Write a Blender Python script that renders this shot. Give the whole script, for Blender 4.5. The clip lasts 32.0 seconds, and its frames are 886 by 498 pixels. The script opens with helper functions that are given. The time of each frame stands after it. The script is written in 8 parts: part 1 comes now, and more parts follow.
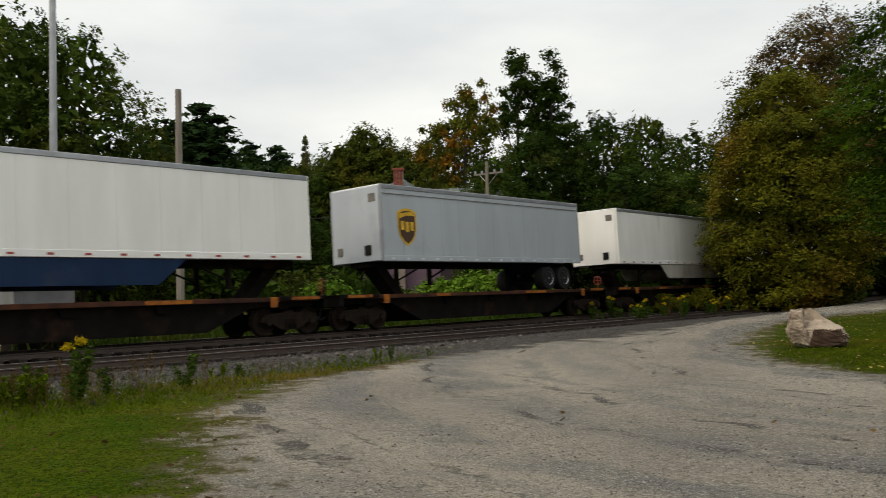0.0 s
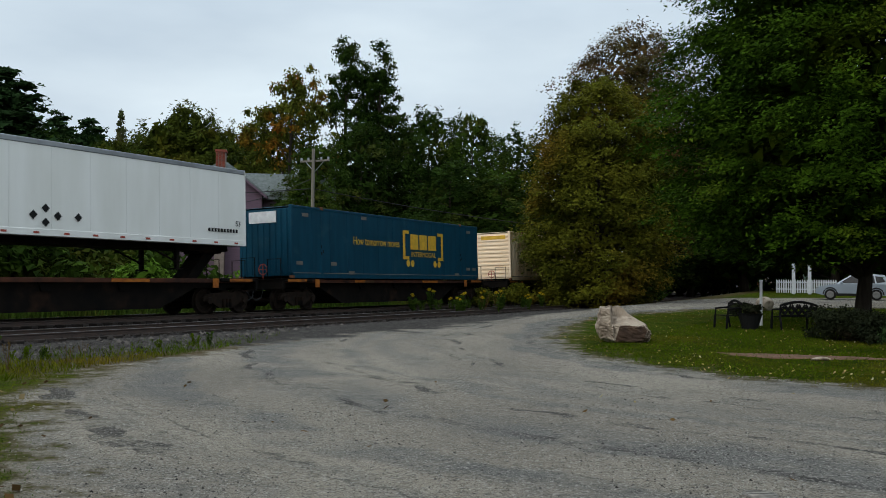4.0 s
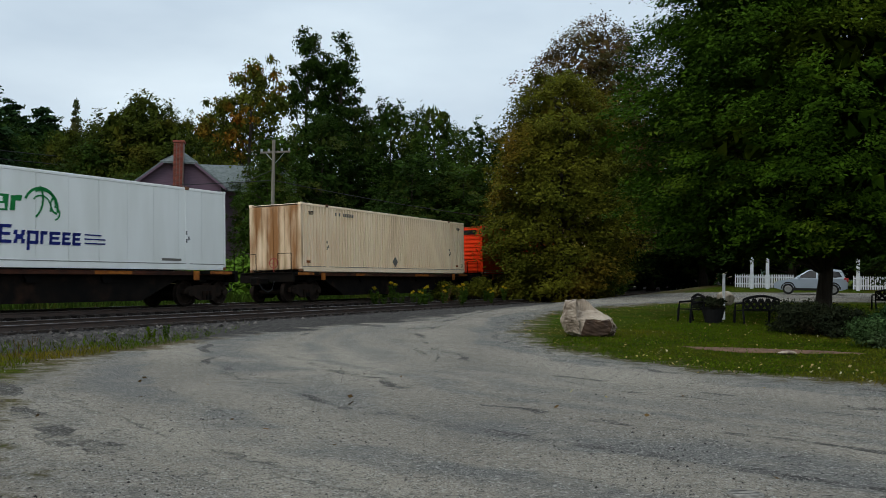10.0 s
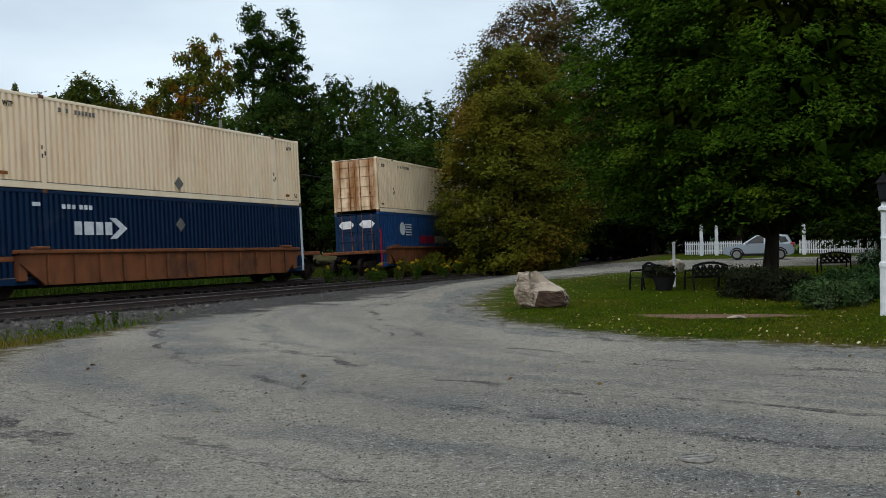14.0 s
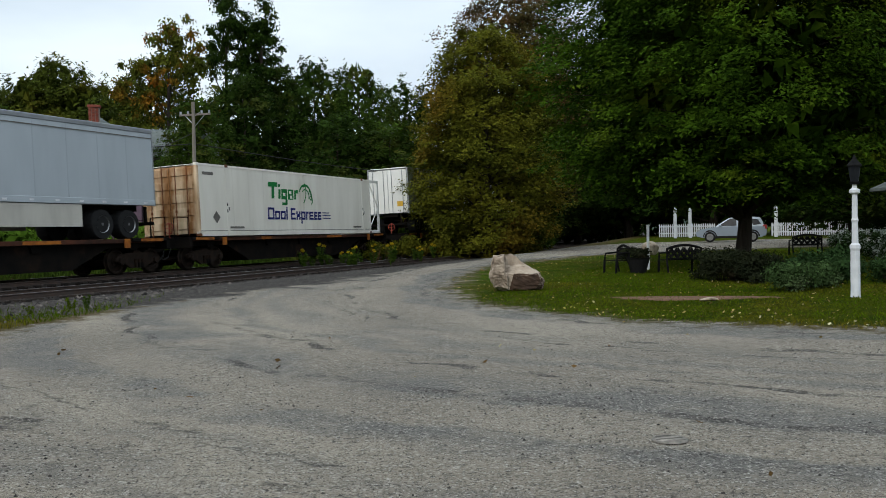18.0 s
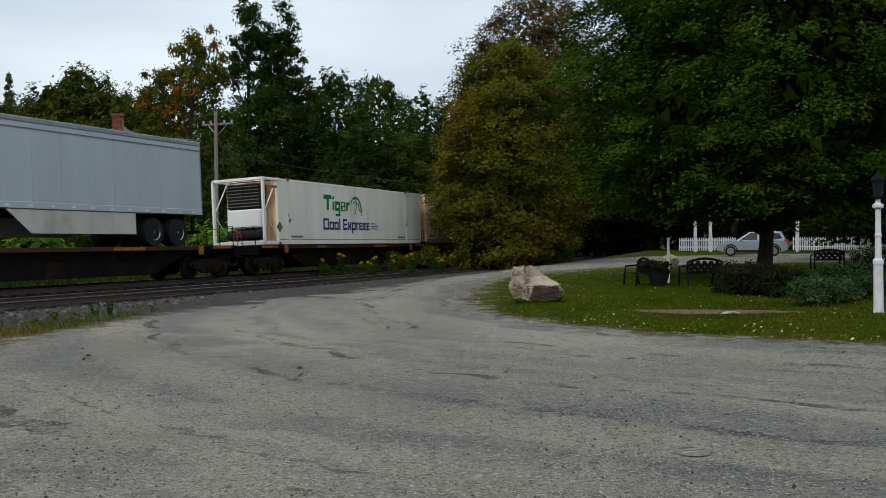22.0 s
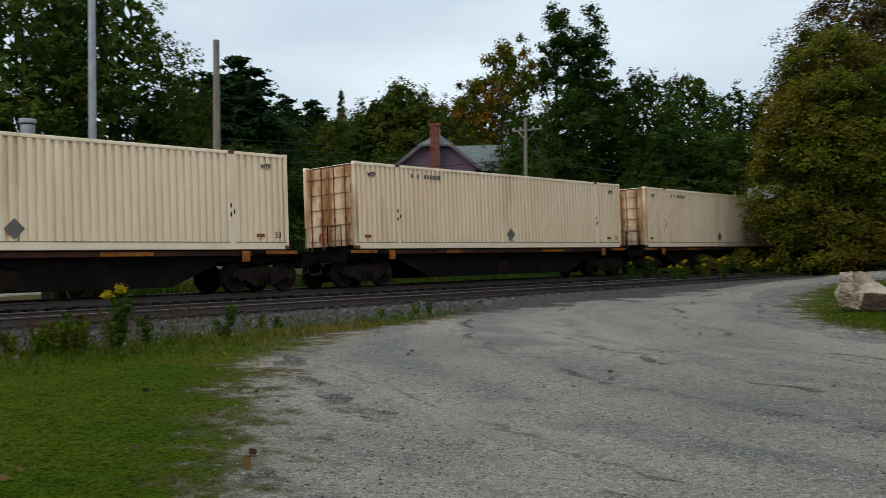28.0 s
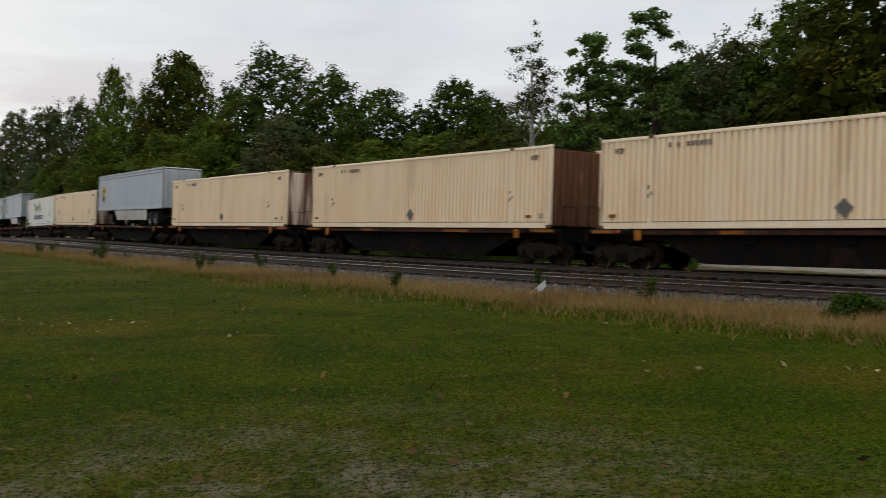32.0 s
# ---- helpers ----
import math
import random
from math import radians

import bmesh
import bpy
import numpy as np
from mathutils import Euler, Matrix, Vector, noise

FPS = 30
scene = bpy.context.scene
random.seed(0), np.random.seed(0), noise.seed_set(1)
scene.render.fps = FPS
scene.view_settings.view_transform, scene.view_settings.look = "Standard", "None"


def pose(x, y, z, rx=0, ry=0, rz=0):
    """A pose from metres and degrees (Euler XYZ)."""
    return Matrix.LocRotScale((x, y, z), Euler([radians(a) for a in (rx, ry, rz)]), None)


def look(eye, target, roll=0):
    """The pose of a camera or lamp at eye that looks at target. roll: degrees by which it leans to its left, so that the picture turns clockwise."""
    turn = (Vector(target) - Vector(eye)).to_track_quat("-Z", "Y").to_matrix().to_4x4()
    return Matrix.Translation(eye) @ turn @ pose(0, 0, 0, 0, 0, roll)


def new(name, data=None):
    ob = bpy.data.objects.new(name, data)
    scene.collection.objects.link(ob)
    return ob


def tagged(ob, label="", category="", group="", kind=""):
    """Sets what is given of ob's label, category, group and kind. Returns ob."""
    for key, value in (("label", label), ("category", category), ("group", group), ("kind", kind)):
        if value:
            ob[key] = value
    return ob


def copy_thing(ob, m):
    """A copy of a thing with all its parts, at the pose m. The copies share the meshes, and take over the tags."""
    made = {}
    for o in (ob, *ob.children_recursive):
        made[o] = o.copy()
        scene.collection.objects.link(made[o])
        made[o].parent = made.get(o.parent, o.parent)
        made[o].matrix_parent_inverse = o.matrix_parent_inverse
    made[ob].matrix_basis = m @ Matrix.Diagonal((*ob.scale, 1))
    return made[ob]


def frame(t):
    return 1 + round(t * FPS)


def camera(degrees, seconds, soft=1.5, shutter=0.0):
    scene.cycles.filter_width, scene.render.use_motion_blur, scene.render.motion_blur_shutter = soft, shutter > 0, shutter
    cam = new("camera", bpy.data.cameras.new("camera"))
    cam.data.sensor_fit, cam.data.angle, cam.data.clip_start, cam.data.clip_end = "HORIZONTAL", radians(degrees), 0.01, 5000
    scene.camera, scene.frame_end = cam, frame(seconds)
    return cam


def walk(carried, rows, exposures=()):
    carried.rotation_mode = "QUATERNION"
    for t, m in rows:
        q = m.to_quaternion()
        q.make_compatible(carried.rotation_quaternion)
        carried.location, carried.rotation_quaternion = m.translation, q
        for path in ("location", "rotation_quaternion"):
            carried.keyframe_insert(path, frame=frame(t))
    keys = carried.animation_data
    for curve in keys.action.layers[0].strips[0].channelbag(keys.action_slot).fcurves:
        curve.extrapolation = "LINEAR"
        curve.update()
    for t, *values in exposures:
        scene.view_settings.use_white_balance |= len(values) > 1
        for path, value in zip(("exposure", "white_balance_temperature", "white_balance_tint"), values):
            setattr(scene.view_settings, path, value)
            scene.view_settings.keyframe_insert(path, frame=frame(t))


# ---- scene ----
def view(x, y, z, yaw, pitch, roll):
    """The camera at x, y, z: yaw to the left of +y, pitch up, roll as look()."""
    a, b = radians(yaw), radians(pitch)
    way = Vector((-math.sin(a) * math.cos(b), math.cos(a) * math.cos(b), math.sin(b)))
    eye = Vector((x, y, z))
    return look(eye, eye + way, roll)


cam = camera(51.1, 32.0, soft=0.6, shutter=0.1)
walk(cam, [
    (0.0, view(0.29, -0.16, 1.65, 15.17, 2.52, -1.40)),
    (0.5, view(0.43, -0.17, 1.65, 6.08, 2.60, -0.91)),
    (1.0, view(0.57, -0.22, 1.67, 5.89, 2.52, -0.93)),
    (1.5, view(0.53, -0.19, 1.65, 5.95, 2.44, 0.10)),
    (2.0, view(0.54, -0.19, 1.63, 6.22, 2.05, 0.90)),
    (2.5, view(0.46, -0.16, 1.63, 4.99, 1.86, 1.86)),
    (4.5, view(0.16, -0.25, 1.64, 4.30, 1.82, 0.19)),
    (5.0, view(0.17, -0.19, 1.65, 6.89, 1.75, -0.12)),
    (5.5, view(0.19, -0.17, 1.64, 7.16, 1.87, -0.49)),
    (6.0, view(0.30, -0.11, 1.65, 7.55, 1.80, -0.97)),
    (6.5, view(0.41, -0.09, 1.67, 7.66, 2.48, -0.78)),
    (7.0, view(0.42, -0.08, 1.66, 7.87, 2.89, -0.48)),
    (7.5, view(0.30, -0.03, 1.65, 7.28, 3.10, -0.37)),
    (8.0, view(0.17, 0.04, 1.63, 6.39, 3.40, -0.69)),
    (8.5, view(0.13, 0.14, 1.61, 4.72, 3.47, -0.19)),
    (9.0, view(0.13, 0.11, 1.62, 3.56, 2.93, 0.19)),
    (9.5, view(0.09, 0.12, 1.61, 2.26, 2.29, 0.75)),
    (10.0, view(0.07, 0.16, 1.60, 1.71, 1.49, 0.80)),
    (10.5, view(0.09, 0.14, 1.61, 1.02, 1.26, 0.78)),
    (11.0, view(0.09, 0.09, 1.62, 0.36, 1.52, 0.77)),
    (11.5, view(0.09, 0.13, 1.62, -0.48, 1.46, 0.53)),
    (12.0, view(0.10, 0.14, 1.63, -1.20, 1.02, 0.16)),
    (12.5, view(0.09, 0.13, 1.62, -1.20, 0.96, -0.44)),
    (13.0, view(0.10, 0.16, 1.61, -1.06, 0.56, -0.81)),
    (13.5, view(0.11, 0.19, 1.60, -0.81, 0.25, -0.91)),
    (14.0, view(0.12, 0.22, 1.59, -1.13, 0.01, -0.98)),
    (14.5, view(0.11, 0.20, 1.60, -1.19, -0.13, -1.13)),
    (16.5, view(0.13, 0.19, 1.60, -1.73, 0.05, -1.51)),
    (17.0, view(0.11, 0.20, 1.60, -1.62, -0.50, -1.37)),
    (17.5, view(0.12, 0.22, 1.59, -2.16, -0.85, -1.39)),
    (18.0, view(0.13, 0.26, 1.59, -2.63, -1.07, -1.09)),
    (18.5, view(0.11, 0.22, 1.59, -3.24, -1.46, -0.46)),
    (19.0, view(0.11, 0.21, 1.58, -0.84, -1.58, -0.23)),
    (19.5, view(0.11, 0.23, 1.58, -0.92, -1.77, -0.34)),
    (20.0, view(0.10, 0.22, 1.59, -1.10, -1.91, -0.38)),
    (20.5, view(0.09, 0.23, 1.59, -1.70, -1.68, -0.30)),
    (21.0, view(0.10, 0.20, 1.59, -2.04, -1.21, -0.28)),
    (21.5, view(0.08, 0.21, 1.59, -2.23, -0.56, -0.28)),
    (22.0, view(0.08, 0.20, 1.58, -1.50, -0.36, -0.50)),
    (22.5, view(0.08, 0.21, 1.57, -0.76, -0.35, -0.34)),
    (23.0, view(0.10, 0.21, 1.58, -0.62, -0.50, -0.45)),
    (23.5, view(0.10, 0.21, 1.59, 0.56, -0.31, -0.80)),
    (24.0, view(0.10, 0.21, 1.58, 0.47, 0.06, -0.83)),
    (24.5, view(0.11, 0.20, 1.59, 0.78, 0.61, -0.90)),
    (26.5, view(0.10, 0.20, 1.58, 1.12, 0.62, -0.39)),
    (27.0, view(0.09, 0.21, 1.57, 1.37, 0.29, -0.25)),
    (27.5, view(0.05, 0.21, 1.57, 6.26, 0.03, -0.20)),
    (28.0, view(0.03, 0.14, 1.59, 17.26, -0.05, -0.35)),
    (28.5, view(-0.04, 0.00, 1.59, 34.99, -0.16, 0.32)),
    (28.8, view(-0.12, -0.05, 1.55, 45.04, -0.33, 0.80)),
    (29.0, view(-0.11, -0.11, 1.56, 53.99, -0.39, 1.01)),
    (29.1, view(-0.12, -0.15, 1.57, 58.93, -0.52, 1.34)),
    (29.4, view(-0.10, -0.24, 1.59, 72.51, -0.60, 1.29)),
    (29.7, view(-0.09, -0.26, 1.51, 85.49, -0.29, 0.87)),
    (30.0, view(-0.04, -0.16, 1.57, 102.14, -0.16, 0.10)),
    (30.5, view(0.14, -0.14, 1.61, 121.94, 0.05, -1.25)),
    (31.0, view(0.11, -0.13, 1.60, 126.21, -0.11, -1.28)),
    (31.5, view(0.07, -0.11, 1.59, 125.17, -0.42, -1.32)),
    (32.0, view(-0.05, -0.06, 1.56, 112.24, -0.50, -0.80)),
], exposures=[(0.0, 0.3, 7700, 13), (1.0, 0.2, 7300, 11), (4.5, 0.08, 6400, 8), (7.0, 0.03, 6600, 8), (9.0, 0.06, 6400, 8), (10.5, 0.09, 6300, 8), (12.0, 0.13, 6300, 8), (17.0, 0.34, 6400, 9), (18.5, 0.38, 6500, 9), (20.0, 0.34, 6500, 9), (23.0, 0.14, 6500, 9), (27.5, 0.15, 6400, 9), (28.5, 0.18, 6500, 9), (29.4, 0.3, 6800, 11), (31.0, 0.13, 7100, 14), (32.0, 0.13, 7200, 15)])

# ---- light: an overcast evening, the low sun behind cloud ----
SUN_AZ, SUN_EL = 142.0, 14.0
world = bpy.data.worlds.new("overcast_sky")
scene.world = world
world.use_nodes = True
wn, wl = world.node_tree.nodes, world.node_tree.links
wn.clear()
w_out = wn.new("ShaderNodeOutputWorld")
w_bg = wn.new("ShaderNodeBackground")
w_sky = wn.new("ShaderNodeTexSky")
w_sky.sky_type, w_sky.sun_disc = "NISHITA", False
w_sky.sun_elevation, w_sky.sun_rotation = radians(SUN_EL), radians(-SUN_AZ)
w_sky.air_density, w_sky.dust_density = 1.0, 3.0
w_tc = wn.new("ShaderNodeTexCoord")
w_map = wn.new("ShaderNodeMapping")
w_map.inputs["Scale"].default_value = (1.0, 1.0, 3.2)
w_noise = wn.new("ShaderNodeTexNoise")
w_noise.inputs["Scale"].default_value = 1.9
w_noise.inputs["Detail"].default_value = 5.0
w_noise.inputs["Roughness"].default_value = 0.52
w_ramp = wn.new("ShaderNodeValToRGB")
w_ramp.color_ramp.elements[0].position, w_ramp.color_ramp.elements[0].color = 0.33, (4.9, 5.8, 6.8, 1)
w_ramp.color_ramp.elements[1].position, w_ramp.color_ramp.elements[1].color = 0.70, (7.3, 8.25, 8.95, 1)
w_mix = wn.new("ShaderNodeMix")
w_mix.data_type = "RGBA"
w_mix.inputs[0].default_value = 0.99
wl.new(w_tc.outputs["Generated"], w_map.inputs["Vector"])
wl.new(w_map.outputs["Vector"], w_noise.inputs["Vector"])
wl.new(w_noise.outputs[0], w_ramp.inputs[0])
wl.new(w_sky.outputs[0], w_mix.inputs[6])
# an overcast sky is brighter overhead than at the horizon
w_sep = wn.new("ShaderNodeSeparateXYZ")
w_high = wn.new("ShaderNodeMapRange")
for w_key, w_val in zip(("From Min", "From Max", "To Min", "To Max"), (0.25, 1.0, 1.0, 1.75)):
    w_high.inputs[w_key].default_value = w_val
w_up = wn.new("ShaderNodeVectorMath")
w_up.operation = "SCALE"
wl.new(w_tc.outputs["Generated"], w_sep.inputs[0])
wl.new(w_sep.outputs["Z"], w_high.inputs[0])
wl.new(w_ramp.outputs[0], w_up.inputs[0])
wl.new(w_high.outputs[0], w_up.inputs["Scale"])
# banks of darker cloud low down, and the low sun's glow under them
w_map2 = wn.new("ShaderNodeMapping")
w_map2.inputs["Scale"].default_value = (1.0, 1.0, 6.0)
w_bank = wn.new("ShaderNodeTexNoise")
w_bank.inputs["Scale"].default_value, w_bank.inputs["Detail"].default_value, w_bank.inputs["Roughness"].default_value = 3.4, 6.0, 0.55
wl.new(w_tc.outputs["Generated"], w_map2.inputs["Vector"])
wl.new(w_map2.outputs["Vector"], w_bank.inputs["Vector"])


def w_range(src, a, b, lo, hi):
    r = wn.new("ShaderNodeMapRange")
    r.interpolation_type = "SMOOTHSTEP"
    for key, val in zip(("From Min", "From Max", "To Min", "To Max"), (a, b, lo, hi)):
        r.inputs[key].default_value = val
    wl.new(src, r.inputs[0])
    return r.outputs[0]


def w_times(a, b):
    x = wn.new("ShaderNodeMath")
    x.operation = "MULTIPLY"
    wl.new(a, x.inputs[0])
    wl.new(b, x.inputs[1])
    return x.outputs[0]


def w_blend(fac, a, col):
    x = wn.new("ShaderNodeMix")
    x.data_type = "RGBA"
    wl.new(fac, x.inputs[0])
    wl.new(a, x.inputs[6])
    x.inputs[7].default_value = (*col, 1)
    return x.outputs[2]


w_dot = wn.new("ShaderNodeVectorMath")
w_dot.operation = "DOT_PRODUCT"
wl.new(w_tc.outputs["Generated"], w_dot.inputs[0])
w_dot.inputs[1].default_value = (-math.sin(radians(SUN_AZ)), math.cos(radians(SUN_AZ)), 0.05)
w_col = w_blend(w_times(w_range(w_bank.outputs[0], 0.40, 0.58, 0.0, 0.85), w_times(w_range(w_sep.outputs["Z"], 0.08, 0.26, 1.0, 0.0), w_range(w_dot.outputs["Value"], 0.2, 0.9, 0.15, 1.0))), w_up.outputs[0], (4.6, 4.8, 5.6))
w_col = w_blend(w_times(w_range(w_dot.outputs["Value"], 0.996, 1.0, 0.0, 0.9), w_range(w_bank.outputs[0], 0.42, 0.56, 0.85, 0.1)), w_col, (9.6, 7.0, 6.2))
wl.new(w_col, w_mix.inputs[7])
wl.new(w_mix.outputs[2], w_bg.inputs["Color"])
w_bg.inputs["Strength"].default_value = 0.1
wl.new(w_bg.outputs[0], w_out.inputs["Surface"])
sun = new("sun", bpy.data.lights.new("sun", "SUN"))
sun.data.energy, sun.data.angle, sun.data.color = 1.1, radians(36), (1.0, 0.95, 0.88)
sa, se = radians(SUN_AZ), radians(38)
sun.matrix_world = look(Vector((0, 0, 40)) + 30 * Vector((-math.sin(sa) * math.cos(se), math.cos(sa) * math.cos(se), math.sin(se))), (0, 0, 40))


# ---- materials ----
def material(name, base, rough=0.7, metal=0.0, second=None, scale=4.0, stretch=(1, 1, 1), bump=0.2, grain=40.0,
             stain=None, stain_scale=0.8, stain_stretch=(1, 1, 1), stain_at=(0.5, 0.68), rand=0.0, island=0.0, gloss=None):
    """A procedural surface: two tones by noise, stains at a larger scale, fine bump, change from piece to piece."""
    m = bpy.data.materials.new(name)
    m.use_nodes = True
    n, l = m.node_tree.nodes, m.node_tree.links
    b = n["Principled BSDF"]
    b.inputs["Roughness"].default_value, b.inputs["Metallic"].default_value = rough, metal
    tc = n.new("ShaderNodeTexCoord")

    def noise_at(sc, st, detail=4.0):
        mp = n.new("ShaderNodeMapping")
        mp.inputs["Scale"].default_value = st
        l.new(tc.outputs["Object"], mp.inputs["Vector"])
        t = n.new("ShaderNodeTexNoise")
        t.inputs["Scale"].default_value, t.inputs["Detail"].default_value = sc, detail
        l.new(mp.outputs["Vector"], t.inputs["Vector"])
        return t.outputs[0]

    def blend(fac, a, c):
        x = n.new("ShaderNodeMix")
        x.data_type = "RGBA"
        l.new(fac, x.inputs[0])
        for s, v in ((6, a), (7, c)):
            if isinstance(v, tuple):
                x.inputs[s].default_value = (*v, 1)
            else:
                l.new(v, x.inputs[s])
        return x.outputs[2]

    def ramp(fac, lo, hi):
        r = n.new("ShaderNodeMapRange")
        r.inputs["From Min"].default_value, r.inputs["From Max"].default_value = lo, hi
        l.new(fac, r.inputs[0])
        return r.outputs[0]

    second = second or tuple(c * 0.75 for c in base)
    col = blend(ramp(noise_at(scale, stretch), 0.35, 0.68), base, second)
    if stain:
        col = blend(ramp(noise_at(stain_scale, stain_stretch, 6.0), *stain_at), col, stain)
    if rand or island:
        src = n.new("ShaderNodeObjectInfo").outputs["Random"] if rand else n.new("ShaderNodeNewGeometry").outputs["Random Per Island"]
        amount = rand or island
        h = n.new("ShaderNodeHueSaturation")
        v = n.new("ShaderNodeMapRange")
        v.inputs["To Min"].default_value, v.inputs["To Max"].default_value = 1 - amount, 1 + amount
        l.new(src, v.inputs[0])
        l.new(v.outputs[0], h.inputs["Value"])
        l.new(col, h.inputs["Color"])
        col = h.outputs[0]
    l.new(col, b.inputs["Base Color"])
    fine = noise_at(grain, (1, 1, 1), 3.0)
    if bump:
        bp = n.new("ShaderNodeBump")
        bp.inputs["Strength"].default_value, bp.inputs["Distance"].default_value = bump, 0.02
        l.new(fine, bp.inputs["Height"])
        l.new(bp.outputs[0], b.inputs["Normal"])
    rr = n.new("ShaderNodeMapRange")
    rr.inputs["To Min"].default_value, rr.inputs["To Max"].default_value = max(rough - 0.12, 0.03), min(rough + 0.12, 1)
    l.new(fine, rr.inputs[0])
    l.new(rr.outputs[0], b.inputs["Roughness"])
    if gloss is None and rough >= 0.65:
        gloss = 0.12
    if gloss is not None:
        b.inputs["Specular IOR Level"].default_value = gloss
    return m


def leaf_material(name, base, second, autumn=None, patch=0.35):
    """Foliage: a tone for each leaf, a slow change through the crown, some light through the blade."""
    m = material(name, base, 0.7, second=second, scale=patch, bump=0.0, grain=3.0, stain=autumn, stain_scale=0.22, stain_at=(0.53, 0.66), island=0.45, gloss=0.02)
    n, l = m.node_tree.nodes, m.node_tree.links
    b = n["Principled BSDF"]
    tr = n.new("ShaderNodeBsdfTranslucent")
    mix = n.new("ShaderNodeMixShader")
    mix.inputs[0].default_value = 0.22
    l.new(b.inputs["Base Color"].links[0].from_socket, tr.inputs["Color"])
    l.new(b.outputs[0], mix.inputs[1])
    l.new(tr.outputs[0], mix.inputs[2])
    l.new(mix.outputs[0], n["Material Output"].inputs["Surface"])
    return m


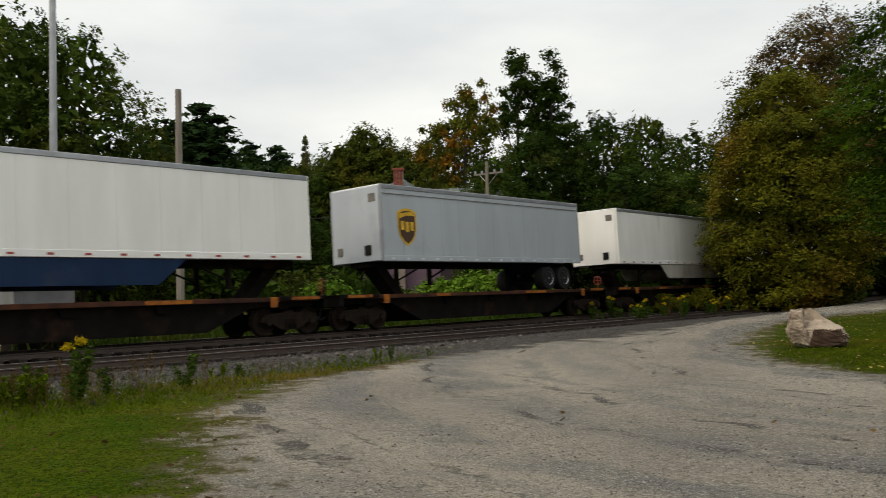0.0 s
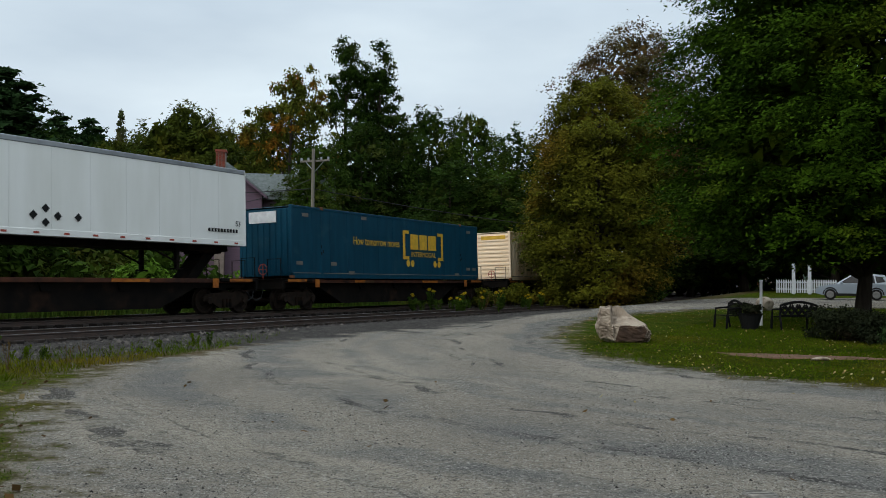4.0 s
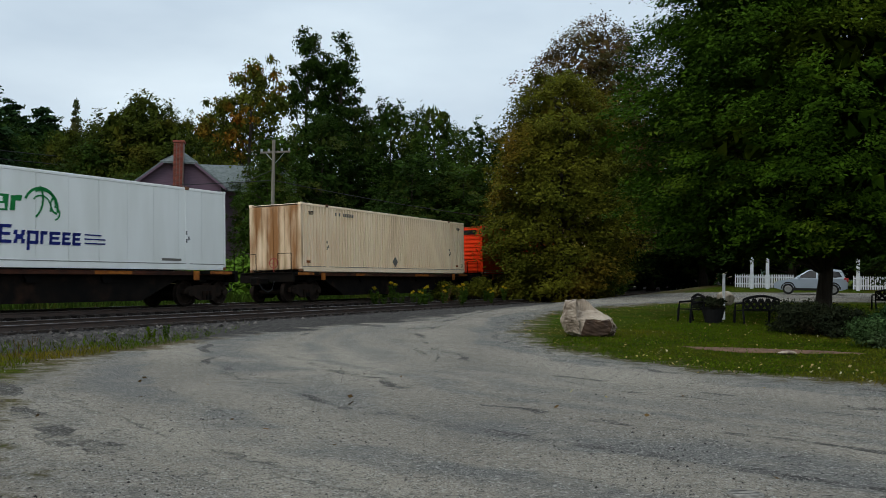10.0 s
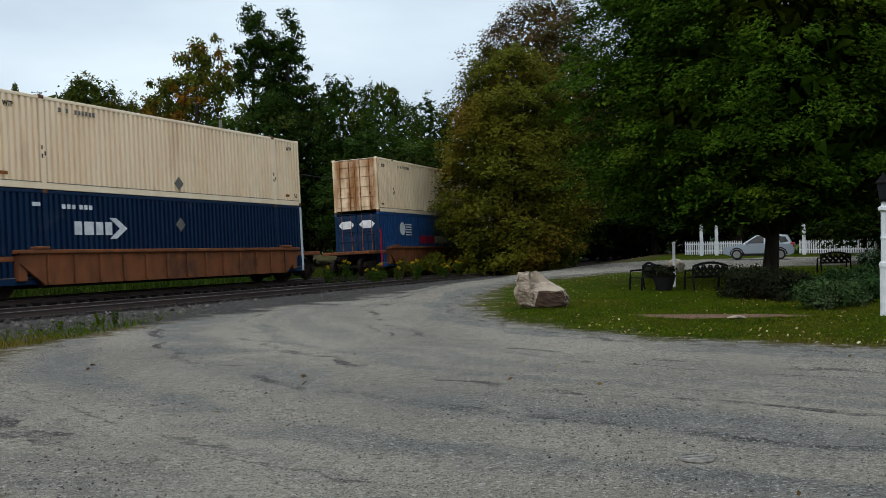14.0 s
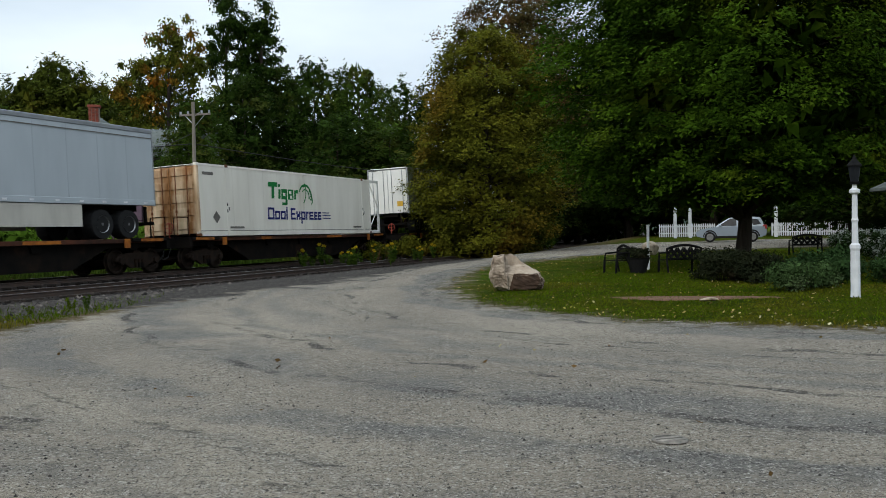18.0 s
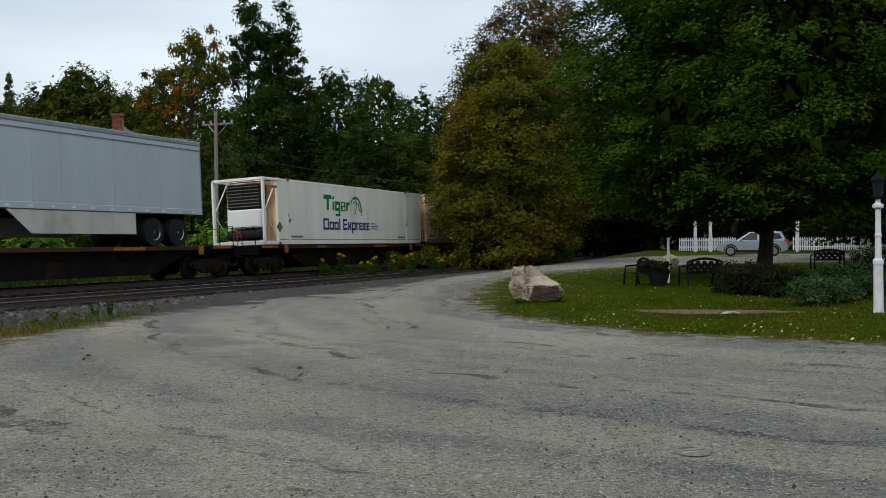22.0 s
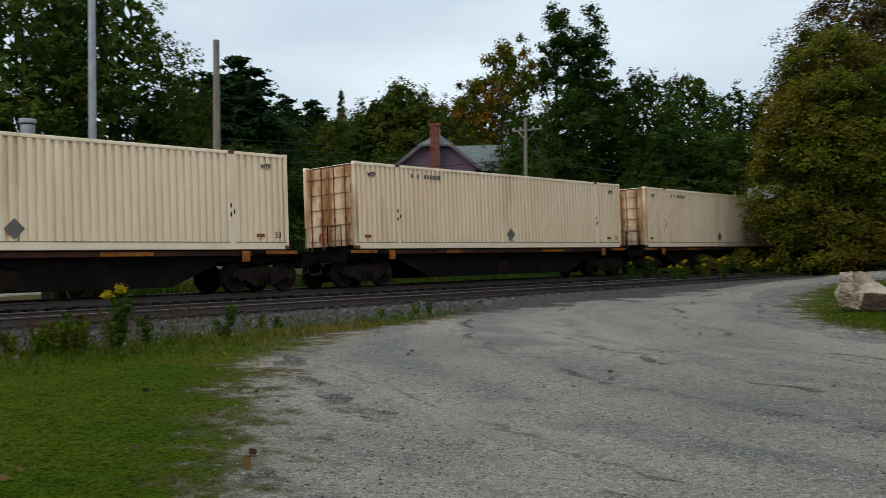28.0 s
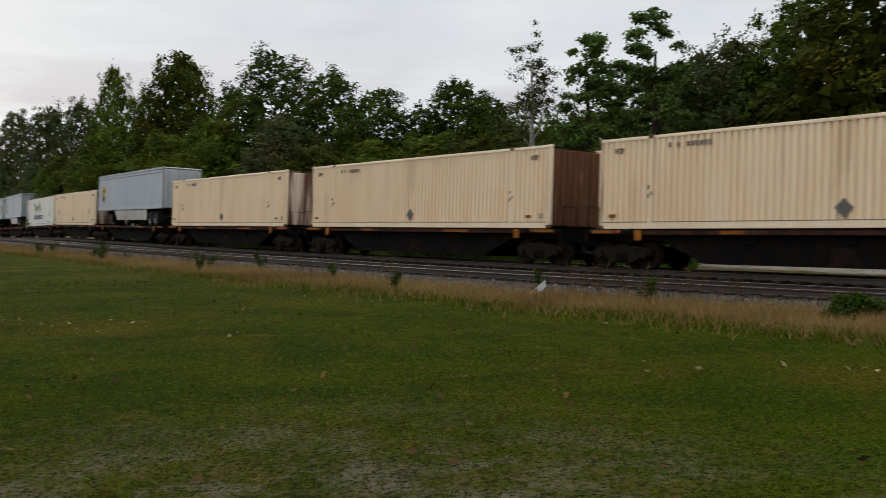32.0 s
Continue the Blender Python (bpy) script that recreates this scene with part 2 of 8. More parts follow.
RUST = (0.16, 0.055, 0.025)
M = dict(
    cream=material("cream_paint", (0.96, 0.765, 0.54), 0.5, gloss=0.25, second=(0.90, 0.68, 0.45), scale=1.2, stretch=(1.6, 1, 0.25), bump=0.05, stain=(0.52, 0.33, 0.18), stain_scale=0.7, stain_stretch=(2.6, 1, 0.3), stain_at=(0.58, 0.95)),
    warm_white=material("warm_white_paint", (0.80, 0.75, 0.66), 0.5, gloss=0.3, second=(0.72, 0.67, 0.58), scale=1.2, stretch=(1.6, 1, 0.25), bump=0.04, stain=(0.45, 0.36, 0.26), stain_scale=0.6, stain_stretch=(2, 1, 0.4), stain_at=(0.6, 0.9)),
    cream_streak=material("rust_streaked_cream_paint", (0.78, 0.64, 0.5), 0.6, second=(0.66, 0.52, 0.4), scale=2.0, stretch=(2, 2, 0.3), bump=0.08, stain=(0.12, 0.038, 0.016), stain_scale=0.9, stain_stretch=(1.2, 2.2, 0.22), stain_at=(0.44, 0.57)),
    brown_rust=material("brown_rusted_steel", (0.16, 0.07, 0.035), 0.8, second=(0.10, 0.045, 0.025), scale=2.0, stretch=(2, 2, 0.3), bump=0.15, stain=(0.3, 0.2, 0.12), stain_scale=1.0, stain_stretch=(1.5, 1.5, 0.3), stain_at=(0.6, 0.8)),
    cream_rust=material("rusty_cream_paint", (0.78, 0.58, 0.38), 0.6, second=(0.5, 0.36, 0.2), scale=2.0, stretch=(2, 2, 0.3), bump=0.08, stain=(0.27, 0.115, 0.03), stain_scale=1.1, stain_stretch=(1.5, 1.5, 0.28), stain_at=(0.42, 0.6)),
    white=material("white_box_paint", (0.80, 0.79, 0.75), 0.45, gloss=0.3, second=(0.73, 0.72, 0.67), scale=1.0, stretch=(1.5, 1, 0.3), bump=0.03, stain=(0.42, 0.36, 0.27), stain_scale=0.5, stain_stretch=(2, 1, 0.5), stain_at=(0.66, 0.95)),
    silver=material("silver_grey_paint", (0.43, 0.465, 0.49), 0.42, metal=0.1, gloss=0.3, second=(0.38, 0.41, 0.435), scale=0.8, stretch=(1.5, 1, 0.3), bump=0.03, stain=(0.22, 0.23, 0.25), stain_scale=0.5, stain_at=(0.62, 0.95)),
    teal=material("dark_teal_paint", (0.004, 0.048, 0.082), 0.5, gloss=0.12, second=(0.003, 0.036, 0.062), scale=1.5, stretch=(2, 1, 0.3), bump=0.04, stain=(0.03, 0.08, 0.1), stain_at=(0.6, 0.9)),
    navy=material("navy_blue_paint", (0.007, 0.024, 0.062), 0.5, gloss=0.12, second=(0.006, 0.018, 0.048), scale=1.5, stretch=(2, 1, 0.3), bump=0.04, stain=(0.05, 0.06, 0.08), stain_at=(0.6, 0.9)),
    blue=material("blue_paint", (0.016, 0.065, 0.19), 0.5, gloss=0.15, second=(0.018, 0.06, 0.17), scale=1.5, stretch=(2, 1, 0.3), bump=0.04, stain=(0.06, 0.07, 0.1), stain_at=(0.6, 0.9)),
    orange=material("orange_paint", (0.80, 0.044, 0.005), 0.5, gloss=0.1, second=(0.72, 0.038, 0.005), scale=1.2, stretch=(2, 1, 0.3), bump=0.04, stain=(0.5, 0.06, 0.01), stain_at=(0.65, 0.95)),
    car_black=material("grimy_black_steel", (0.006, 0.0055, 0.005), 0.85, gloss=0.05, second=(0.012, 0.009, 0.007), scale=2.5, bump=0.2, stain=(0.04, 0.02, 0.012), stain_scale=1.2, stain_at=(0.58, 0.8)),
    car_rust=material("rusty_orange_steel", (0.22, 0.075, 0.028), 0.8, second=(0.13, 0.05, 0.024), scale=2.0, stretch=(1, 1, 0.5), bump=0.25, stain=(0.05, 0.03, 0.022), stain_scale=0.9, stain_at=(0.55, 0.75)),
    sill_rust=material("rust_brown_sill", (0.085, 0.03, 0.016), 0.8, second=(0.04, 0.018, 0.012), scale=2.0, stretch=(1, 1, 0.5), bump=0.25, stain=(0.02, 0.013, 0.011), stain_scale=0.8, stain_at=(0.5, 0.66)),
    skirt=material("dull_skirt_panel", (0.5, 0.47, 0.41), 0.6, second=(0.4, 0.37, 0.32), scale=1.4, stretch=(1.5, 1, 0.4), bump=0.03, stain=(0.22, 0.19, 0.15), stain_scale=0.8, stain_at=(0.56, 0.8)),
    yellow=material("yellow_orange_mark", (0.36, 0.12, 0.018), 0.7, second=(0.2, 0.06, 0.016), scale=4.0, bump=0.1, stain=(0.07, 0.035, 0.02), stain_scale=2.2, stain_at=(0.46, 0.62)),
    wheel=material("worn_wheel_steel", (0.012, 0.009, 0.007), 0.75, metal=0.1, gloss=0.1, second=(0.026, 0.016, 0.011), scale=6, bump=0.15),
    rail=material("worn_rail_steel", (0.05, 0.036, 0.03), 0.6, metal=0.2, second=(0.07, 0.042, 0.03), scale=5, bump=0.15),
    railtop=material("polished_rail_head", (0.2, 0.19, 0.18), 0.45, metal=0.7, second=(0.14, 0.13, 0.12), scale=8, bump=0.05),
    tie=material("creosoted_sleeper_wood", (0.020, 0.016, 0.014), 0.9, second=(0.036, 0.029, 0.025), scale=5, stretch=(4, 0.6, 1), bump=0.5, rand=0.3),
    stone=material("grey_ballast_stone", (0.085, 0.074, 0.066), 0.9, second=(0.036, 0.031, 0.028), scale=3, bump=0.3, island=0.85),
    stone_oily=material("oil_dark_ballast_stone", (0.024, 0.020, 0.018), 0.85, second=(0.012, 0.010, 0.009), scale=3, bump=0.3, island=0.7),
    pebble=material("road_pebble", (0.21, 0.19, 0.165), 0.9, second=(0.10, 0.095, 0.085), scale=8, bump=0.2, island=0.8),
    rubber=material("black_tyre_rubber", (0.018, 0.018, 0.018), 0.8, scale=8, bump=0.15),
    steel=material("dull_galvanised_steel", (0.34, 0.35, 0.36), 0.45, metal=0.7, second=(0.26, 0.27, 0.28), scale=2, bump=0.05),
    chrome=material("bright_rim_metal", (0.36, 0.36, 0.36), 0.35, metal=0.9, scale=6, bump=0.02),
    iron=material("black_cast_iron", (0.006, 0.006, 0.006), 0.7, metal=0.0, gloss=0.04, second=(0.012, 0.012, 0.012), scale=9, bump=0.15),
    redmark=material("crimson_lettering", (0.42, 0.012, 0.04), 0.6, gloss=0.15, bump=0.0),
    greenmark=material("green_lettering", (0.015, 0.19, 0.045), 0.6, gloss=0.12, bump=0.0),
    navymark=material("navy_lettering", (0.014, 0.022, 0.16), 0.6, gloss=0.1, bump=0.0),
    blackmark=material("black_lettering", (0.016, 0.016, 0.016), 0.7, gloss=0.08, bump=0.0),
    whitemark=material("white_lettering", (0.7, 0.7, 0.7), 0.6, bump=0.0),
    goldmark=material("gold_yellow_lettering", (0.72, 0.42, 0.03), 0.5, bump=0.0),
    brownmark=material("dark_brown_emblem", (0.06, 0.025, 0.012), 0.5, bump=0.0),
    bluemark=material("blue_lettering", (0.03, 0.1, 0.36), 0.5, bump=0.0),
    greymark=material("grey_placard", (0.17, 0.155, 0.135), 0.7, bump=0.05),
    bark=material("grey_brown_bark", (0.05, 0.04, 0.031), 0.95, second=(0.028, 0.022, 0.018), scale=3, stretch=(3, 3, 0.5), bump=0.8, grain=14),
    birch_bark=material("pale_birch_bark", (0.5, 0.47, 0.42), 0.8, second=(0.2, 0.18, 0.16), scale=5, stretch=(0.5, 0.5, 3), bump=0.3),
    pole_wood=material("weathered_pole_wood", (0.24, 0.215, 0.18), 0.9, second=(0.15, 0.13, 0.11), scale=4, stretch=(5, 5, 0.2), bump=0.4),
    boulder=material("pale_tan_boulder", (0.40, 0.33, 0.255), 0.9, second=(0.22, 0.165, 0.12), scale=3.2, bump=1.0, grain=11, stain=(0.10, 0.075, 0.055), stain_scale=3.4, stain_at=(0.56, 0.68)),
    boulder_face=material("broken_brown_stone_face", (0.075, 0.046, 0.03), 0.9, second=(0.04, 0.026, 0.019), scale=4, bump=0.6, grain=12),
    boulder_dark=material("dark_brown_boulder", (0.040, 0.022, 0.019), 0.85, second=(0.012, 0.008, 0.0075), scale=2.6, stretch=(1, 1, 2.0), bump=1.0, grain=9, stain=(0.17, 0.125, 0.10), stain_scale=2.2, stain_stretch=(1.6, 1.6, 1.0), stain_at=(0.58, 0.78)),
    mauve=material("mauve_clapboard_paint", (0.15, 0.098, 0.13), 0.75, second=(0.12, 0.08, 0.105), scale=3, stretch=(0.4, 0.4, 6), bump=0.2),
    roof=material("grey_green_shingle", (0.15, 0.165, 0.16), 0.9, second=(0.10, 0.115, 0.11), scale=4, bump=0.5),
    brick=material("red_chimney_brick", (0.26, 0.075, 0.05), 0.9, second=(0.18, 0.055, 0.04), scale=6, bump=0.4, rand=0.25),
    mortar=material("grey_mortar", (0.25, 0.2, 0.17), 0.95, bump=0.3),
    white_wood=material("white_painted_wood", (0.62, 0.63, 0.64), 0.6, second=(0.5, 0.51, 0.52), scale=4, bump=0.1),
    dark_wood=material("dark_stained_wood", (0.035, 0.028, 0.022), 0.85, second=(0.02, 0.016, 0.013), scale=4, stretch=(5, 5, 0.3), bump=0.3),
    pale_siding=material("pale_grey_siding", (0.56, 0.59, 0.64), 0.6, second=(0.48, 0.51, 0.56), scale=2, stretch=(1, 1, 0.3), bump=0.05),
    carpaint=material("silver_blue_car_paint", (0.30, 0.35, 0.41), 0.35, metal=0.25, second=(0.28, 0.33, 0.38), scale=1, bump=0.0),
    glass=material("dark_tinted_glass", (0.012, 0.014, 0.016), 0.06, second=(0.018, 0.02, 0.024), bump=0.0, gloss=0.12),
    redlight=material("red_tail_light", (0.35, 0.02, 0.02), 0.3, bump=0.0),
    soil=material("reddish_bare_soil", (0.15, 0.085, 0.055), 0.95, second=(0.10, 0.058, 0.038), scale=3, bump=0.5),
    plastic=material("dark_planter_pot", (0.010, 0.010, 0.010), 0.7, scale=5, bump=0.1),
    wire=material("black_cable", (0.03, 0.03, 0.032), 0.7, bump=0.0),
    hose=material("red_hose", (0.35, 0.05, 0.03), 0.6, bump=0.0),
)
L = dict(
    maple=leaf_material("maple_green_leaf", (0.044, 0.086, 0.005), (0.016, 0.038, 0.003), (0.088, 0.122, 0.008), 0.9),
    olive=leaf_material("yellowing_olive_leaf", (0.112, 0.108, 0.010), (0.062, 0.074, 0.008), (0.158, 0.100, 0.012)),
    russet=leaf_material("russet_leaf", (0.085, 0.058, 0.020), (0.060, 0.056, 0.016), (0.110, 0.046, 0.018)),
    orange=leaf_material("orange_tipped_leaf", (0.090, 0.095, 0.012), (0.055, 0.075, 0.011), (0.240, 0.080, 0.009)),
    dark=leaf_material("dark_green_leaf", (0.025, 0.048, 0.007), (0.012, 0.026, 0.004), (0.042, 0.054, 0.009)),
    mid=leaf_material("mid_green_leaf", (0.038, 0.066, 0.008), (0.021, 0.041, 0.006), (0.062, 0.067, 0.010)),
    yellow=leaf_material("yellow_green_leaf", (0.056, 0.070, 0.008), (0.032, 0.047, 0.007), (0.082, 0.074, 0.009)),
    # mid and dark leaf lightened: the bright western sky is put into their colour
    west=leaf_material("skylit_green_leaf", (0.085, 0.125, 0.014), (0.048, 0.078, 0.010), (0.120, 0.115, 0.014)),
    west_dark=leaf_material("skylit_dark_leaf", (0.052, 0.084, 0.012), (0.028, 0.050, 0.008), (0.075, 0.085, 0.012)),
    pale=leaf_material("pale_poplar_leaf", (0.095, 0.145, 0.035), (0.055, 0.095, 0.022), (0.130, 0.145, 0.038)),
    needle=leaf_material("blue_green_needle", (0.028, 0.056, 0.017), (0.015, 0.033, 0.011)),
    haze=leaf_material("grey_green_leaf", (0.070, 0.085, 0.030), (0.045, 0.062, 0.020), (0.095, 0.075, 0.030)),
    shrub=leaf_material("bright_shrub_leaf", (0.090, 0.160, 0.015), (0.055, 0.110, 0.012), (0.140, 0.160, 0.018)),
    dock=leaf_material("brown_dock_leaf", (0.10, 0.06, 0.022), (0.06, 0.05, 0.016), (0.12, 0.05, 0.02)),
    straw=leaf_material("dry_tan_grass", (0.280, 0.180, 0.075), (0.190, 0.125, 0.046), (0.160, 0.090, 0.040)),
    grass=leaf_material("lawn_grass_blade", (0.062, 0.094, 0.003), (0.042, 0.070, 0.002), (0.125, 0.098, 0.010)),
    bed=leaf_material("dark_plum_green_leaf", (0.022, 0.026, 0.012), (0.012, 0.016, 0.008), (0.04, 0.024, 0.016), 1.5),
    sage=leaf_material("grey_green_sage_leaf", (0.050, 0.085, 0.028), (0.026, 0.048, 0.014), (0.085, 0.11, 0.05), 1.5),
    bloom=leaf_material("whitish_flower_petal", (0.34, 0.36, 0.30), (0.24, 0.27, 0.20)),
    goldenrod=leaf_material("goldenrod_flower", (0.420, 0.300, 0.012), (0.300, 0.200, 0.012)),
    litter=leaf_material("brown_fallen_leaf", (0.120, 0.070, 0.026), (0.050, 0.030, 0.014), (0.260, 0.200, 0.100)),
    fallen=leaf_material("fallen_leaf", (0.340, 0.260, 0.090), (0.150, 0.090, 0.036), (0.420, 0.390, 0.240)),
)


# ---- mesh tools ----
class Shape:
    """Gathers the faces of one mesh."""

    def __init__(self):
        self.v, self.f = [], []

    def add(self, verts, faces):
        k = len(self.v)
        self.v += [tuple(p) for p in verts]
        self.f += [tuple(i + k for i in q) for q in faces]
        return self

    def box(self, x0, x1, y0, y1, z0, z1, c=0.0):
        """A box, its edges chamfered by c."""
        if c <= 0:
            return self.add([(x, y, z) for x in (x0, x1) for y in (y0, y1) for z in (z0, z1)],
                            [(0, 1, 3, 2), (4, 6, 7, 5), (0, 4, 5, 1), (2, 3, 7, 6), (0, 2, 6, 4), (1, 5, 7, 3)])
        ring = [(x0 + c, y0), (x1 - c, y0), (x1, y0 + c), (x1, y1 - c), (x1 - c, y1), (x0 + c, y1), (x0, y1 - c), (x0, y0 + c)]
        cx, cy = (x0 + x1) / 2, (y0 + y1) / 2
        fx, fy = 1 - 2 * c / max(x1 - x0, 3 * c), 1 - 2 * c / max(y1 - y0, 3 * c)
        inner = [(cx + (x - cx) * fx, cy + (y - cy) * fy) for x, y in ring]
        vs = [(x, y, z0) for x, y in inner] + [(x, y, z0 + c) for x, y in ring] + [(x, y, z1 - c) for x, y in ring] + [(x, y, z1) for x, y in inner]
        fs = [tuple(range(7, -1, -1)), tuple(range(24, 32))]
        for k in range(3):
            fs += [(8 * k + i, 8 * k + (i + 1) % 8, 8 * k + 8 + (i + 1) % 8, 8 * k + 8 + i) for i in range(8)]
        return self.add(vs, fs)

    def prism(self, outline, a, b, axis="y"):
        """An outline extruded from a to b. axis y: outline in x, z; axis x: outline in y, z; axis z: outline in x, y."""
        n = len(outline)

        def at(p, h):
            return {"y": (p[0], h, p[1]), "x": (h, p[0], p[1]), "z": (p[0], p[1], h)}[axis]
        return self.add([at(p, a) for p in outline] + [at(p, b) for p in outline],
                        [tuple(range(n)), tuple(range(2 * n - 1, n - 1, -1))] + [(i, n + i, n + (i + 1) % n, (i + 1) % n) for i in range(n)])

    def tube(self, points, radii, n=8, caps=True):
        """A round bar through points."""
        pts = [Vector(p) for p in points]
        if not isinstance(radii, (list, tuple)):
            radii = [radii] * len(pts)
        k = len(self.v)
        for i, p in enumerate(pts):
            d = (pts[min(i + 1, len(pts) - 1)] - pts[max(i - 1, 0)]).normalized()
            a = d.orthogonal().normalized() if abs(d.z) < 0.9 else Vector((1, 0, 0)).cross(d).normalized()
            b = d.cross(a)
            self.v += [tuple(p + radii[i] * (math.cos(t) * a + math.sin(t) * b)) for t in (2 * math.pi * j / n for j in range(n))]
        for i in range(len(pts) - 1):
            self.f += [(k + i * n + j, k + i * n + (j + 1) % n, k + (i + 1) * n + (j + 1) % n, k + (i + 1) * n + j) for j in range(n)]
        if caps:
            self.f += [tuple(range(k + n - 1, k - 1, -1)), tuple(range(k + (len(pts) - 1) * n, k + len(pts) * n))]
        return self

    def disc(self, c, r, w, n=20, axis="y", steps=None):
        """A wheel-like turned body about an axis: steps are (half width, radius) from one side to the other."""
        steps = steps or [(-w / 2, 0.0), (-w / 2, r * 0.97), (-w / 2 + 0.1 * w, r), (w / 2 - 0.1 * w, r), (w / 2, r * 0.97), (w / 2, 0.0)]
        k = len(self.v)
        for h, q in steps:
            for j in range(n):
                t = 2 * math.pi * j / n
                p = {"y": (q * math.cos(t), h, q * math.sin(t)), "z": (q * math.cos(t), q * math.sin(t), h), "x": (h, q * math.cos(t), q * math.sin(t))}[axis]
                self.v.append((c[0] + p[0], c[1] + p[1], c[2] + p[2]))
        for i in range(len(steps) - 1):
            self.f += [(k + i * n + j, k + i * n + (j + 1) % n, k + (i + 1) * n + (j + 1) % n, k + (i + 1) * n + j) for j in range(n)]
        return self

    def mesh(self, name, mat):
        me = bpy.data.meshes.new(name)
        me.from_pydata(self.v, [], self.f)
        bm = bmesh.new()
        bm.from_mesh(me)
        bmesh.ops.recalc_face_normals(bm, faces=bm.faces[:])
        bm.to_mesh(me)
        bm.free()
        me.materials.append(mat)
        return me


def part(name, shape, mat, parent=None, label="", m=None):
    """One mesh object under a thing or a part, or a thing by itself."""
    me = shape if isinstance(shape, bpy.types.Mesh) else shape.mesh(name, mat)
    ob = new(name, me)
    if parent is not None:
        ob.parent = parent
    if m is not None:
        ob.matrix_basis = m
    if label:
        ob["label"] = label
    return ob


def thing(name, label, category, group="", m=None, kind=""):
    ob = new(name)
    ob.empty_display_size = 0.3
    if m is not None:
        ob.matrix_basis = m
    return tagged(ob, label, category, group, kind)


def quads_mesh(name, verts, mat, faces=None, smooth=False):
    """A mesh from an array of corner points, four to a face (or as faces says)."""
    verts = np.asarray(verts, dtype=np.float32).reshape(-1, 3)
    m = 4 if faces is None else faces
    n = len(verts) // m
    me = bpy.data.meshes.new(name)
    me.vertices.add(len(verts))
    me.vertices.foreach_set("co", verts.ravel())
    me.loops.add(len(verts))
    me.loops.foreach_set("vertex_index", np.arange(len(verts), dtype=np.int32))
    me.polygons.add(n)
    me.polygons.foreach_set("loop_start", np.arange(0, m * n, m, dtype=np.int32))
    me.update()
    me.validate()
    me.materials.append(mat)
    return me


WORDS = {}


def word(text, size, mat, name="lettering", bold=0.0):
    """A line of lettering as a thin flat mesh in x and z, its foot at the origin, facing -y."""
    key = (text, size, mat.name, bold)
    if key in WORDS:
        return WORDS[key].copy()
    cu = bpy.data.curves.new(name, "FONT")
    cu.body, cu.size, cu.extrude, cu.offset = text, size, 0.003, bold
    ob = bpy.data.objects.new(name, cu)
    scene.collection.objects.link(ob)
    bpy.context.view_layer.update()
    me = bpy.data.meshes.new_from_object(ob.evaluated_get(bpy.context.evaluated_depsgraph_get()))
    bpy.data.objects.remove(ob)
    me.materials.clear()
    me.materials.append(mat)
    WORDS[key] = me.copy()
    return me


# ---- the plan of the railway: u runs along it in the way of the train, q across it, away from the camera's side ----
UX, UY = -0.47, -0.8827
NX, NY = -0.8827, 0.47
GRID_U = np.arange(-420.0, 900.0, 0.5)


def plan_curve():
    bend = np.where(GRID_U < 60, 0.001545, 0.001545 * np.clip((125 - GRID_U) / 65, 0, 1))
    bend = np.where(GRID_U < -70, 0.0004, bend)
    i0 = int(np.argmin(abs(GRID_U)))
    slope = np.cumsum(bend) * 0.5
    slope += -0.01132 - slope[i0]
    q = np.cumsum(slope) * 0.5
    q += 24.05 - q[i0]
    s = np.cumsum(np.hypot(1, slope)) * 0.5
    return q, slope, s - s[i0]


CURVE_Q, CURVE_SLOPE, CURVE_S = plan_curve()


def rise(u):
    """How much the line climbs."""
    u = np.asarray(u, float)
    soft = np.where(u < 90, np.logaddexp(0, (u - 8) / 6) * 6, 82 + (u - 90) * 0.5)
    return 0.0245 * np.clip(soft, 0, 400)


def rail_z(u):
    return 0.30 + rise(u)


BANK = 2.2


def on_line(s, side=0.0, lift=0.0):
    """Place, heading and slope on the line at s metres, side metres towards the camera."""
    u = float(np.interp(s, CURVE_S, GRID_U))
    q, dq = float(np.interp(u, GRID_U, CURVE_Q)), float(np.interp(u, GRID_U, CURVE_SLOPE))
    way = Vector((UX + dq * NX, UY + dq * NY, 0)).normalized()
    grade = float(rail_z(u + 1) - rail_z(u - 1)) / 2
    p = Vector((u * UX + q * NX, u * UY + q * NY, float(rail_z(u)) + lift)) + side * Vector((-way.y, way.x, 0))
    return p, way, grade


def line_pose(s, side=0.0, lift=0.0, bank=BANK):
    """The pose of a thing on the line: x ahead, y towards the camera's side, z up."""
    p, way, grade = on_line(s, side, lift)
    ax = Vector((way.x, way.y, grade)).normalized()
    ay = Vector((-way.y, way.x, 0)).normalized()
    az = ax.cross(ay)
    m = Matrix((ax, ay, az)).transposed().to_4x4()
    m.translation = p
    return m @ pose(0, 0, 0, bank, 0, 0)


def train_s(t):
    """How far along the line the train has come at t seconds."""
    k = (t - 16) / 16
    return 212.994 * k + 7.037 * k * k - 0.7745 * k ** 3 + 1.9726 * k ** 4


# ---- ground ----
def uq(x, y):
    u, q = x * UX + y * UY, x * NX + y * NY
    return u, q - (np.interp(u, GRID_U, CURVE_Q) - 24.05)


def smooth(a, b, x):
    k = np.clip((x - a) / (b - a), 0, 1)
    return k * k * (3 - 2 * k)


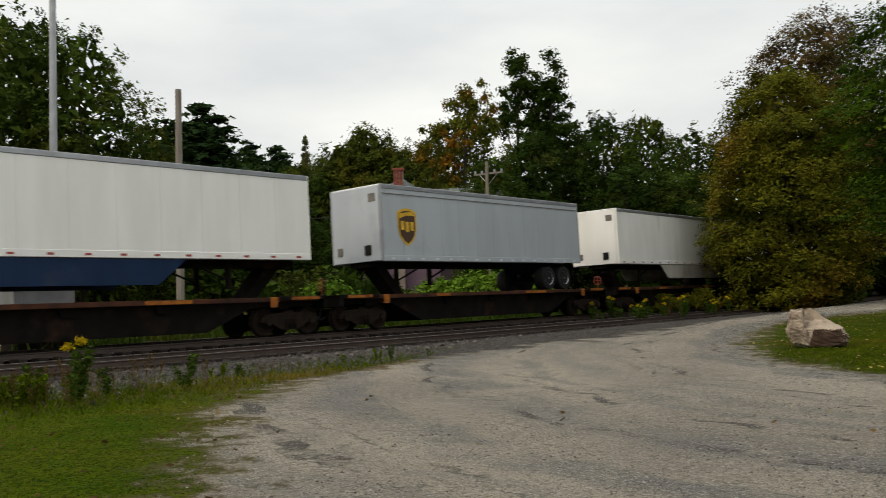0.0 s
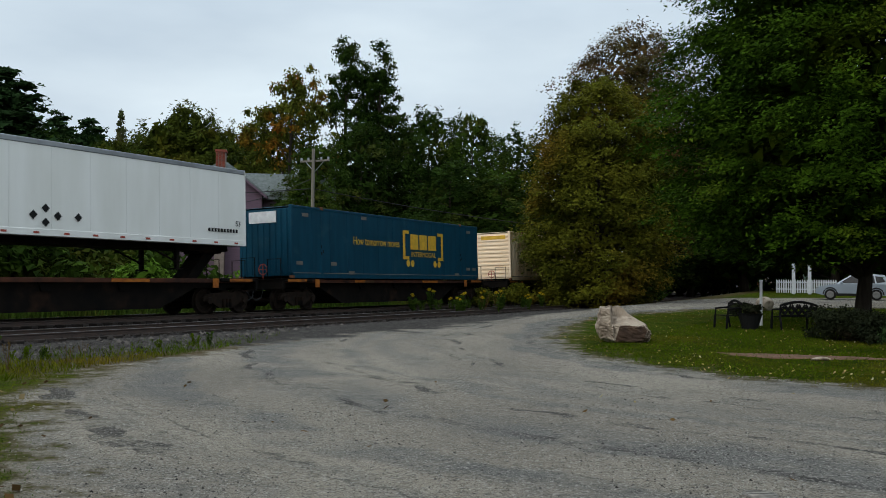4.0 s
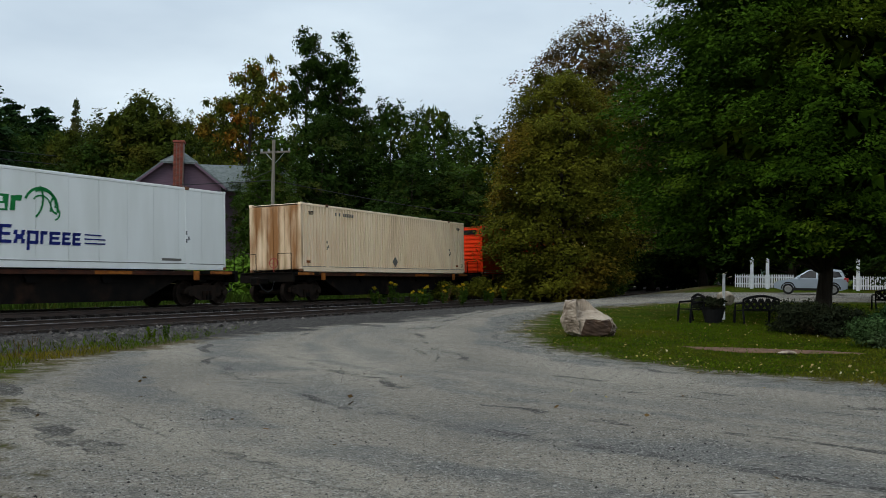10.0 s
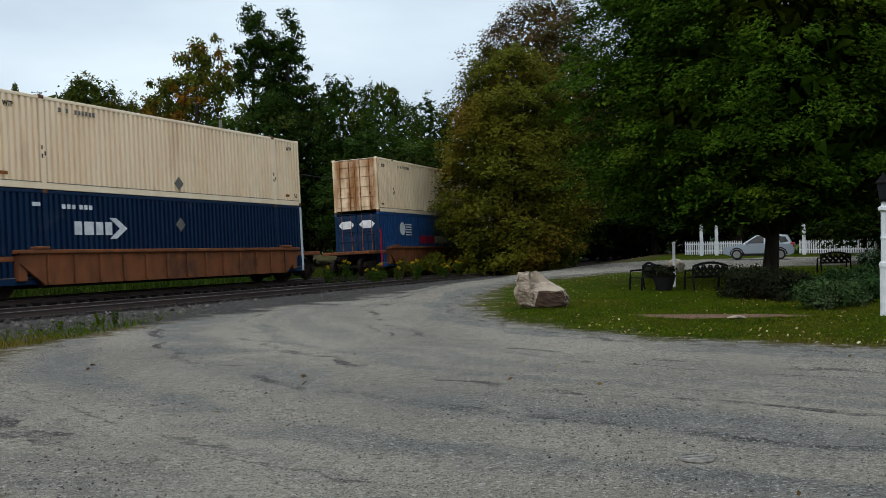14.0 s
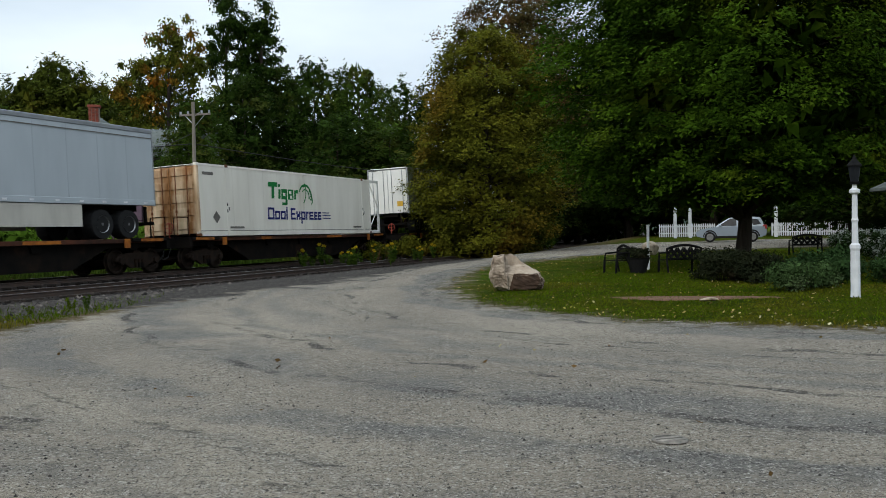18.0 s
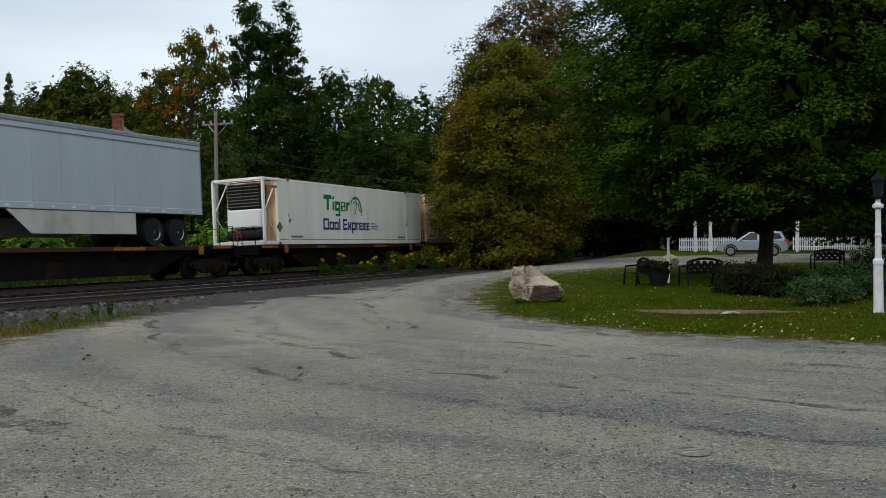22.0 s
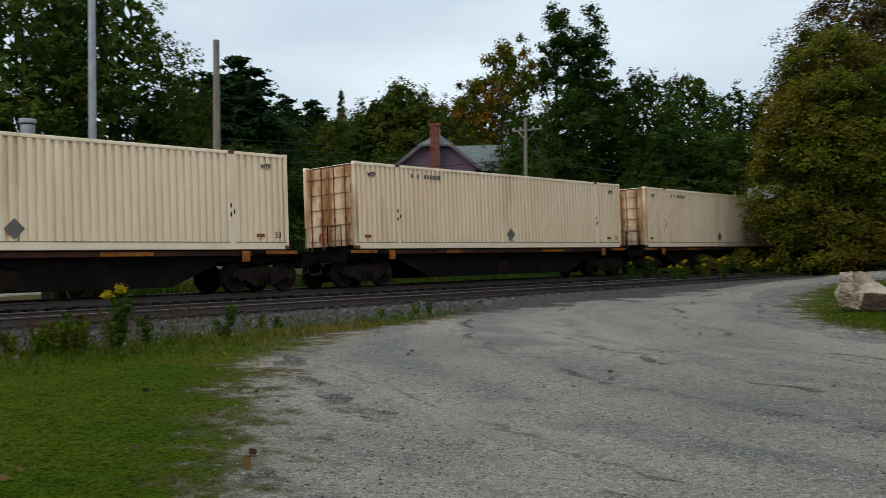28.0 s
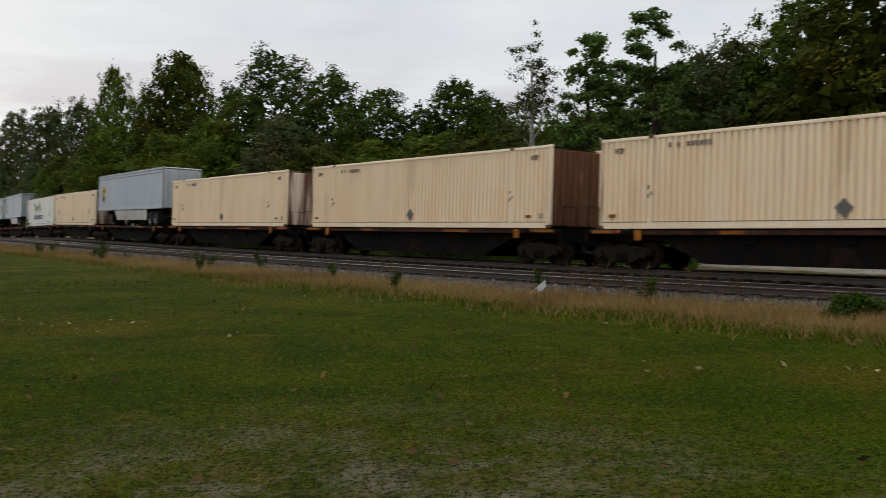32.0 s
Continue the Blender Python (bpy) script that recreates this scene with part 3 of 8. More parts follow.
def ground_z(x, y):
    x, y = np.asarray(x, float), np.asarray(y, float)
    u, q = uq(x, y)
    lawn = rise(u) * smooth(-40, 8, q)
    right = 0.012 * np.clip(y - 18, 0, 70) * smooth(0, 6, x + 4)
    z = lawn + right + 0.9 * smooth(28, 72, u) * (1 - smooth(6, 13, q))
    bed = rail_z(u) - 0.24
    z = z + (bed - z) * smooth(14.2, 18.2, q) * (1 - smooth(27.5, 32, q))
    far = rise(u) + 0.05 + 0.05 * np.clip(q - 40, 0, 120)
    z = np.where(q > 27.5, bed + (far - bed) * smooth(27.5, 34, q), z)
    z = z + 0.018 * np.sin(x * 0.9 + 1.3 * np.sin(y * 0.37)) * np.cos(y * 0.7) * (1 - smooth(15, 18, q))
    return z


def inside(poly, x, y):
    """Signed distance to a closed outline, positive inside."""
    d = np.full(np.shape(x), 1e9)
    odd = np.zeros(np.shape(x), bool)
    for (x0, y0), (x1, y1) in zip(poly, poly[1:] + poly[:1]):
        k = np.clip(((x - x0) * (x1 - x0) + (y - y0) * (y1 - y0)) / ((x1 - x0) ** 2 + (y1 - y0) ** 2), 0, 1)
        d = np.minimum(d, np.hypot(x - x0 - k * (x1 - x0), y - y0 - k * (y1 - y0)))
        if y0 != y1:
            odd ^= ((y0 > y) != (y1 > y)) & (x < (x1 - x0) * (y - y0) / (y1 - y0) + x0)
    return np.where(odd, d, -d)


ROAD = [(-2.6, 3.0), (-3.1, 5.8), (-4.6, 8.6), (-6.2, 12.0), (-7.0, 15.4), (-6.3, 18.6), (-6.0, 22.0), (-5.6, 28.0), (-3.6, 33.0),
        (-1.6, 38.5), (1.3, 44.8), (4.6, 50.0), (8.2, 54.2), (14.6, 62.5), (24.0, 66.5), (70.0, 68.0), (70.0, 51.0), (24.0, 50.0), (16.0, 48.3), (10.6, 45.6), (6.2, 40.8),
        (3.2, 35.0), (1.75, 28.5), (1.4, 24.4), (1.55, 21.4), (2.6, 18.2), (4.3, 15.6), (5.9, 14.3), (9.0, 12.6), (16.0, 9.6), (34.0, 3.0), (34.0, -26.0), (6.0, -20.0), (-0.6, -6.0)]
# the grass island's rim, which the drive sweeps round
ISLAND = [(70.0, 51.0), (24.0, 50.0), (16.0, 48.3), (10.6, 45.6), (6.2, 40.8), (3.2, 35.0), (1.75, 28.5), (1.4, 24.4), (1.55, 21.4), (2.6, 18.2), (4.3, 15.6), (5.9, 14.3), (9.0, 12.6), (16.0, 9.6), (34.0, 3.0), (70.0, -6.0)]
FAR_LOT = [(-40.0, -7.0), (-29.6, 7.0), (-24.0, 19.0), (-23.0, 36.0), (-40.0, 58.0), (-80.0, 50.0), (-76.0, 0.0)]


def axis_steps(lo, hi, fine, far):
    mid = list(np.arange(lo, hi, fine))
    up, d = [hi], fine
    while up[-1] < far:
        d *= 1.22
        up.append(up[-1] + d)
    down, d = [lo - fine], fine
    while down[-1] > -far:
        d *= 1.22
        down.append(down[-1] - d)
    return np.array(down[::-1] + mid + up)


def ground_sheet():
    xs, ys = axis_steps(-34, 30, 0.38, 2500), axis_steps(-32, 66, 0.38, 2500)
    X, Y = np.meshgrid(xs, ys)
    Z = ground_z(X, Y)
    ny, nx = X.shape
    me = bpy.data.meshes.new("ground")
    me.vertices.add(nx * ny)
    me.vertices.foreach_set("co", np.stack([X, Y, Z], -1).astype(np.float32).ravel())
    i = (np.arange(ny - 1)[:, None] * nx + np.arange(nx - 1)[None]).ravel()
    quad = np.stack([i, i + 1, i + nx + 1, i + nx], -1).astype(np.int32)
    me.loops.add(quad.size)
    me.loops.foreach_set("vertex_index", quad.ravel())
    me.polygons.add(len(quad))
    me.polygons.foreach_set("loop_start", np.arange(0, quad.size, 4, dtype=np.int32))
    u, q = uq(X, Y)
    road = np.maximum(inside(ROAD, X, Y), inside(FAR_LOT, X, Y))
    ballast = np.minimum(q - 14.9, 29.5 - q)
    for name, val in (("road", road), ("ballast", ballast), ("verge", q - 13.0), ("sweep", inside(ISLAND, X, Y)), ("track", np.abs(np.abs(q - 22.0) - 2.07)), ("turf_bright", 0.22 * Y + 0.03 * X + 0.7 - 6.0 * smooth(-1.0, 3.0, X)), ("worn", 1.2 - np.hypot((X + 2.2) / 4.6, (Y + 2.6) / 3.4))):
        at = me.attributes.new(name, "FLOAT", "POINT")
        at.data.foreach_set("value", np.clip(val, -14, 14).astype(np.float32).ravel())
    me.update()
    me.validate()
    for p in me.polygons:
        p.use_smooth = True
    return me


def ground_material():
    m = bpy.data.materials.new("lawn_gravel_ballast")
    m.use_nodes = True
    n, l = m.node_tree.nodes, m.node_tree.links
    b = n["Principled BSDF"]
    b.inputs["Roughness"].default_value = 0.95
    b.inputs["Specular IOR Level"].default_value = 0.02
    tc = n.new("ShaderNodeTexCoord")

    def nz(sc, detail=5.0, stretch=None, rough=0.55):
        t = n.new("ShaderNodeTexNoise")
        t.inputs["Scale"].default_value, t.inputs["Detail"].default_value, t.inputs["Roughness"].default_value = sc, detail, rough
        if stretch:
            mp = n.new("ShaderNodeMapping")
            mp.inputs["Rotation"].default_value = (0, 0, radians(stretch[0]))
            mp.inputs["Scale"].default_value = (stretch[1], stretch[2], 1)
            l.new(tc.outputs["Object"], mp.inputs["Vector"])
            l.new(mp.outputs["Vector"], t.inputs["Vector"])
        else:
            l.new(tc.outputs["Object"], t.inputs["Vector"])
        return t.outputs[0]

    def rng(v, a, c, lo=0.0, hi=1.0):
        r = n.new("ShaderNodeMapRange")
        for k, x in zip(("From Min", "From Max", "To Min", "To Max"), (a, c, lo, hi)):
            r.inputs[k].default_value = x
        l.new(v, r.inputs[0])
        return r.outputs[0]

    def mx(f, a, c):
        x = n.new("ShaderNodeMix")
        x.data_type = "RGBA"
        l.new(f, x.inputs[0])
        for s, v in ((6, a), (7, c)):
            if isinstance(v, tuple):
                x.inputs[s].default_value = (*v, 1)
            else:
                l.new(v, x.inputs[s])
        return x.outputs[2]

    def op(kind, a, c):
        x = n.new("ShaderNodeMath")
        x.operation = kind
        for s, v in enumerate((a, c)):
            if isinstance(v, (int, float)):
                x.inputs[s].default_value = v
            else:
                l.new(v, x.inputs[s])
        return x.outputs[0]

    def attr(name):
        a = n.new("ShaderNodeAttribute")
        a.attribute_name = name
        return a.outputs["Fac"]

    grass = mx(rng(nz(0.6, 6.0), 0.38, 0.62), (0.022, 0.040, 0.001), (0.056, 0.066, 0.002))
    # lighter green towards railway and drive: the lawn's brightness step, put into its colour
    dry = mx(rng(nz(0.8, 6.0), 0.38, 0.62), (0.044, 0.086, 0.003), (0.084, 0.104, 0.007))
    grass = mx(rng(op("ADD", attr("turf_bright"), rng(nz(0.35, 5.0), 0.3, 0.7, -0.5, 0.5)), 0.1, 1.3), grass, dry)
    grass = mx(rng(nz(6.0), 0.45, 0.75, 0.0, 0.7), grass, (0.019, 0.034, 0.003))
    grass = mx(rng(nz(0.23, 6.0), 0.54, 0.70, 0.0, 0.85), grass, (0.092, 0.068, 0.009))
    grass = mx(rng(nz(1.7, 6.0), 0.56, 0.70), grass, (0.088, 0.072, 0.008))
    grass = mx(op("MULTIPLY", rng(attr("worn"), -0.3, 0.8), rng(nz(2.6, 7.0, None, 0.7), 0.40, 0.62)), grass, (0.125, 0.090, 0.040))
    grass = mx(op("MULTIPLY", rng(attr("worn"), -0.1, 0.9), rng(nz(1.4, 8.0, None, 0.75), 0.47, 0.58)), grass, (0.195, 0.165, 0.125))
    grass = mx(rng(nz(24.0, 4.0, None, 0.8), 0.47, 0.60), grass, (0.008, 0.015, 0.001))
    grass = mx(rng(nz(13.0, 5.0, None, 0.8), 0.57, 0.64, 0.0, 0.8), grass, (0.125, 0.105, 0.014))
    # gravel: pale worn wheel ways and bands of darker loose stone that sweep round the island, thin tyre tracks, damp patches
    def band(scale, wobble, size, detail=2.0):
        t = n.new("ShaderNodeTexNoise")
        t.noise_dimensions = "1D"
        t.inputs["Scale"].default_value, t.inputs["Detail"].default_value, t.inputs["Roughness"].default_value = scale, detail, 0.5
        l.new(op("ADD", attr("sweep"), op("MULTIPLY", nz(wobble, 4.0), size)), t.inputs["W"])
        return t.outputs[0]

    grav = mx(rng(nz(0.28, 6.0, (40, 1.0, 0.6)), 0.40, 0.62), (0.236, 0.207, 0.168), (0.335, 0.294, 0.234))
    loose = op("MULTIPLY", rng(band(0.62, 0.3, 2.6), 0.47, 0.58), rng(nz(0.5, 6.0, None, 0.6), 0.36, 0.52))
    grav = mx(rng(loose, 0.0, 1.0, 0.0, 0.85), grav, (0.152, 0.148, 0.140))
    grav = mx(rng(nz(1.6, 8.0, (-20, 0.9, 1.2), 0.7), 0.52, 0.70, 0.0, 0.5), grav, (0.340, 0.300, 0.240))
    grav = mx(op("MULTIPLY", rng(band(1.9, 0.55, 1.5, 3.0), 0.585, 0.625, 0.0, 0.9), rng(nz(0.7, 7.0, None, 0.7), 0.47, 0.57)), grav, (0.058, 0.054, 0.049))
    grav = mx(rng(nz(1.3, 9.0, (-35, 0.7, 1.2), 0.75), 0.62, 0.68, 0.0, 0.7), grav, (0.078, 0.073, 0.066))
    grav = mx(rng(nz(9.0, 7.0, None, 0.8), 0.50, 0.66, 0.0, 0.8), grav, (0.085, 0.080, 0.073))
    grav = mx(rng(nz(30.0, 4.0, None, 0.9), 0.54, 0.62, 0.0, 0.8), grav, (0.56, 0.53, 0.47))
    grav = mx(rng(nz(52.0, 3.0, None, 0.9), 0.53, 0.60, 0.0, 0.9), grav, (0.030, 0.028, 0.026))
    stone = mx(rng(nz(9.0, 3.0), 0.4, 0.65), (0.075, 0.068, 0.062), (0.024, 0.022, 0.02))
    stone = mx(rng(nz(26.0, 2.0), 0.56, 0.7), stone, (0.16, 0.15, 0.14))
    # oil and brake dust along both tracks
    stone = mx(rng(op("ADD", attr("track"), rng(nz(1.4, 6.0), 0.3, 0.7, -0.4, 0.4)), 1.0, 1.7, 0.9, 0.0), stone, (0.013, 0.011, 0.010))
    dirt = mx(rng(nz(2.0), 0.4, 0.65), (0.085, 0.06, 0.028), (0.06, 0.062, 0.016))
    edge = op("ADD", op("ADD", attr("road"), rng(nz(2.4, 9.0, None, 0.75), 0.25, 0.75, -1.1, 1.1)), rng(nz(0.7, 4.0), 0.3, 0.7, -0.5, 0.5))
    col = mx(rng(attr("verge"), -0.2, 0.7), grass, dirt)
    col = mx(rng(edge, -0.75, -0.1, 0.0, 0.8), col, (0.10, 0.078, 0.045))
    col = mx(rng(edge, -0.25, 0.35), col, grav)
    be = op("ADD", attr("ballast"), rng(nz(0.9, 6.0), 0.3, 0.7, -0.9, 0.9))
    col = mx(rng(be, -0.1, 0.6), col, stone)
    l.new(col, b.inputs["Base Color"])
    bp = n.new("ShaderNodeBump")
    bp.inputs["Strength"].default_value, bp.inputs["Distance"].default_value = 0.9, 0.04
    l.new(op("ADD", op("MULTIPLY", nz(38.0, 5.0, None, 0.7), 1.4), nz(6.0, 4.0)), bp.inputs["Height"])
    l.new(bp.outputs[0], b.inputs["Normal"])
    return m


ground_me = ground_sheet()
ground_me.materials.append(ground_material())
tagged(new("ground", ground_me), "mown lawn, grey gravel drive and stony railway bed", "ground", kind="structure")

# ---- railway: two tracks ----
RAIL_SECTION = [(-0.075, -0.17), (0.075, -0.17), (0.075, -0.155), (0.012, -0.14), (0.012, -0.045), (0.036, -0.03), (0.036, -0.004), (0.028, 0.0), (-0.028, 0.0), (-0.036, -0.004), (-0.036, -0.03), (-0.012, -0.045), (-0.012, -0.14), (-0.075, -0.155)]


def rail(s0, s1, side, lift, parent, step=3.0):
    n = int((s1 - s0) / step) + 1
    sh = Shape()
    k = len(RAIL_SECTION)
    for i in range(n + 1):
        m = line_pose(s0 + (s1 - s0) * i / n, side, lift)
        sh.v += [tuple(m @ Vector((0, a, b))) for a, b in RAIL_SECTION]
    for i in range(n):
        sh.f += [(i * k + j, i * k + (j + 1) % k, (i + 1) * k + (j + 1) % k, (i + 1) * k + j) for j in range(k)]
    me = sh.mesh("rail", M["rail"])
    me.materials.append(M["railtop"])
    for p in me.polygons:
        if p.normal.z > 0.9 and p.index % k in (6, 7, 8):
            p.material_index = 1
    return part("rail", me, None, parent)


def sleeper_mesh():
    return Shape().box(-0.11, 0.11, -1.3, 1.3, -0.34, -0.165, 0.012).mesh("sleeper", M["tie"])


SLEEPER = sleeper_mesh()
for side, lift, label in ((0.0, 0.0, "main line of steel rails on dark sleepers"), (4.15, -0.06, "second, unused track of rusty rails on dark sleepers")):
    tr = thing("railway_track", label, "track", "railway tracks", kind="structure")
    for off in (-0.755, 0.755):
        rail(-150, 330, side + off, lift, tr)
    near, rest = [], []
    for i in range(-180, 520):
        s = i * 0.56
        (near if -45 < s < 36 else rest).append(line_pose(s + random.uniform(-0.03, 0.03), side, lift))
    for m in near:
        part("sleeper", SLEEPER, None, tr, m=m @ pose(0, random.uniform(-0.05, 0.05), 0, 0, 0, random.uniform(-1.2, 1.2)))
    sh = Shape()
    for m in rest:
        a = Shape().box(-0.11, 0.11, -1.3, 1.3, -0.34, -0.165)
        sh.add([m @ Vector(p) for p in a.v], a.f)
    tagged(part("far_sleepers", sh, M["tie"], tr), kind="stuff")


# ---- the train ----
X_HALF = 8.075


def flat_car(length=17.4, style="black"):
    """An intermodal flat car: deep centre sill, side sills, end platforms, trucks, couplers. z = 0 is the rail head."""
    body = M["car_black"]
    car = thing("flat_car", "grimy black intermodal flat car with orange end markings on two trucks", "railway car", "train cars")
    h = length / 2
    sill = [(-h + 0.4, 1.18), (h - 0.4, 1.18), (h - 0.4, 0.9), (h - 2.8, 0.9), (h - 4.4, 0.22), (-h + 4.4, 0.22), (-h + 2.8, 0.9), (-h + 0.4, 0.9)]
    part("centre_sill", Shape().prism(sill, -0.98, 0.98), body, car)
    for y in (-1.22, 1.08):
        part("side_sill", Shape().box(-h + 0.3, h - 0.3, y, y + 0.14, 1.06, 1.2, 0.01), M["sill_rust"], car, "rust-brown side sill")
    for x in (-h + 1.6, -2.8, 0.0, 2.8, h - 1.6):
        part("cross_bearer", Shape().prism([(x - 0.16, 0.82), (x + 0.16, 0.82), (x + 0.3, 1.17), (x - 0.3, 1.17)], -1.07, 1.07), body, car)
    for sx in (-1, 1):
        e = Shape().box(min(sx * (h - 1.9), sx * h), max(sx * (h - 1.9), sx * h), -1.32, 1.32, 1.1, 1.22, 0.015)
        e.box(min(sx * (h - 0.16), sx * h), max(sx * (h - 0.16), sx * h), -1.32, 1.32, 0.82, 1.22, 0.01)
        part("end_platform", e, M["car_black"], car)
        for y in (-1.335, 1.325):
            part("orange_mark", Shape().box(min(sx * (h - 1.5), sx * (h - 0.35)), max(sx * (h - 1.5), sx * (h - 0.35)), y, y + 0.012, 1.1, 1.2), M["yellow"], car, "worn orange plate")
            part("orange_mark", Shape().box(sx * 2.9 - 0.75, sx * 2.9 + 0.75, y * 0.925 - 0.006, y * 0.925 + 0.006, 1.075, 1.185), M["yellow"], car, "worn orange plate")
            part("stake_pocket", Shape().box(sx * (h - 2.2) - 0.13, sx * (h - 2.2) + 0.13, y - 0.01 if y < 0 else y - 0.02, y + 0.03, 0.88, 1.2, 0.01), M["yellow"], car, "worn orange pocket plate")
        part("coupler", Shape().box(min(sx * h, sx * (h + 0.75)), max(sx * h, sx * (h + 0.75)), -0.13, 0.13, 0.74, 0.98, 0.03).box(min(sx * (h + 0.55), sx * (h + 0.85)), max(sx * (h + 0.55), sx * (h + 0.85)), -0.19, 0.19, 0.68, 1.03, 0.05), M["car_black"], car)
        part("air_hose", Shape().tube([(sx * h, 0.4, 0.85), (sx * (h + 0.2), 0.42, 0.5), (sx * (h + 0.45), 0.4, 0.42), (sx * (h + 0.75), 0.36, 0.55), (sx * (h + 0.85), 0.3, 0.75)], 0.03, 6), M["rubber"], car)
        for y0, y1 in ((-1.2, -0.55), (0.55, 1.2)):
            xr = sx * (h - 0.06)
            part("end_railing", Shape().tube([(xr, y0, 1.2), (xr, y0, 1.98), (xr, y1, 1.98), (xr, y1, 1.2)], 0.022, 6), M["car_black"], car)
        truck(car, sx * (h - 1.35))
    part("brake_wheel", Shape().tube([(h - 0.1, 0.3 + 0.2 * math.cos(a), 1.6 + 0.2 * math.sin(a)) for a in (math.pi * j / 8 for j in range(17))], 0.022, 5).tube([(h - 0.1, 0.1, 1.6), (h - 0.1, 0.5, 1.6)], 0.015, 5).tube([(h - 0.1, 0.3, 1.2), (h - 0.1, 0.3, 1.8)], 0.02, 5), M["hose"], car, "faded red brake wheel")
    return car


WHEELS = []


def truck(car, x):
    """A two-axle truck: bolster with side frames, springs and wheels."""
    bol = part("truck", Shape().box(-0.2, 0.2, -1.0, 1.0, 0.42, 0.8, 0.03), M["car_black"], car, m=pose(x, 0, 0))
    for y in (-1.02, 0.9):
        fr = Shape()
        fr.prism([(-1.12, 0.55), (-0.98, 0.66), (-0.45, 0.72), (0.45, 0.72), (0.98, 0.66), (1.12, 0.55), (1.12, 0.42), (0.8, 0.42), (0.34, 0.18), (-0.34, 0.18), (-0.8, 0.42), (-1.12, 0.42)], y, y + 0.12)
        part("side_frame", fr, M["wheel"], bol, "rust-brown cast side frame")
        for k in (-0.16, 0.0, 0.16):
            part("spring", Shape().tube([(k, y + 0.15 if y > 0 else y - 0.03, 0.2), (k, y + 0.15 if y > 0 else y - 0.03, 0.5)], 0.065, 7), M["car_black"], bol)
        for ax in (-0.88, 0.88):
            part("bearing_cap", Shape().disc((ax, y + (0.16 if y > 0 else -0.04), 0.44), 0.12, 0.1, 12), M["wheel"], bol)
    for ax in (-0.88, 0.88):
        ws = Shape()
        for y in (-0.76, 0.76):
            k = 1 if y > 0 else -1
            ws.disc((0, y, 0), 0.44, 0.14, 18, "y", [(-0.07 * k, 0.0), (-0.07 * k, 0.2), (-0.03 * k, 0.22), (-0.03 * k, 0.36), (-0.09 * k, 0.38), (-0.09 * k, 0.47), (-0.06 * k, 0.47), (-0.05 * k, 0.44), (0.06 * k, 0.43), (0.06 * k, 0.37), (0.02 * k, 0.35), (0.02 * k, 0.2), (0.05 * k, 0.16), (0.05 * k, 0.0)])
        ws.tube([(0, -0.8, 0), (0, 0.8, 0)], 0.09, 10)
        part("wheelset", ws, M["wheel"], bol, m=pose(ax, 0, 0.44))


def well_car(length=19.0):
    car = thing("well_car", "rust-stained orange well car with ribbed sides", "railway car", "train cars")
    h = length / 2
    for y in (-1.5, 1.38):
        side = [(-h + 2.2, 1.32), (h - 2.2, 1.32), (h - 2.2, 1.02), (h - 3.1, 0.36), (-h + 3.1, 0.36), (-h + 2.2, 1.02)]
        part("well_side", Shape().prism(side, y, y + 0.12), M["car_rust"], car, "rusty orange ribbed side plate")
        for k in range(13):
            x = -h + 3.2 + k * (length - 6.4) / 12
            part("side_rib", Shape().box(x - 0.06, x + 0.06, y - 0.07 if y < 0 else y + 0.12, y if y < 0 else y + 0.19, 0.4, 1.26, 0.01), M["car_rust"], car)
        part("top_chord", Shape().box(-h + 2.1, h - 2.1, y - 0.1, y + 0.22, 1.3, 1.42, 0.02), M["car_rust"], car)
        for x in (-h + 3.0, h - 3.0):
            part("guide_post", Shape().box(x - 0.25, x + 0.25, y - 0.12, y + 0.24, 1.42, 1.52, 0.03), M["car_rust"], car)
    part("well_floor", Shape().box(-h + 3, h - 3, -1.38, 1.38, 0.28, 0.38, 0.02), M["car_black"], car)
    for sx in (-1, 1):
        part("end_platform", Shape().box(min(sx * (h - 2.6), sx * h), max(sx * (h - 2.6), sx * h), -1.3, 1.3, 1.08, 1.24, 0.02).box(min(sx * (h - 2.5), sx * (h - 2.2)), max(sx * (h - 2.5), sx * (h - 2.2)), -1.45, 1.45, 0.5, 1.4, 0.02), M["car_rust"], car)
        part("coupler", Shape().box(min(sx * h, sx * (h + 0.8)), max(sx * h, sx * (h + 0.8)), -0.13, 0.13, 0.74, 0.98, 0.03), M["car_black"], car)
        for y in (-1.25, 1.25):
            rail_ = Shape().tube([(sx * (h - 0.1), y, 1.2), (sx * (h - 0.1), y, 2.05), (sx * (h - 0.8), y, 2.05), (sx * (h - 0.8), y, 1.2)], 0.022, 6)
            part("end_railing", rail_, M["car_black"], car)
        truck(car, sx * (h - 1.25))
    return car


def corrugated(x0, x1, z0, z1, y, out, pitch=0.225, depth=0.085):
    """A ribbed sheet along x at y, its ribs standing out."""
    n = max(1, round((x1 - x0) / pitch))
    p = (x1 - x0) / n
    xs, ys = [], []
    for i in range(n):
        a = x0 + i * p
        for k, d in ((0.0, 0), (0.36, 0), (0.45, 1), (0.91, 1)):
            xs.append(a + k * p)
            ys.append(y - out * depth * (1 - d))
    xs.append(x1)
    ys.append(y - out * depth)
    sh = Shape()
    sh.v = [(a, b, z) for z in (z0, z1) for a, b in zip(xs, ys)]
    m = len(xs)
    sh.f = [(i, i + 1, m + i + 1, m + i) for i in range(m - 1)]
    return sh


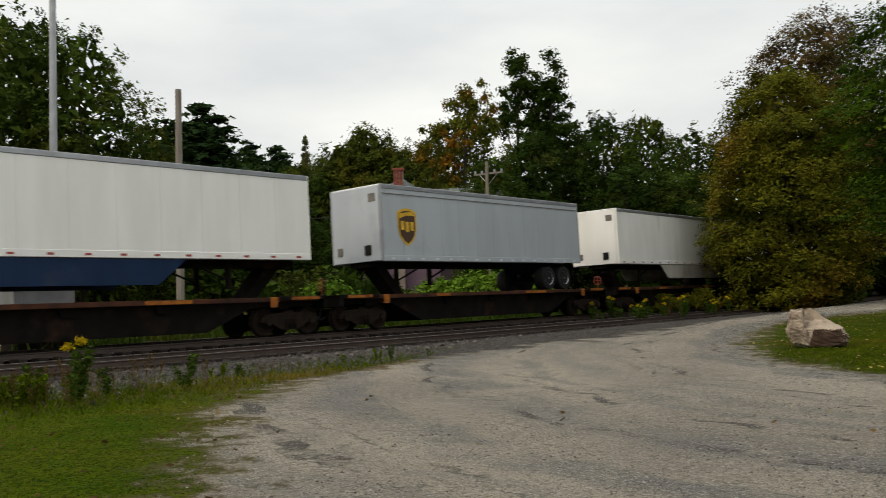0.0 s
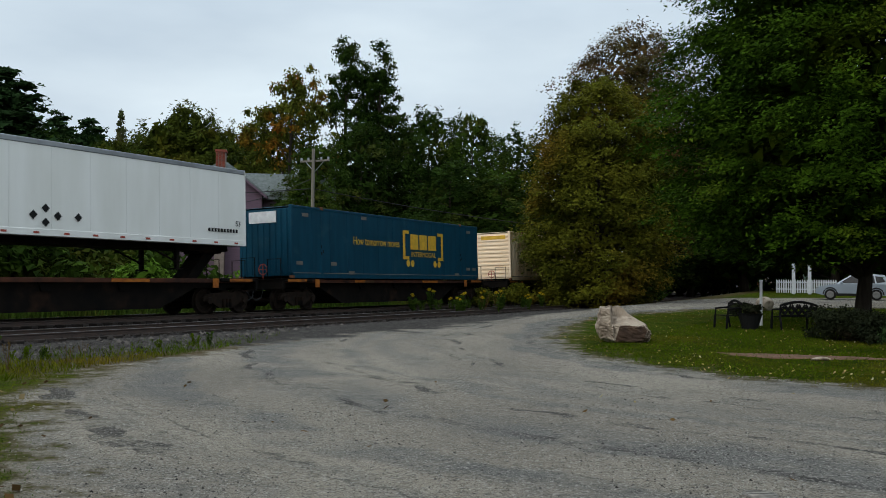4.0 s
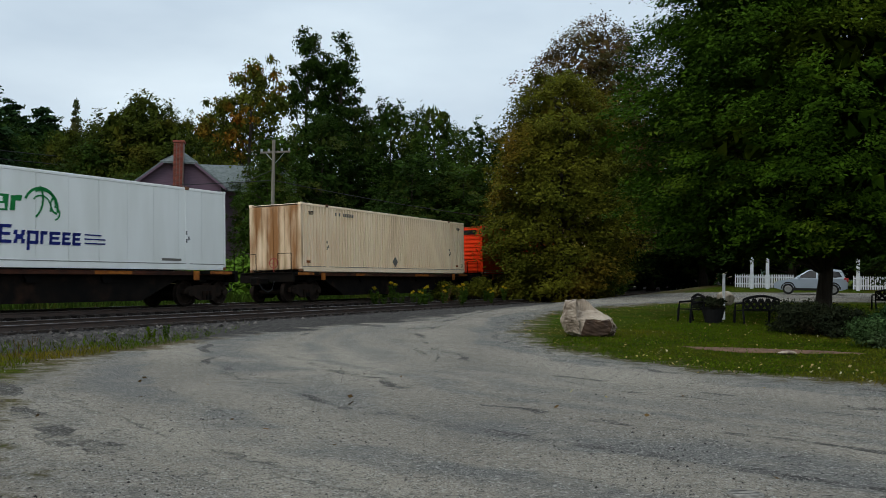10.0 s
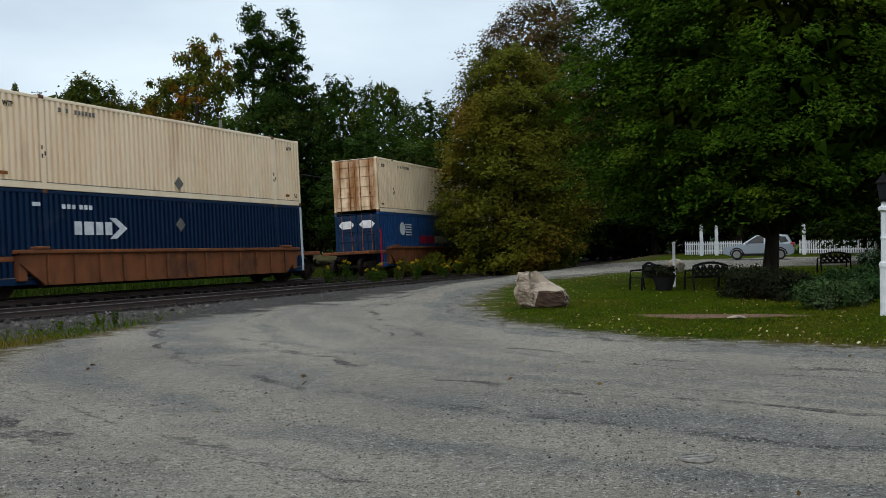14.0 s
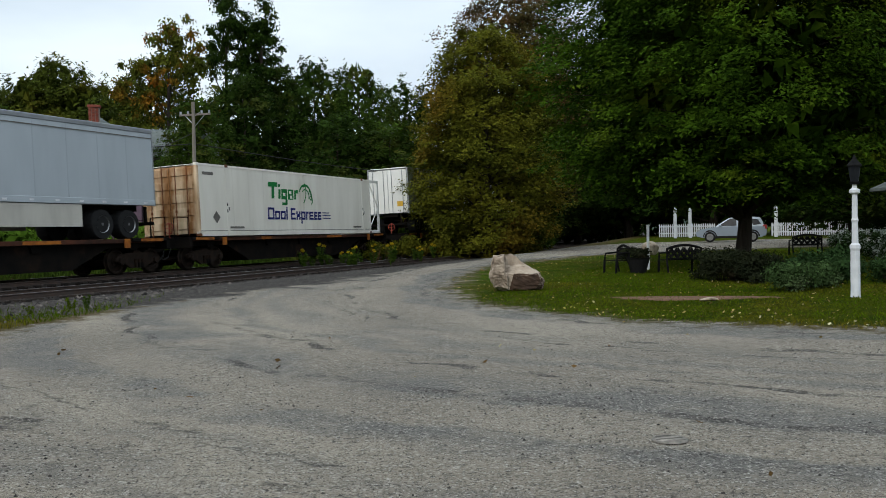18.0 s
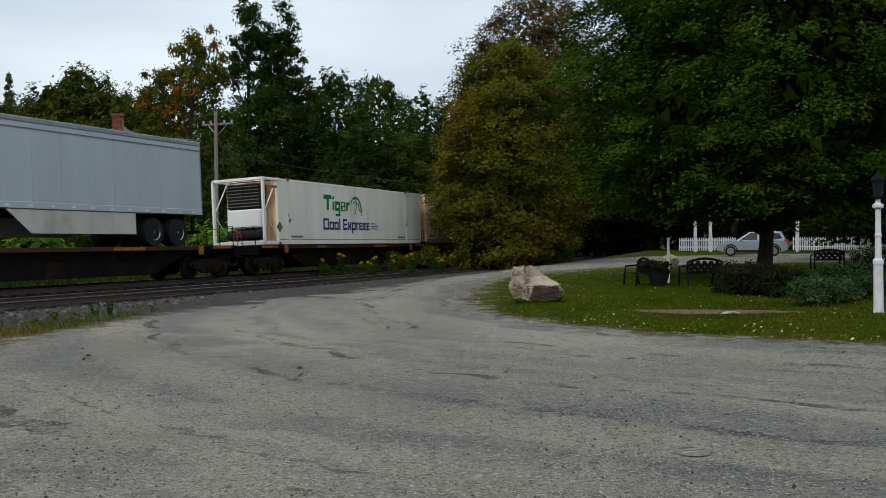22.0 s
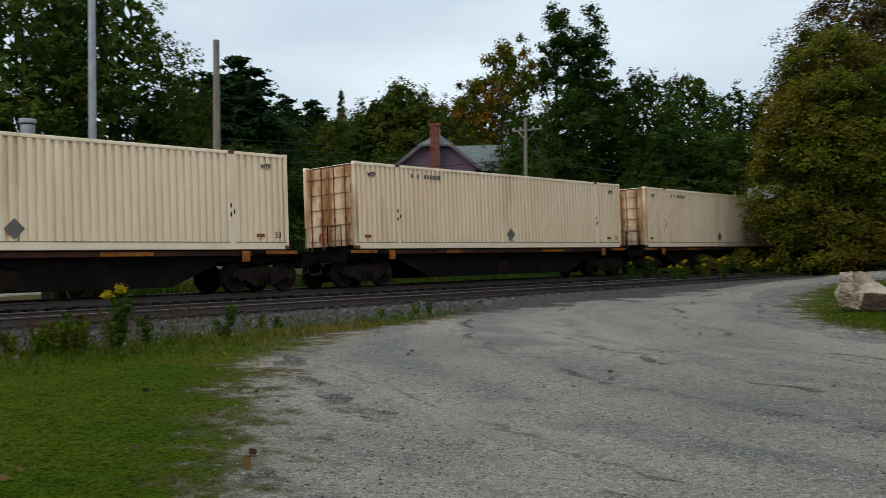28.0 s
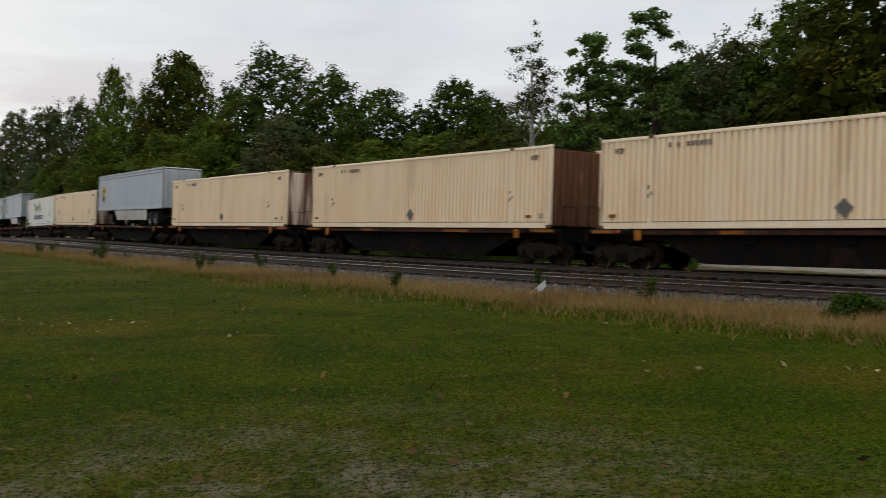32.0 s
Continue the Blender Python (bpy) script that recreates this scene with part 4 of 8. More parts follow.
def container(label, paint, half=X_HALF, height=2.84, end_paint=None, ribs=True, posts=True, front="doors", width=1.295, rear=None, rear_paint=None):
    """A steel box: origin at the middle of its floor; x ahead, y to the side that is seen."""
    end_paint = end_paint or paint
    lo, hi = -half + (1.1 if rear == "reefer" else 0), half - (1.1 if front == "reefer" else 0)
    c = thing("shipping_container", label, "container", "train loads")
    w = width
    for k in (-1, 1):
        if ribs:
            part("side_panel", corrugated(lo + 0.1, hi - 0.1, 0.2, height - 0.1, k * (w - 0.01), k), paint, c)
        else:
            n = 13
            for i in range(n):
                a, b = lo + 0.1 + i * (hi - lo - 0.2) / n, lo + 0.1 + (i + 1) * (hi - lo - 0.2) / n
                part("side_panel", Shape().box(a + 0.004, b - 0.004, min(k * (w - 0.05), k * (w - 0.012)), max(k * (w - 0.05), k * (w - 0.012)), 0.2, height - 0.1, 0.004), paint, c)
        part("bottom_rail", Shape().box(lo, hi, min(k * (w - 0.12), k * w), max(k * (w - 0.12), k * w), 0.0, 0.2, 0.012), paint, c)
        part("top_rail", Shape().box(lo, hi, min(k * (w - 0.1), k * w), max(k * (w - 0.1), k * w), height - 0.1, height, 0.012), paint, c)
        part("rail_seam", Shape().box(lo + 0.1, hi - 0.1, min(k * (w - 0.02), k * (w + 0.002)), max(k * (w - 0.02), k * (w + 0.002)), 0.2, 0.222), M["greymark"], c, "dark seam over the bottom rail")
        for x in (lo, hi):
            for z in (0.0, height - 0.1):
                x0, x1 = (x - 0.006, x + 0.17) if x < 0 else (x - 0.17, x + 0.006)
                part("corner_casting", Shape().box(x0, x1, min(k * (w - 0.14), k * (w + 0.008)), max(k * (w - 0.14), k * (w + 0.008)), z, z + 0.115, 0.012), M["brown_rust"] if z == 0 else paint, c)
        if posts:
            for x in (-6.1, 6.1):
                part("lift_casting", Shape().box(x - 0.1, x + 0.1, min(k * (w - 0.06), k * (w + 0.016)), max(k * (w - 0.06), k * (w + 0.016)), height - 0.09, height + 0.03, 0.01), M["brown_rust"], c)
                for dx, z in ((-0.06, 1.02), (0.05, 0.94), (0.05, 1.2)):
                    part("post_latch", Shape().box(x + dx - 0.02, x + dx + 0.02, min(k * (w + 0.006), k * (w + 0.03)), max(k * (w + 0.006), k * (w + 0.03)), z, z + 0.13, 0.004), M["blackmark"], c)
                part("lift_post", Shape().box(x - 0.09, x + 0.09, min(k * (w - 0.06), k * (w + 0.008)), max(k * (w - 0.06), k * (w + 0.008)), 0.0, height + 0.02, 0.012), paint, c)
    for x in (lo, hi):
        for y in (-w, w):
            sx, sy = (0.14 if x < 0 else -0.14), (0.14 if y < 0 else -0.14)
            part("corner_post", Shape().box(min(x, x + sx), max(x, x + sx), min(y, y + sy), max(y, y + sy), 0, height, 0.015), end_paint if x > 0 else paint, c)
    rf = corrugated(lo + 0.14, hi - 0.14, -w + 0.1, w - 0.1, height - 0.01, 1, 0.5, 0.02)
    rf.v = [(a, z, b) for a, b, z in rf.v]
    part("roof", rf, paint, c)
    part("floor", Shape().box(lo + 0.1, hi - 0.1, -w + 0.12, w - 0.12, 0.06, 0.16), M["car_black"], c)
    for x, kind in ((half, front), (-half, rear or ("plain" if front == "doors" else "doors"))):
        k = 1 if x > 0 else -1
        pt = end_paint if x > 0 else (rear_paint or paint)
        if kind == "doors":
            for y0, y1 in ((-w + 0.14, -0.012), (0.012, w - 0.14)):
                d = part("door", Shape().box(min(x - 0.05 * k, x - 0.01 * k), max(x - 0.05 * k, x - 0.01 * k), y0, y1, 0.12, height - 0.1, 0.01), pt, c)
                for j in range(5):
                    z = 0.3 + j * 0.52
                    part("door_rib", Shape().box(min(x - 0.012 * k, x + 0.02 * k), max(x - 0.012 * k, x + 0.02 * k), y0 + 0.06, y1 - 0.06, z, z + 0.3, 0.012), pt, d)
                for y in (y0 + 0.3, y1 - 0.3):
                    part("lock_rod", Shape().tube([(x + 0.035 * k, y, 0.06), (x + 0.035 * k, y, height - 0.06)], 0.02, 6).box(min(x, x + 0.05 * k), max(x, x + 0.05 * k), y - 0.04, y + 0.04, 0.95, 1.05, 0.005), M["car_rust"], d)
        elif kind == "plain":
            part("end_wall", Shape().box(min(x - 0.06 * k, x - 0.045 * k), max(x - 0.06 * k, x - 0.045 * k), -w + 0.1, w - 0.1, 0.1, height - 0.1), pt, c)
            for j in range(8):
                a = -w + 0.14 + j * (2 * w - 0.28) / 8
                part("end_rib", Shape().box(min(x - 0.045 * k, x - 0.01 * k), max(x - 0.045 * k, x - 0.01 * k), a, a + (2 * w - 0.28) / 8 - 0.1, 0.12, height - 0.12, 0.012), pt, c)
        elif kind == "bars":
            sh = Shape().box(min(x - 0.06 * k, x - 0.03 * k), max(x - 0.06 * k, x - 0.03 * k), -w + 0.12, w - 0.12, 0.1, height - 0.1)
            part("end_wall", sh, pt, c)
            for j in range(11):
                z = 0.18 + j * 0.235
                part("end_rib", Shape().box(min(x - 0.03 * k, x + 0.012 * k), max(x - 0.03 * k, x + 0.012 * k), -w + 0.14, w - 0.14, z, z + 0.12, 0.012), pt, c)
        elif kind == "reefer":
            reefer_end(c, x, w, height, k)
    return c


def reefer_end(c, x, w, height, k):
    """An open steel frame at the end of the box, with a cooling unit in it."""
    def span(a, b):
        return (x - 1.1 * k + a * k, x - 1.1 * k + b * k) if k > 0 else (x - 1.1 * k + b * k, x - 1.1 * k + a * k)
    fr = Shape()
    for y in (-w, w - 0.1):
        fr.box(*span(0.95, 1.1), y, y + 0.1, 0, height, 0.012)
        fr.box(*span(0, 1.1), y, y + 0.1, height - 0.12, height, 0.012).box(*span(0, 1.1), y, y + 0.1, 0, 0.16, 0.012)
        x0 = x - 1.1 * k
        fr.tube([(x0 + 0.05 * k, y + 0.05, height - 0.15), (x0 + 1.02 * k, y + 0.05, 1.35), (x0 + 0.05 * k, y + 0.05, 0.4)], 0.03, 6)
    fr.box(*span(0.95, 1.1), -w, w, height - 0.12, height, 0.012).box(*span(0.95, 1.1), -w, w, 0, 0.18, 0.012)
    part("end_frame", fr, M["white"], c, "white steel end frame")
    part("end_wall", Shape().box(*span(-0.06, -0.01), -w + 0.1, w - 0.1, 0.1, height - 0.1, 0.01), M["cream_rust"], c, "rust-streaked white bulkhead")
    unit = part("cooling_unit", Shape().box(*span(0, 0.55), -0.95, 0.75, 0.75, 1.55, 0.06), M["white"], c, "off-white cooling unit housing")
    part("grille", Shape().box(*span(0, 0.5), -0.95, 0.75, 1.58, 2.65, 0.05), M["blackmark"], unit, "black slatted grille")
    for j in range(7):
        part("slat", Shape().box(*span(0.5, 0.53), -0.9, 0.7, 1.66 + j * 0.14, 1.7 + j * 0.14, 0.004), M["greymark"], unit)
    xt = x - 0.65 * k
    part("fuel_tank", Shape().tube([(xt, -0.9, 0.45), (xt, 0.8, 0.45)], 0.22, 12), M["rubber"], c)


def mark(c, name, x0, x1, z0, z1, mat, y, face=1, label=""):
    """A flat mark on the seen side."""
    return part(name, Shape().box(x0, x1, min(y, y + 0.006 * face), max(y, y + 0.006 * face), z0, z1), mat, c, label)


def flip_text(c, text, size, x, z, mat, y, wide=None, bold=0.0):
    """Words on the seen side (+y), reading from the front of the train to its rear."""
    me = word(text, size, mat, bold=bold)
    if wide:
        k = wide / max(v.co.x for v in me.vertices)
        for v in me.vertices:
            v.co.x *= k
    return part("lettering", me, None, c, m=Matrix.Translation((x, y, z)) @ pose(0, 0, 0, 90, 0, 180))


def blocks(c, name, x, z, h, widths, mat, y, gap=0.05, slant=0.0, lifts=None, label=""):
    """A word-mark as a row of plain slanted blocks, from x towards the rear."""
    for i, wd in enumerate(widths):
        hh = h if lifts is None else lifts[i]
        lo = z + min(hh, 0)
        sh = Shape().prism([(x, lo), (x - wd, lo), (x - wd - slant, z + abs(hh)), (x - slant, z + abs(hh))], y, y + 0.006)
        part(name, sh, mat, c, label)
        x -= wd + gap


def placard(c, x, z, y, mat, r=0.25):
    part("placard", Shape().prism([(x - r, z), (x, z - r), (x + r, z), (x, z + r)], y, y + 0.012), mat, c, "grey diamond placard holder")


def cream_box(label="cream ribbed steel container with rust-streaked doors", end="doors", rust=True, rear=None):
    c = container(label, M["cream"], end_paint=M["cream_rust"] if rust else M["cream"], front=end, rear_paint=M[rear or "cream_streak"])
    y = 1.3
    for x in (7.3, -7.3):
        flip_text(c, "WTP", 0.23, x + 0.2, 2.36, M["blackmark"], y + 0.002, 0.36, 0.006)
        mark(c, "warning_label", x + 0.12, x + 0.4, 0.36, 0.46, M["yellow"], y + 0.002, label="small yellow warning label")
    for x in (5.4, 5.1, 4.75, 4.6, 4.45, 4.3, 4.15, 4.0):
        mark(c, "number_mark", x - 0.05, x + 0.05, 2.43, 2.57, M["greymark"], y)
    flip_text(c, "53", 0.24, -7.55, 0.34, M["blackmark"], y + 0.002)
    placard(c, 0.0 if end == "doors" else 0.1, 0.52, y + 0.004, M["greymark"])
    return c


def tiger_box(end="reefer", paint="white", rear=None):
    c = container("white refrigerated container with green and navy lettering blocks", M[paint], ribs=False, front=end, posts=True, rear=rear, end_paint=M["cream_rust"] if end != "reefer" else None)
    y = 1.29
    g, b = M["greenmark"], M["navymark"]
    # green word mark: plain strokes of its height and width
    for x0, x1, z0, z1 in ((3.05, 2.3, 2.12, 2.32), (2.78, 2.57, 1.6, 2.12), (2.22, 2.05, 1.6, 2.02), (2.22, 2.05, 2.12, 2.26), (1.98, 1.5, 1.58, 2.04), (1.66, 1.5, 1.34, 1.58), (1.95, 1.5, 1.32, 1.44), (1.42, 0.95, 1.58, 2.04), (0.88, 0.72, 1.6, 2.02), (0.72, 0.52, 1.88, 2.04)):
        part("emblem_stroke", Shape().prism([(x0, z0), (x1, z0), (x1 - 0.04, z1), (x0 - 0.04, z1)], y, y + 0.006), g, c, "green emblem stroke")
    for x, z in ((1.73, 1.8), (1.2, 1.9), (1.14, 1.7)):
        part("emblem_counter", Shape().box(x - 0.09, x + 0.09, y + 0.006, y + 0.009, z - 0.07, z + 0.07), M[paint], c)
    for r0, r1, a0, a1, cx, cz in ((0.62, 0.54, 25, 190, -0.15, 1.72), (0.5, 0.44, 60, 175, -0.2, 1.78), (0.36, 0.31, 40, 200, -0.15, 1.75), (0.3, 0.24, -80, 60, -0.75, 1.85), (0.22, 0.17, 90, 260, -0.6, 1.6), (0.75, 0.69, 150, 230, 0.5, 2.0)):
        k = 10
        pts = [(cx + r0 * math.cos(radians(a0 + (a1 - a0) * i / k)), cz + r0 * math.sin(radians(a0 + (a1 - a0) * i / k))) for i in range(k + 1)]
        pts += [(cx + r1 * math.cos(radians(a1 + (a0 - a1) * i / k)), cz + r1 * math.sin(radians(a1 + (a0 - a1) * i / k))) for i in range(k + 1)]
        part("emblem_swirl", Shape().prism(pts, y, y + 0.006), g, c, "green swirl emblem")
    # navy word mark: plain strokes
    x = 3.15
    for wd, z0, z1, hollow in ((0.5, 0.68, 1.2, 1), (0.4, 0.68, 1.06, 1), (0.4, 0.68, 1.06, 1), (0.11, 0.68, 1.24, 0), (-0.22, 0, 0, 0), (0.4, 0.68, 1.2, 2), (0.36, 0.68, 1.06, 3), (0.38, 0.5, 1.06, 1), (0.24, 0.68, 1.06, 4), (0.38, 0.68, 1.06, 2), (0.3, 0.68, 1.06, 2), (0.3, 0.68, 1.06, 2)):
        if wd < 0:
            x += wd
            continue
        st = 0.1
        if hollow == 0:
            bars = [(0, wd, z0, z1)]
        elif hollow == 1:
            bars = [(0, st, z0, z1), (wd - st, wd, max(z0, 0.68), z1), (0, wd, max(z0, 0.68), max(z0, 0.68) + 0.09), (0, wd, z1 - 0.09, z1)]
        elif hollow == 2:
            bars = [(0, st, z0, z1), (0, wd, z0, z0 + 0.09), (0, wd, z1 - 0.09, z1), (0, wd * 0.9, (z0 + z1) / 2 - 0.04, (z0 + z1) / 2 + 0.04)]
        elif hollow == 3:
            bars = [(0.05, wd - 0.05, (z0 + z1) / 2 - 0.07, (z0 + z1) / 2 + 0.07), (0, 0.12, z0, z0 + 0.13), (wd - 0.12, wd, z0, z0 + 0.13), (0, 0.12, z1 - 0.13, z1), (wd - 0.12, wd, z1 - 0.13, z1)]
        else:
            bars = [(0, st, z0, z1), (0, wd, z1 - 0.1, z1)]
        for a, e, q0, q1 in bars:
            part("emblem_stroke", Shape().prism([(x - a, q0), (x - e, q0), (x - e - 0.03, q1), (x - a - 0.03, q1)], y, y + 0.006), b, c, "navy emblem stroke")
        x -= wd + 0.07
    for i in range(3):
        mark(c, "speed_line", -2.5 + 0.15 * (i == 2), -1.7, 0.74 + 0.13 * i, 0.78 + 0.13 * i, b, y)
    mark(c, "number_mark", 7.0, 7.7, 2.4, 2.52, M["greymark"], y)
    mark(c, "number_mark", 5.0, 6.0, 0.3, 0.38, M["greymark"], y)
    mark(c, "number_mark", -5.8, -4.9, 0.3, 0.38, M["greymark"], y)
    placard(c, 6.9, 0.75, y, M["greymark"], 0.24)
    return c


def shield(c, x, z, y, label="brown shield emblem with gold bands"):
    r = 0.5
    out = [(-r, 0.5), (-r * 0.5, 0.6), (0, 0.63), (r * 0.5, 0.6), (r, 0.5), (r, -0.1), (r * 0.82, -0.4), (r * 0.45, -0.6), (0, -0.74), (-r * 0.45, -0.6), (-r * 0.82, -0.4), (-r, -0.1)]
    sh = part("shield_emblem", Shape().prism([(x + a, z + b) for a, b in out], y, y + 0.006), M["goldmark"], c, label)
    part("brown_field", Shape().prism([(x + a * 0.87, z + b * 0.88 - 0.01) for a, b in out], y + 0.007, y + 0.011), M["brownmark"], sh)
    part("gold_swoosh", Shape().prism([(x - r * 0.84, z + 0.42), (x - r * 0.4, z + 0.5), (x + r * 0.84, z + 0.43), (x + r * 0.84, z + 0.24), (x + r * 0.1, z + 0.36), (x - r * 0.84, z + 0.36)], y + 0.012, y + 0.016), M["goldmark"], sh)
    for k, (a, lo, hi) in enumerate(((0.25, -0.16, 0.16), (0.0, -0.24, 0.14), (-0.25, -0.18, 0.14))):
        part("gold_block", Shape().box(x + a - 0.085, x + a + 0.085, y + 0.012, y + 0.016, z + lo, z + hi), M["goldmark"], sh)


def trailer(label, paint, half=X_HALF, z0=1.16, z1=3.9, nose="front", skirt=None, doors=False):
    """A road trailer on a flat car: origin on the deck. nose front: its nose points ahead."""
    c = thing("road_trailer", label, "trailer", "train loads")
    w = 1.295
    k = 1 if nose == "front" else -1
    n = 12
    part("body", Shape().box(-half, half, -w + 0.04, w - 0.04, z0 + 0.18, z1 - 0.12), paint, c)
    for i in range(n):
        a, b = -half + i * 2 * half / n, -half + (i + 1) * 2 * half / n
        for s in (-1, 1):
            part("side_panel", Shape().box(a + 0.0015, b - 0.0015, min(s * (w - 0.039), s * (w - 0.018)), max(s * (w - 0.039), s * (w - 0.018)), z0 + 0.2, z1 - 0.14, 0.002), paint, c)
    for s in (-1, 1):
        part("bottom_rail", Shape().box(-half, half, min(s * (w - 0.08), s * w), max(s * (w - 0.08), s * w), z0, z0 + 0.2, 0.012), paint, c)
        part("top_rail", Shape().box(-half, half, min(s * (w - 0.08), s * (w + 0.004)), max(s * (w - 0.08), s * (w + 0.004)), z1 - 0.16, z1, 0.015), M["steel"], c, "grey aluminium top rail")
        for i in range(16):
            x = -half + 0.5 + i * (2 * half - 1) / 15
            part("reflective_dash", Shape().box(x - 0.09, x + 0.09, min(s * w, s * (w + 0.006)), max(s * w, s * (w + 0.006)), z0 + 0.06, z0 + 0.12), M["whitemark"] if paint is M["silver"] else M["hose"], c)
    part("roof", Shape().box(-half, half, -w + 0.06, w - 0.06, z1 - 0.05, z1 + 0.01, 0.02), M["white"], c)
    part("underframe", Shape().box(-half + 0.1, half - 0.1, -0.5, 0.5, z0 - 0.16, z0 + 0.04), M["car_black"], c)
    for x in (-half, half):
        for s in (-1, 1):
            part("corner_post", Shape().box(x - 0.03 if x > 0 else x - 0.012, x + 0.012 if x > 0 else x + 0.03, min(s * (w - 0.1), s * (w + 0.008)), max(s * (w - 0.1), s * (w + 0.008)), z0, z1, 0.01), M["steel"] if paint is M["silver"] else paint, c)
    ne, re_ = k * half, -k * half
    wall = part("nose_wall", Shape().box(min(ne, ne + 0.05 * k), max(ne, ne + 0.05 * k), -w + 0.1, w - 0.1, z0 + 0.02, z1 - 0.06, 0.015), paint, c)
    part("connection_box", Shape().box(min(ne, ne + 0.1 * k), max(ne, ne + 0.1 * k), 0.45, 0.75, z0 + 0.25, z0 + 0.6, 0.01), M["blackmark"], wall)
    part("document_box", Shape().box(min(ne, ne + 0.09 * k), max(ne, ne + 0.09 * k), -0.95, -0.7, z0 + 0.3, z0 + 0.6, 0.01), M["greymark"], wall)
    part("vent_door", Shape().box(min(ne + 0.05 * k, ne + 0.065 * k), max(ne + 0.05 * k, ne + 0.065 * k), 0.7, 1.05, z1 - 0.6, z1 - 0.3, 0.006), M["greymark"], wall)
    for y0, y1 in ((-w + 0.1, -0.01), (0.01, w - 0.1)):
        d = part("rear_door", Shape().box(min(re_, re_ - 0.04 * k), max(re_, re_ - 0.04 * k), y0, y1, z0 + 0.06, z1 - 0.12, 0.012), M["white"] if doors else paint, c, "pale grey rear door" if doors else "")
        for y in (y0 + 0.25, y1 - 0.25):
            part("lock_rod", Shape().tube([(re_ - 0.07 * k, y, z0 + 0.06), (re_ - 0.07 * k, y, z1 - 0.14)], 0.018, 6), M["steel"], d)
    if doors:
        part("door_sticker", Shape().box(min(re_ - 0.041 * k, re_ - 0.05 * k), max(re_ - 0.041 * k, re_ - 0.05 * k), 0.55, 0.95, z0 + 0.45, z0 + 0.75), M["goldmark"], c, "yellow sticker")
    part("bumper", Shape().box(min(re_, re_ - 0.12 * k), max(re_, re_ - 0.12 * k), -1.1, 1.1, z0 - 0.68, z0 - 0.56, 0.015).box(min(re_, re_ - 0.1 * k), max(re_, re_ - 0.1 * k), -0.8, -0.72, z0 - 0.6, z0).box(min(re_, re_ - 0.1 * k), max(re_, re_ - 0.1 * k), 0.72, 0.8, z0 - 0.6, z0), M["car_black"], c)
    for ax in (re_ + k * 1.35, re_ + k * 2.6):
        for y in (-1.0, 1.0):
            tw = part("wheel", Shape().disc((0, 0, 0), 0.5, 0.5, 22), M["rubber"], c, m=pose(ax, y, 0.5))
            part("rim", Shape().disc((0, 0.235 if y > 0 else -0.235, 0), 0.29, 0.05, 18, "y", [(0.035 if y > 0 else -0.035, 0.29), (0.0, 0.26), (-0.03 if y > 0 else 0.03, 0.12), (0.01 if y > 0 else -0.01, 0.1), (0.02 if y > 0 else -0.02, 0.0)]), M["chrome"], tw, "bright metal rim")
        part("axle", Shape().tube([(ax, -0.9, 0.5), (ax, 0.9, 0.5)], 0.07, 8), M["car_black"], c)
    part("slider_box", Shape().box(min(re_ + k * 0.7, re_ + k * 3.3), max(re_ + k * 0.7, re_ + k * 3.3), -0.6, 0.6, z0 - 0.4, z0 - 0.1, 0.02), M["car_black"], c)
    for y in (-0.85, 0.85):
        part("landing_leg", Shape().box(ne - k * 2.9 - 0.07, ne - k * 2.9 + 0.07, y - 0.07, y + 0.07, 0.35, z0, 0.01).box(ne - k * 2.9 - 0.16, ne - k * 2.9 + 0.16, y - 0.14, y + 0.14, 0.3, 0.35), M["car_black"], c)
        part("leg_brace", Shape().tube([(ne - k * 2.9, y, 0.55), (ne - k * 4.3, y, z0 - 0.06)], 0.035, 6), M["car_black"], c)
    part("hitch_stand", Shape().prism([(ne - k * 0.55, 0.95), (ne - k * 1.1, 0.95), (ne - k * 2.0, 0.0), (ne - k * 1.5, 0.0)], -0.35, 0.35).box(min(ne - k * 0.4, ne - k * 1.3), max(ne - k * 0.4, ne - k * 1.3), -0.5, 0.5, 0.92, 1.02, 0.02), M["car_black"], c)
    if skirt:
        for y in (-1.26, 1.23):
            a, b = ne - k * 4.6, re_ + k * 3.5
            part("side_skirt", Shape().prism([(a, z0 - 0.02), (b, z0 - 0.02), (b, 0.42), (a - k * 0.9, 0.42)], y, y + 0.03), skirt, c, "dull side skirt panel")
    return c


def ups_trailer(half=X_HALF, nose="front", shield_at=None, doors=False, skirt=True, label="silver-grey road trailer with a brown and gold shield"):
    c = trailer(label, M["silver"], half, nose=nose, doors=doors, skirt=M["skirt"] if skirt else None)
    part("side_seam", Shape().box(-half, half, 1.292, 1.3, 3.55, 3.58), M["greymark"], c, "dark seam under the top rail")
    shield(c, shield_at if shield_at is not None else half - 1.5, 2.45, 1.292)
    return c


LOADS = []


def load(kind_thing, car, front, rear, lift):
    """A load and the car below it, between two distances along the train."""
    LOADS.append((kind_thing, car, (front + rear) / 2, lift))


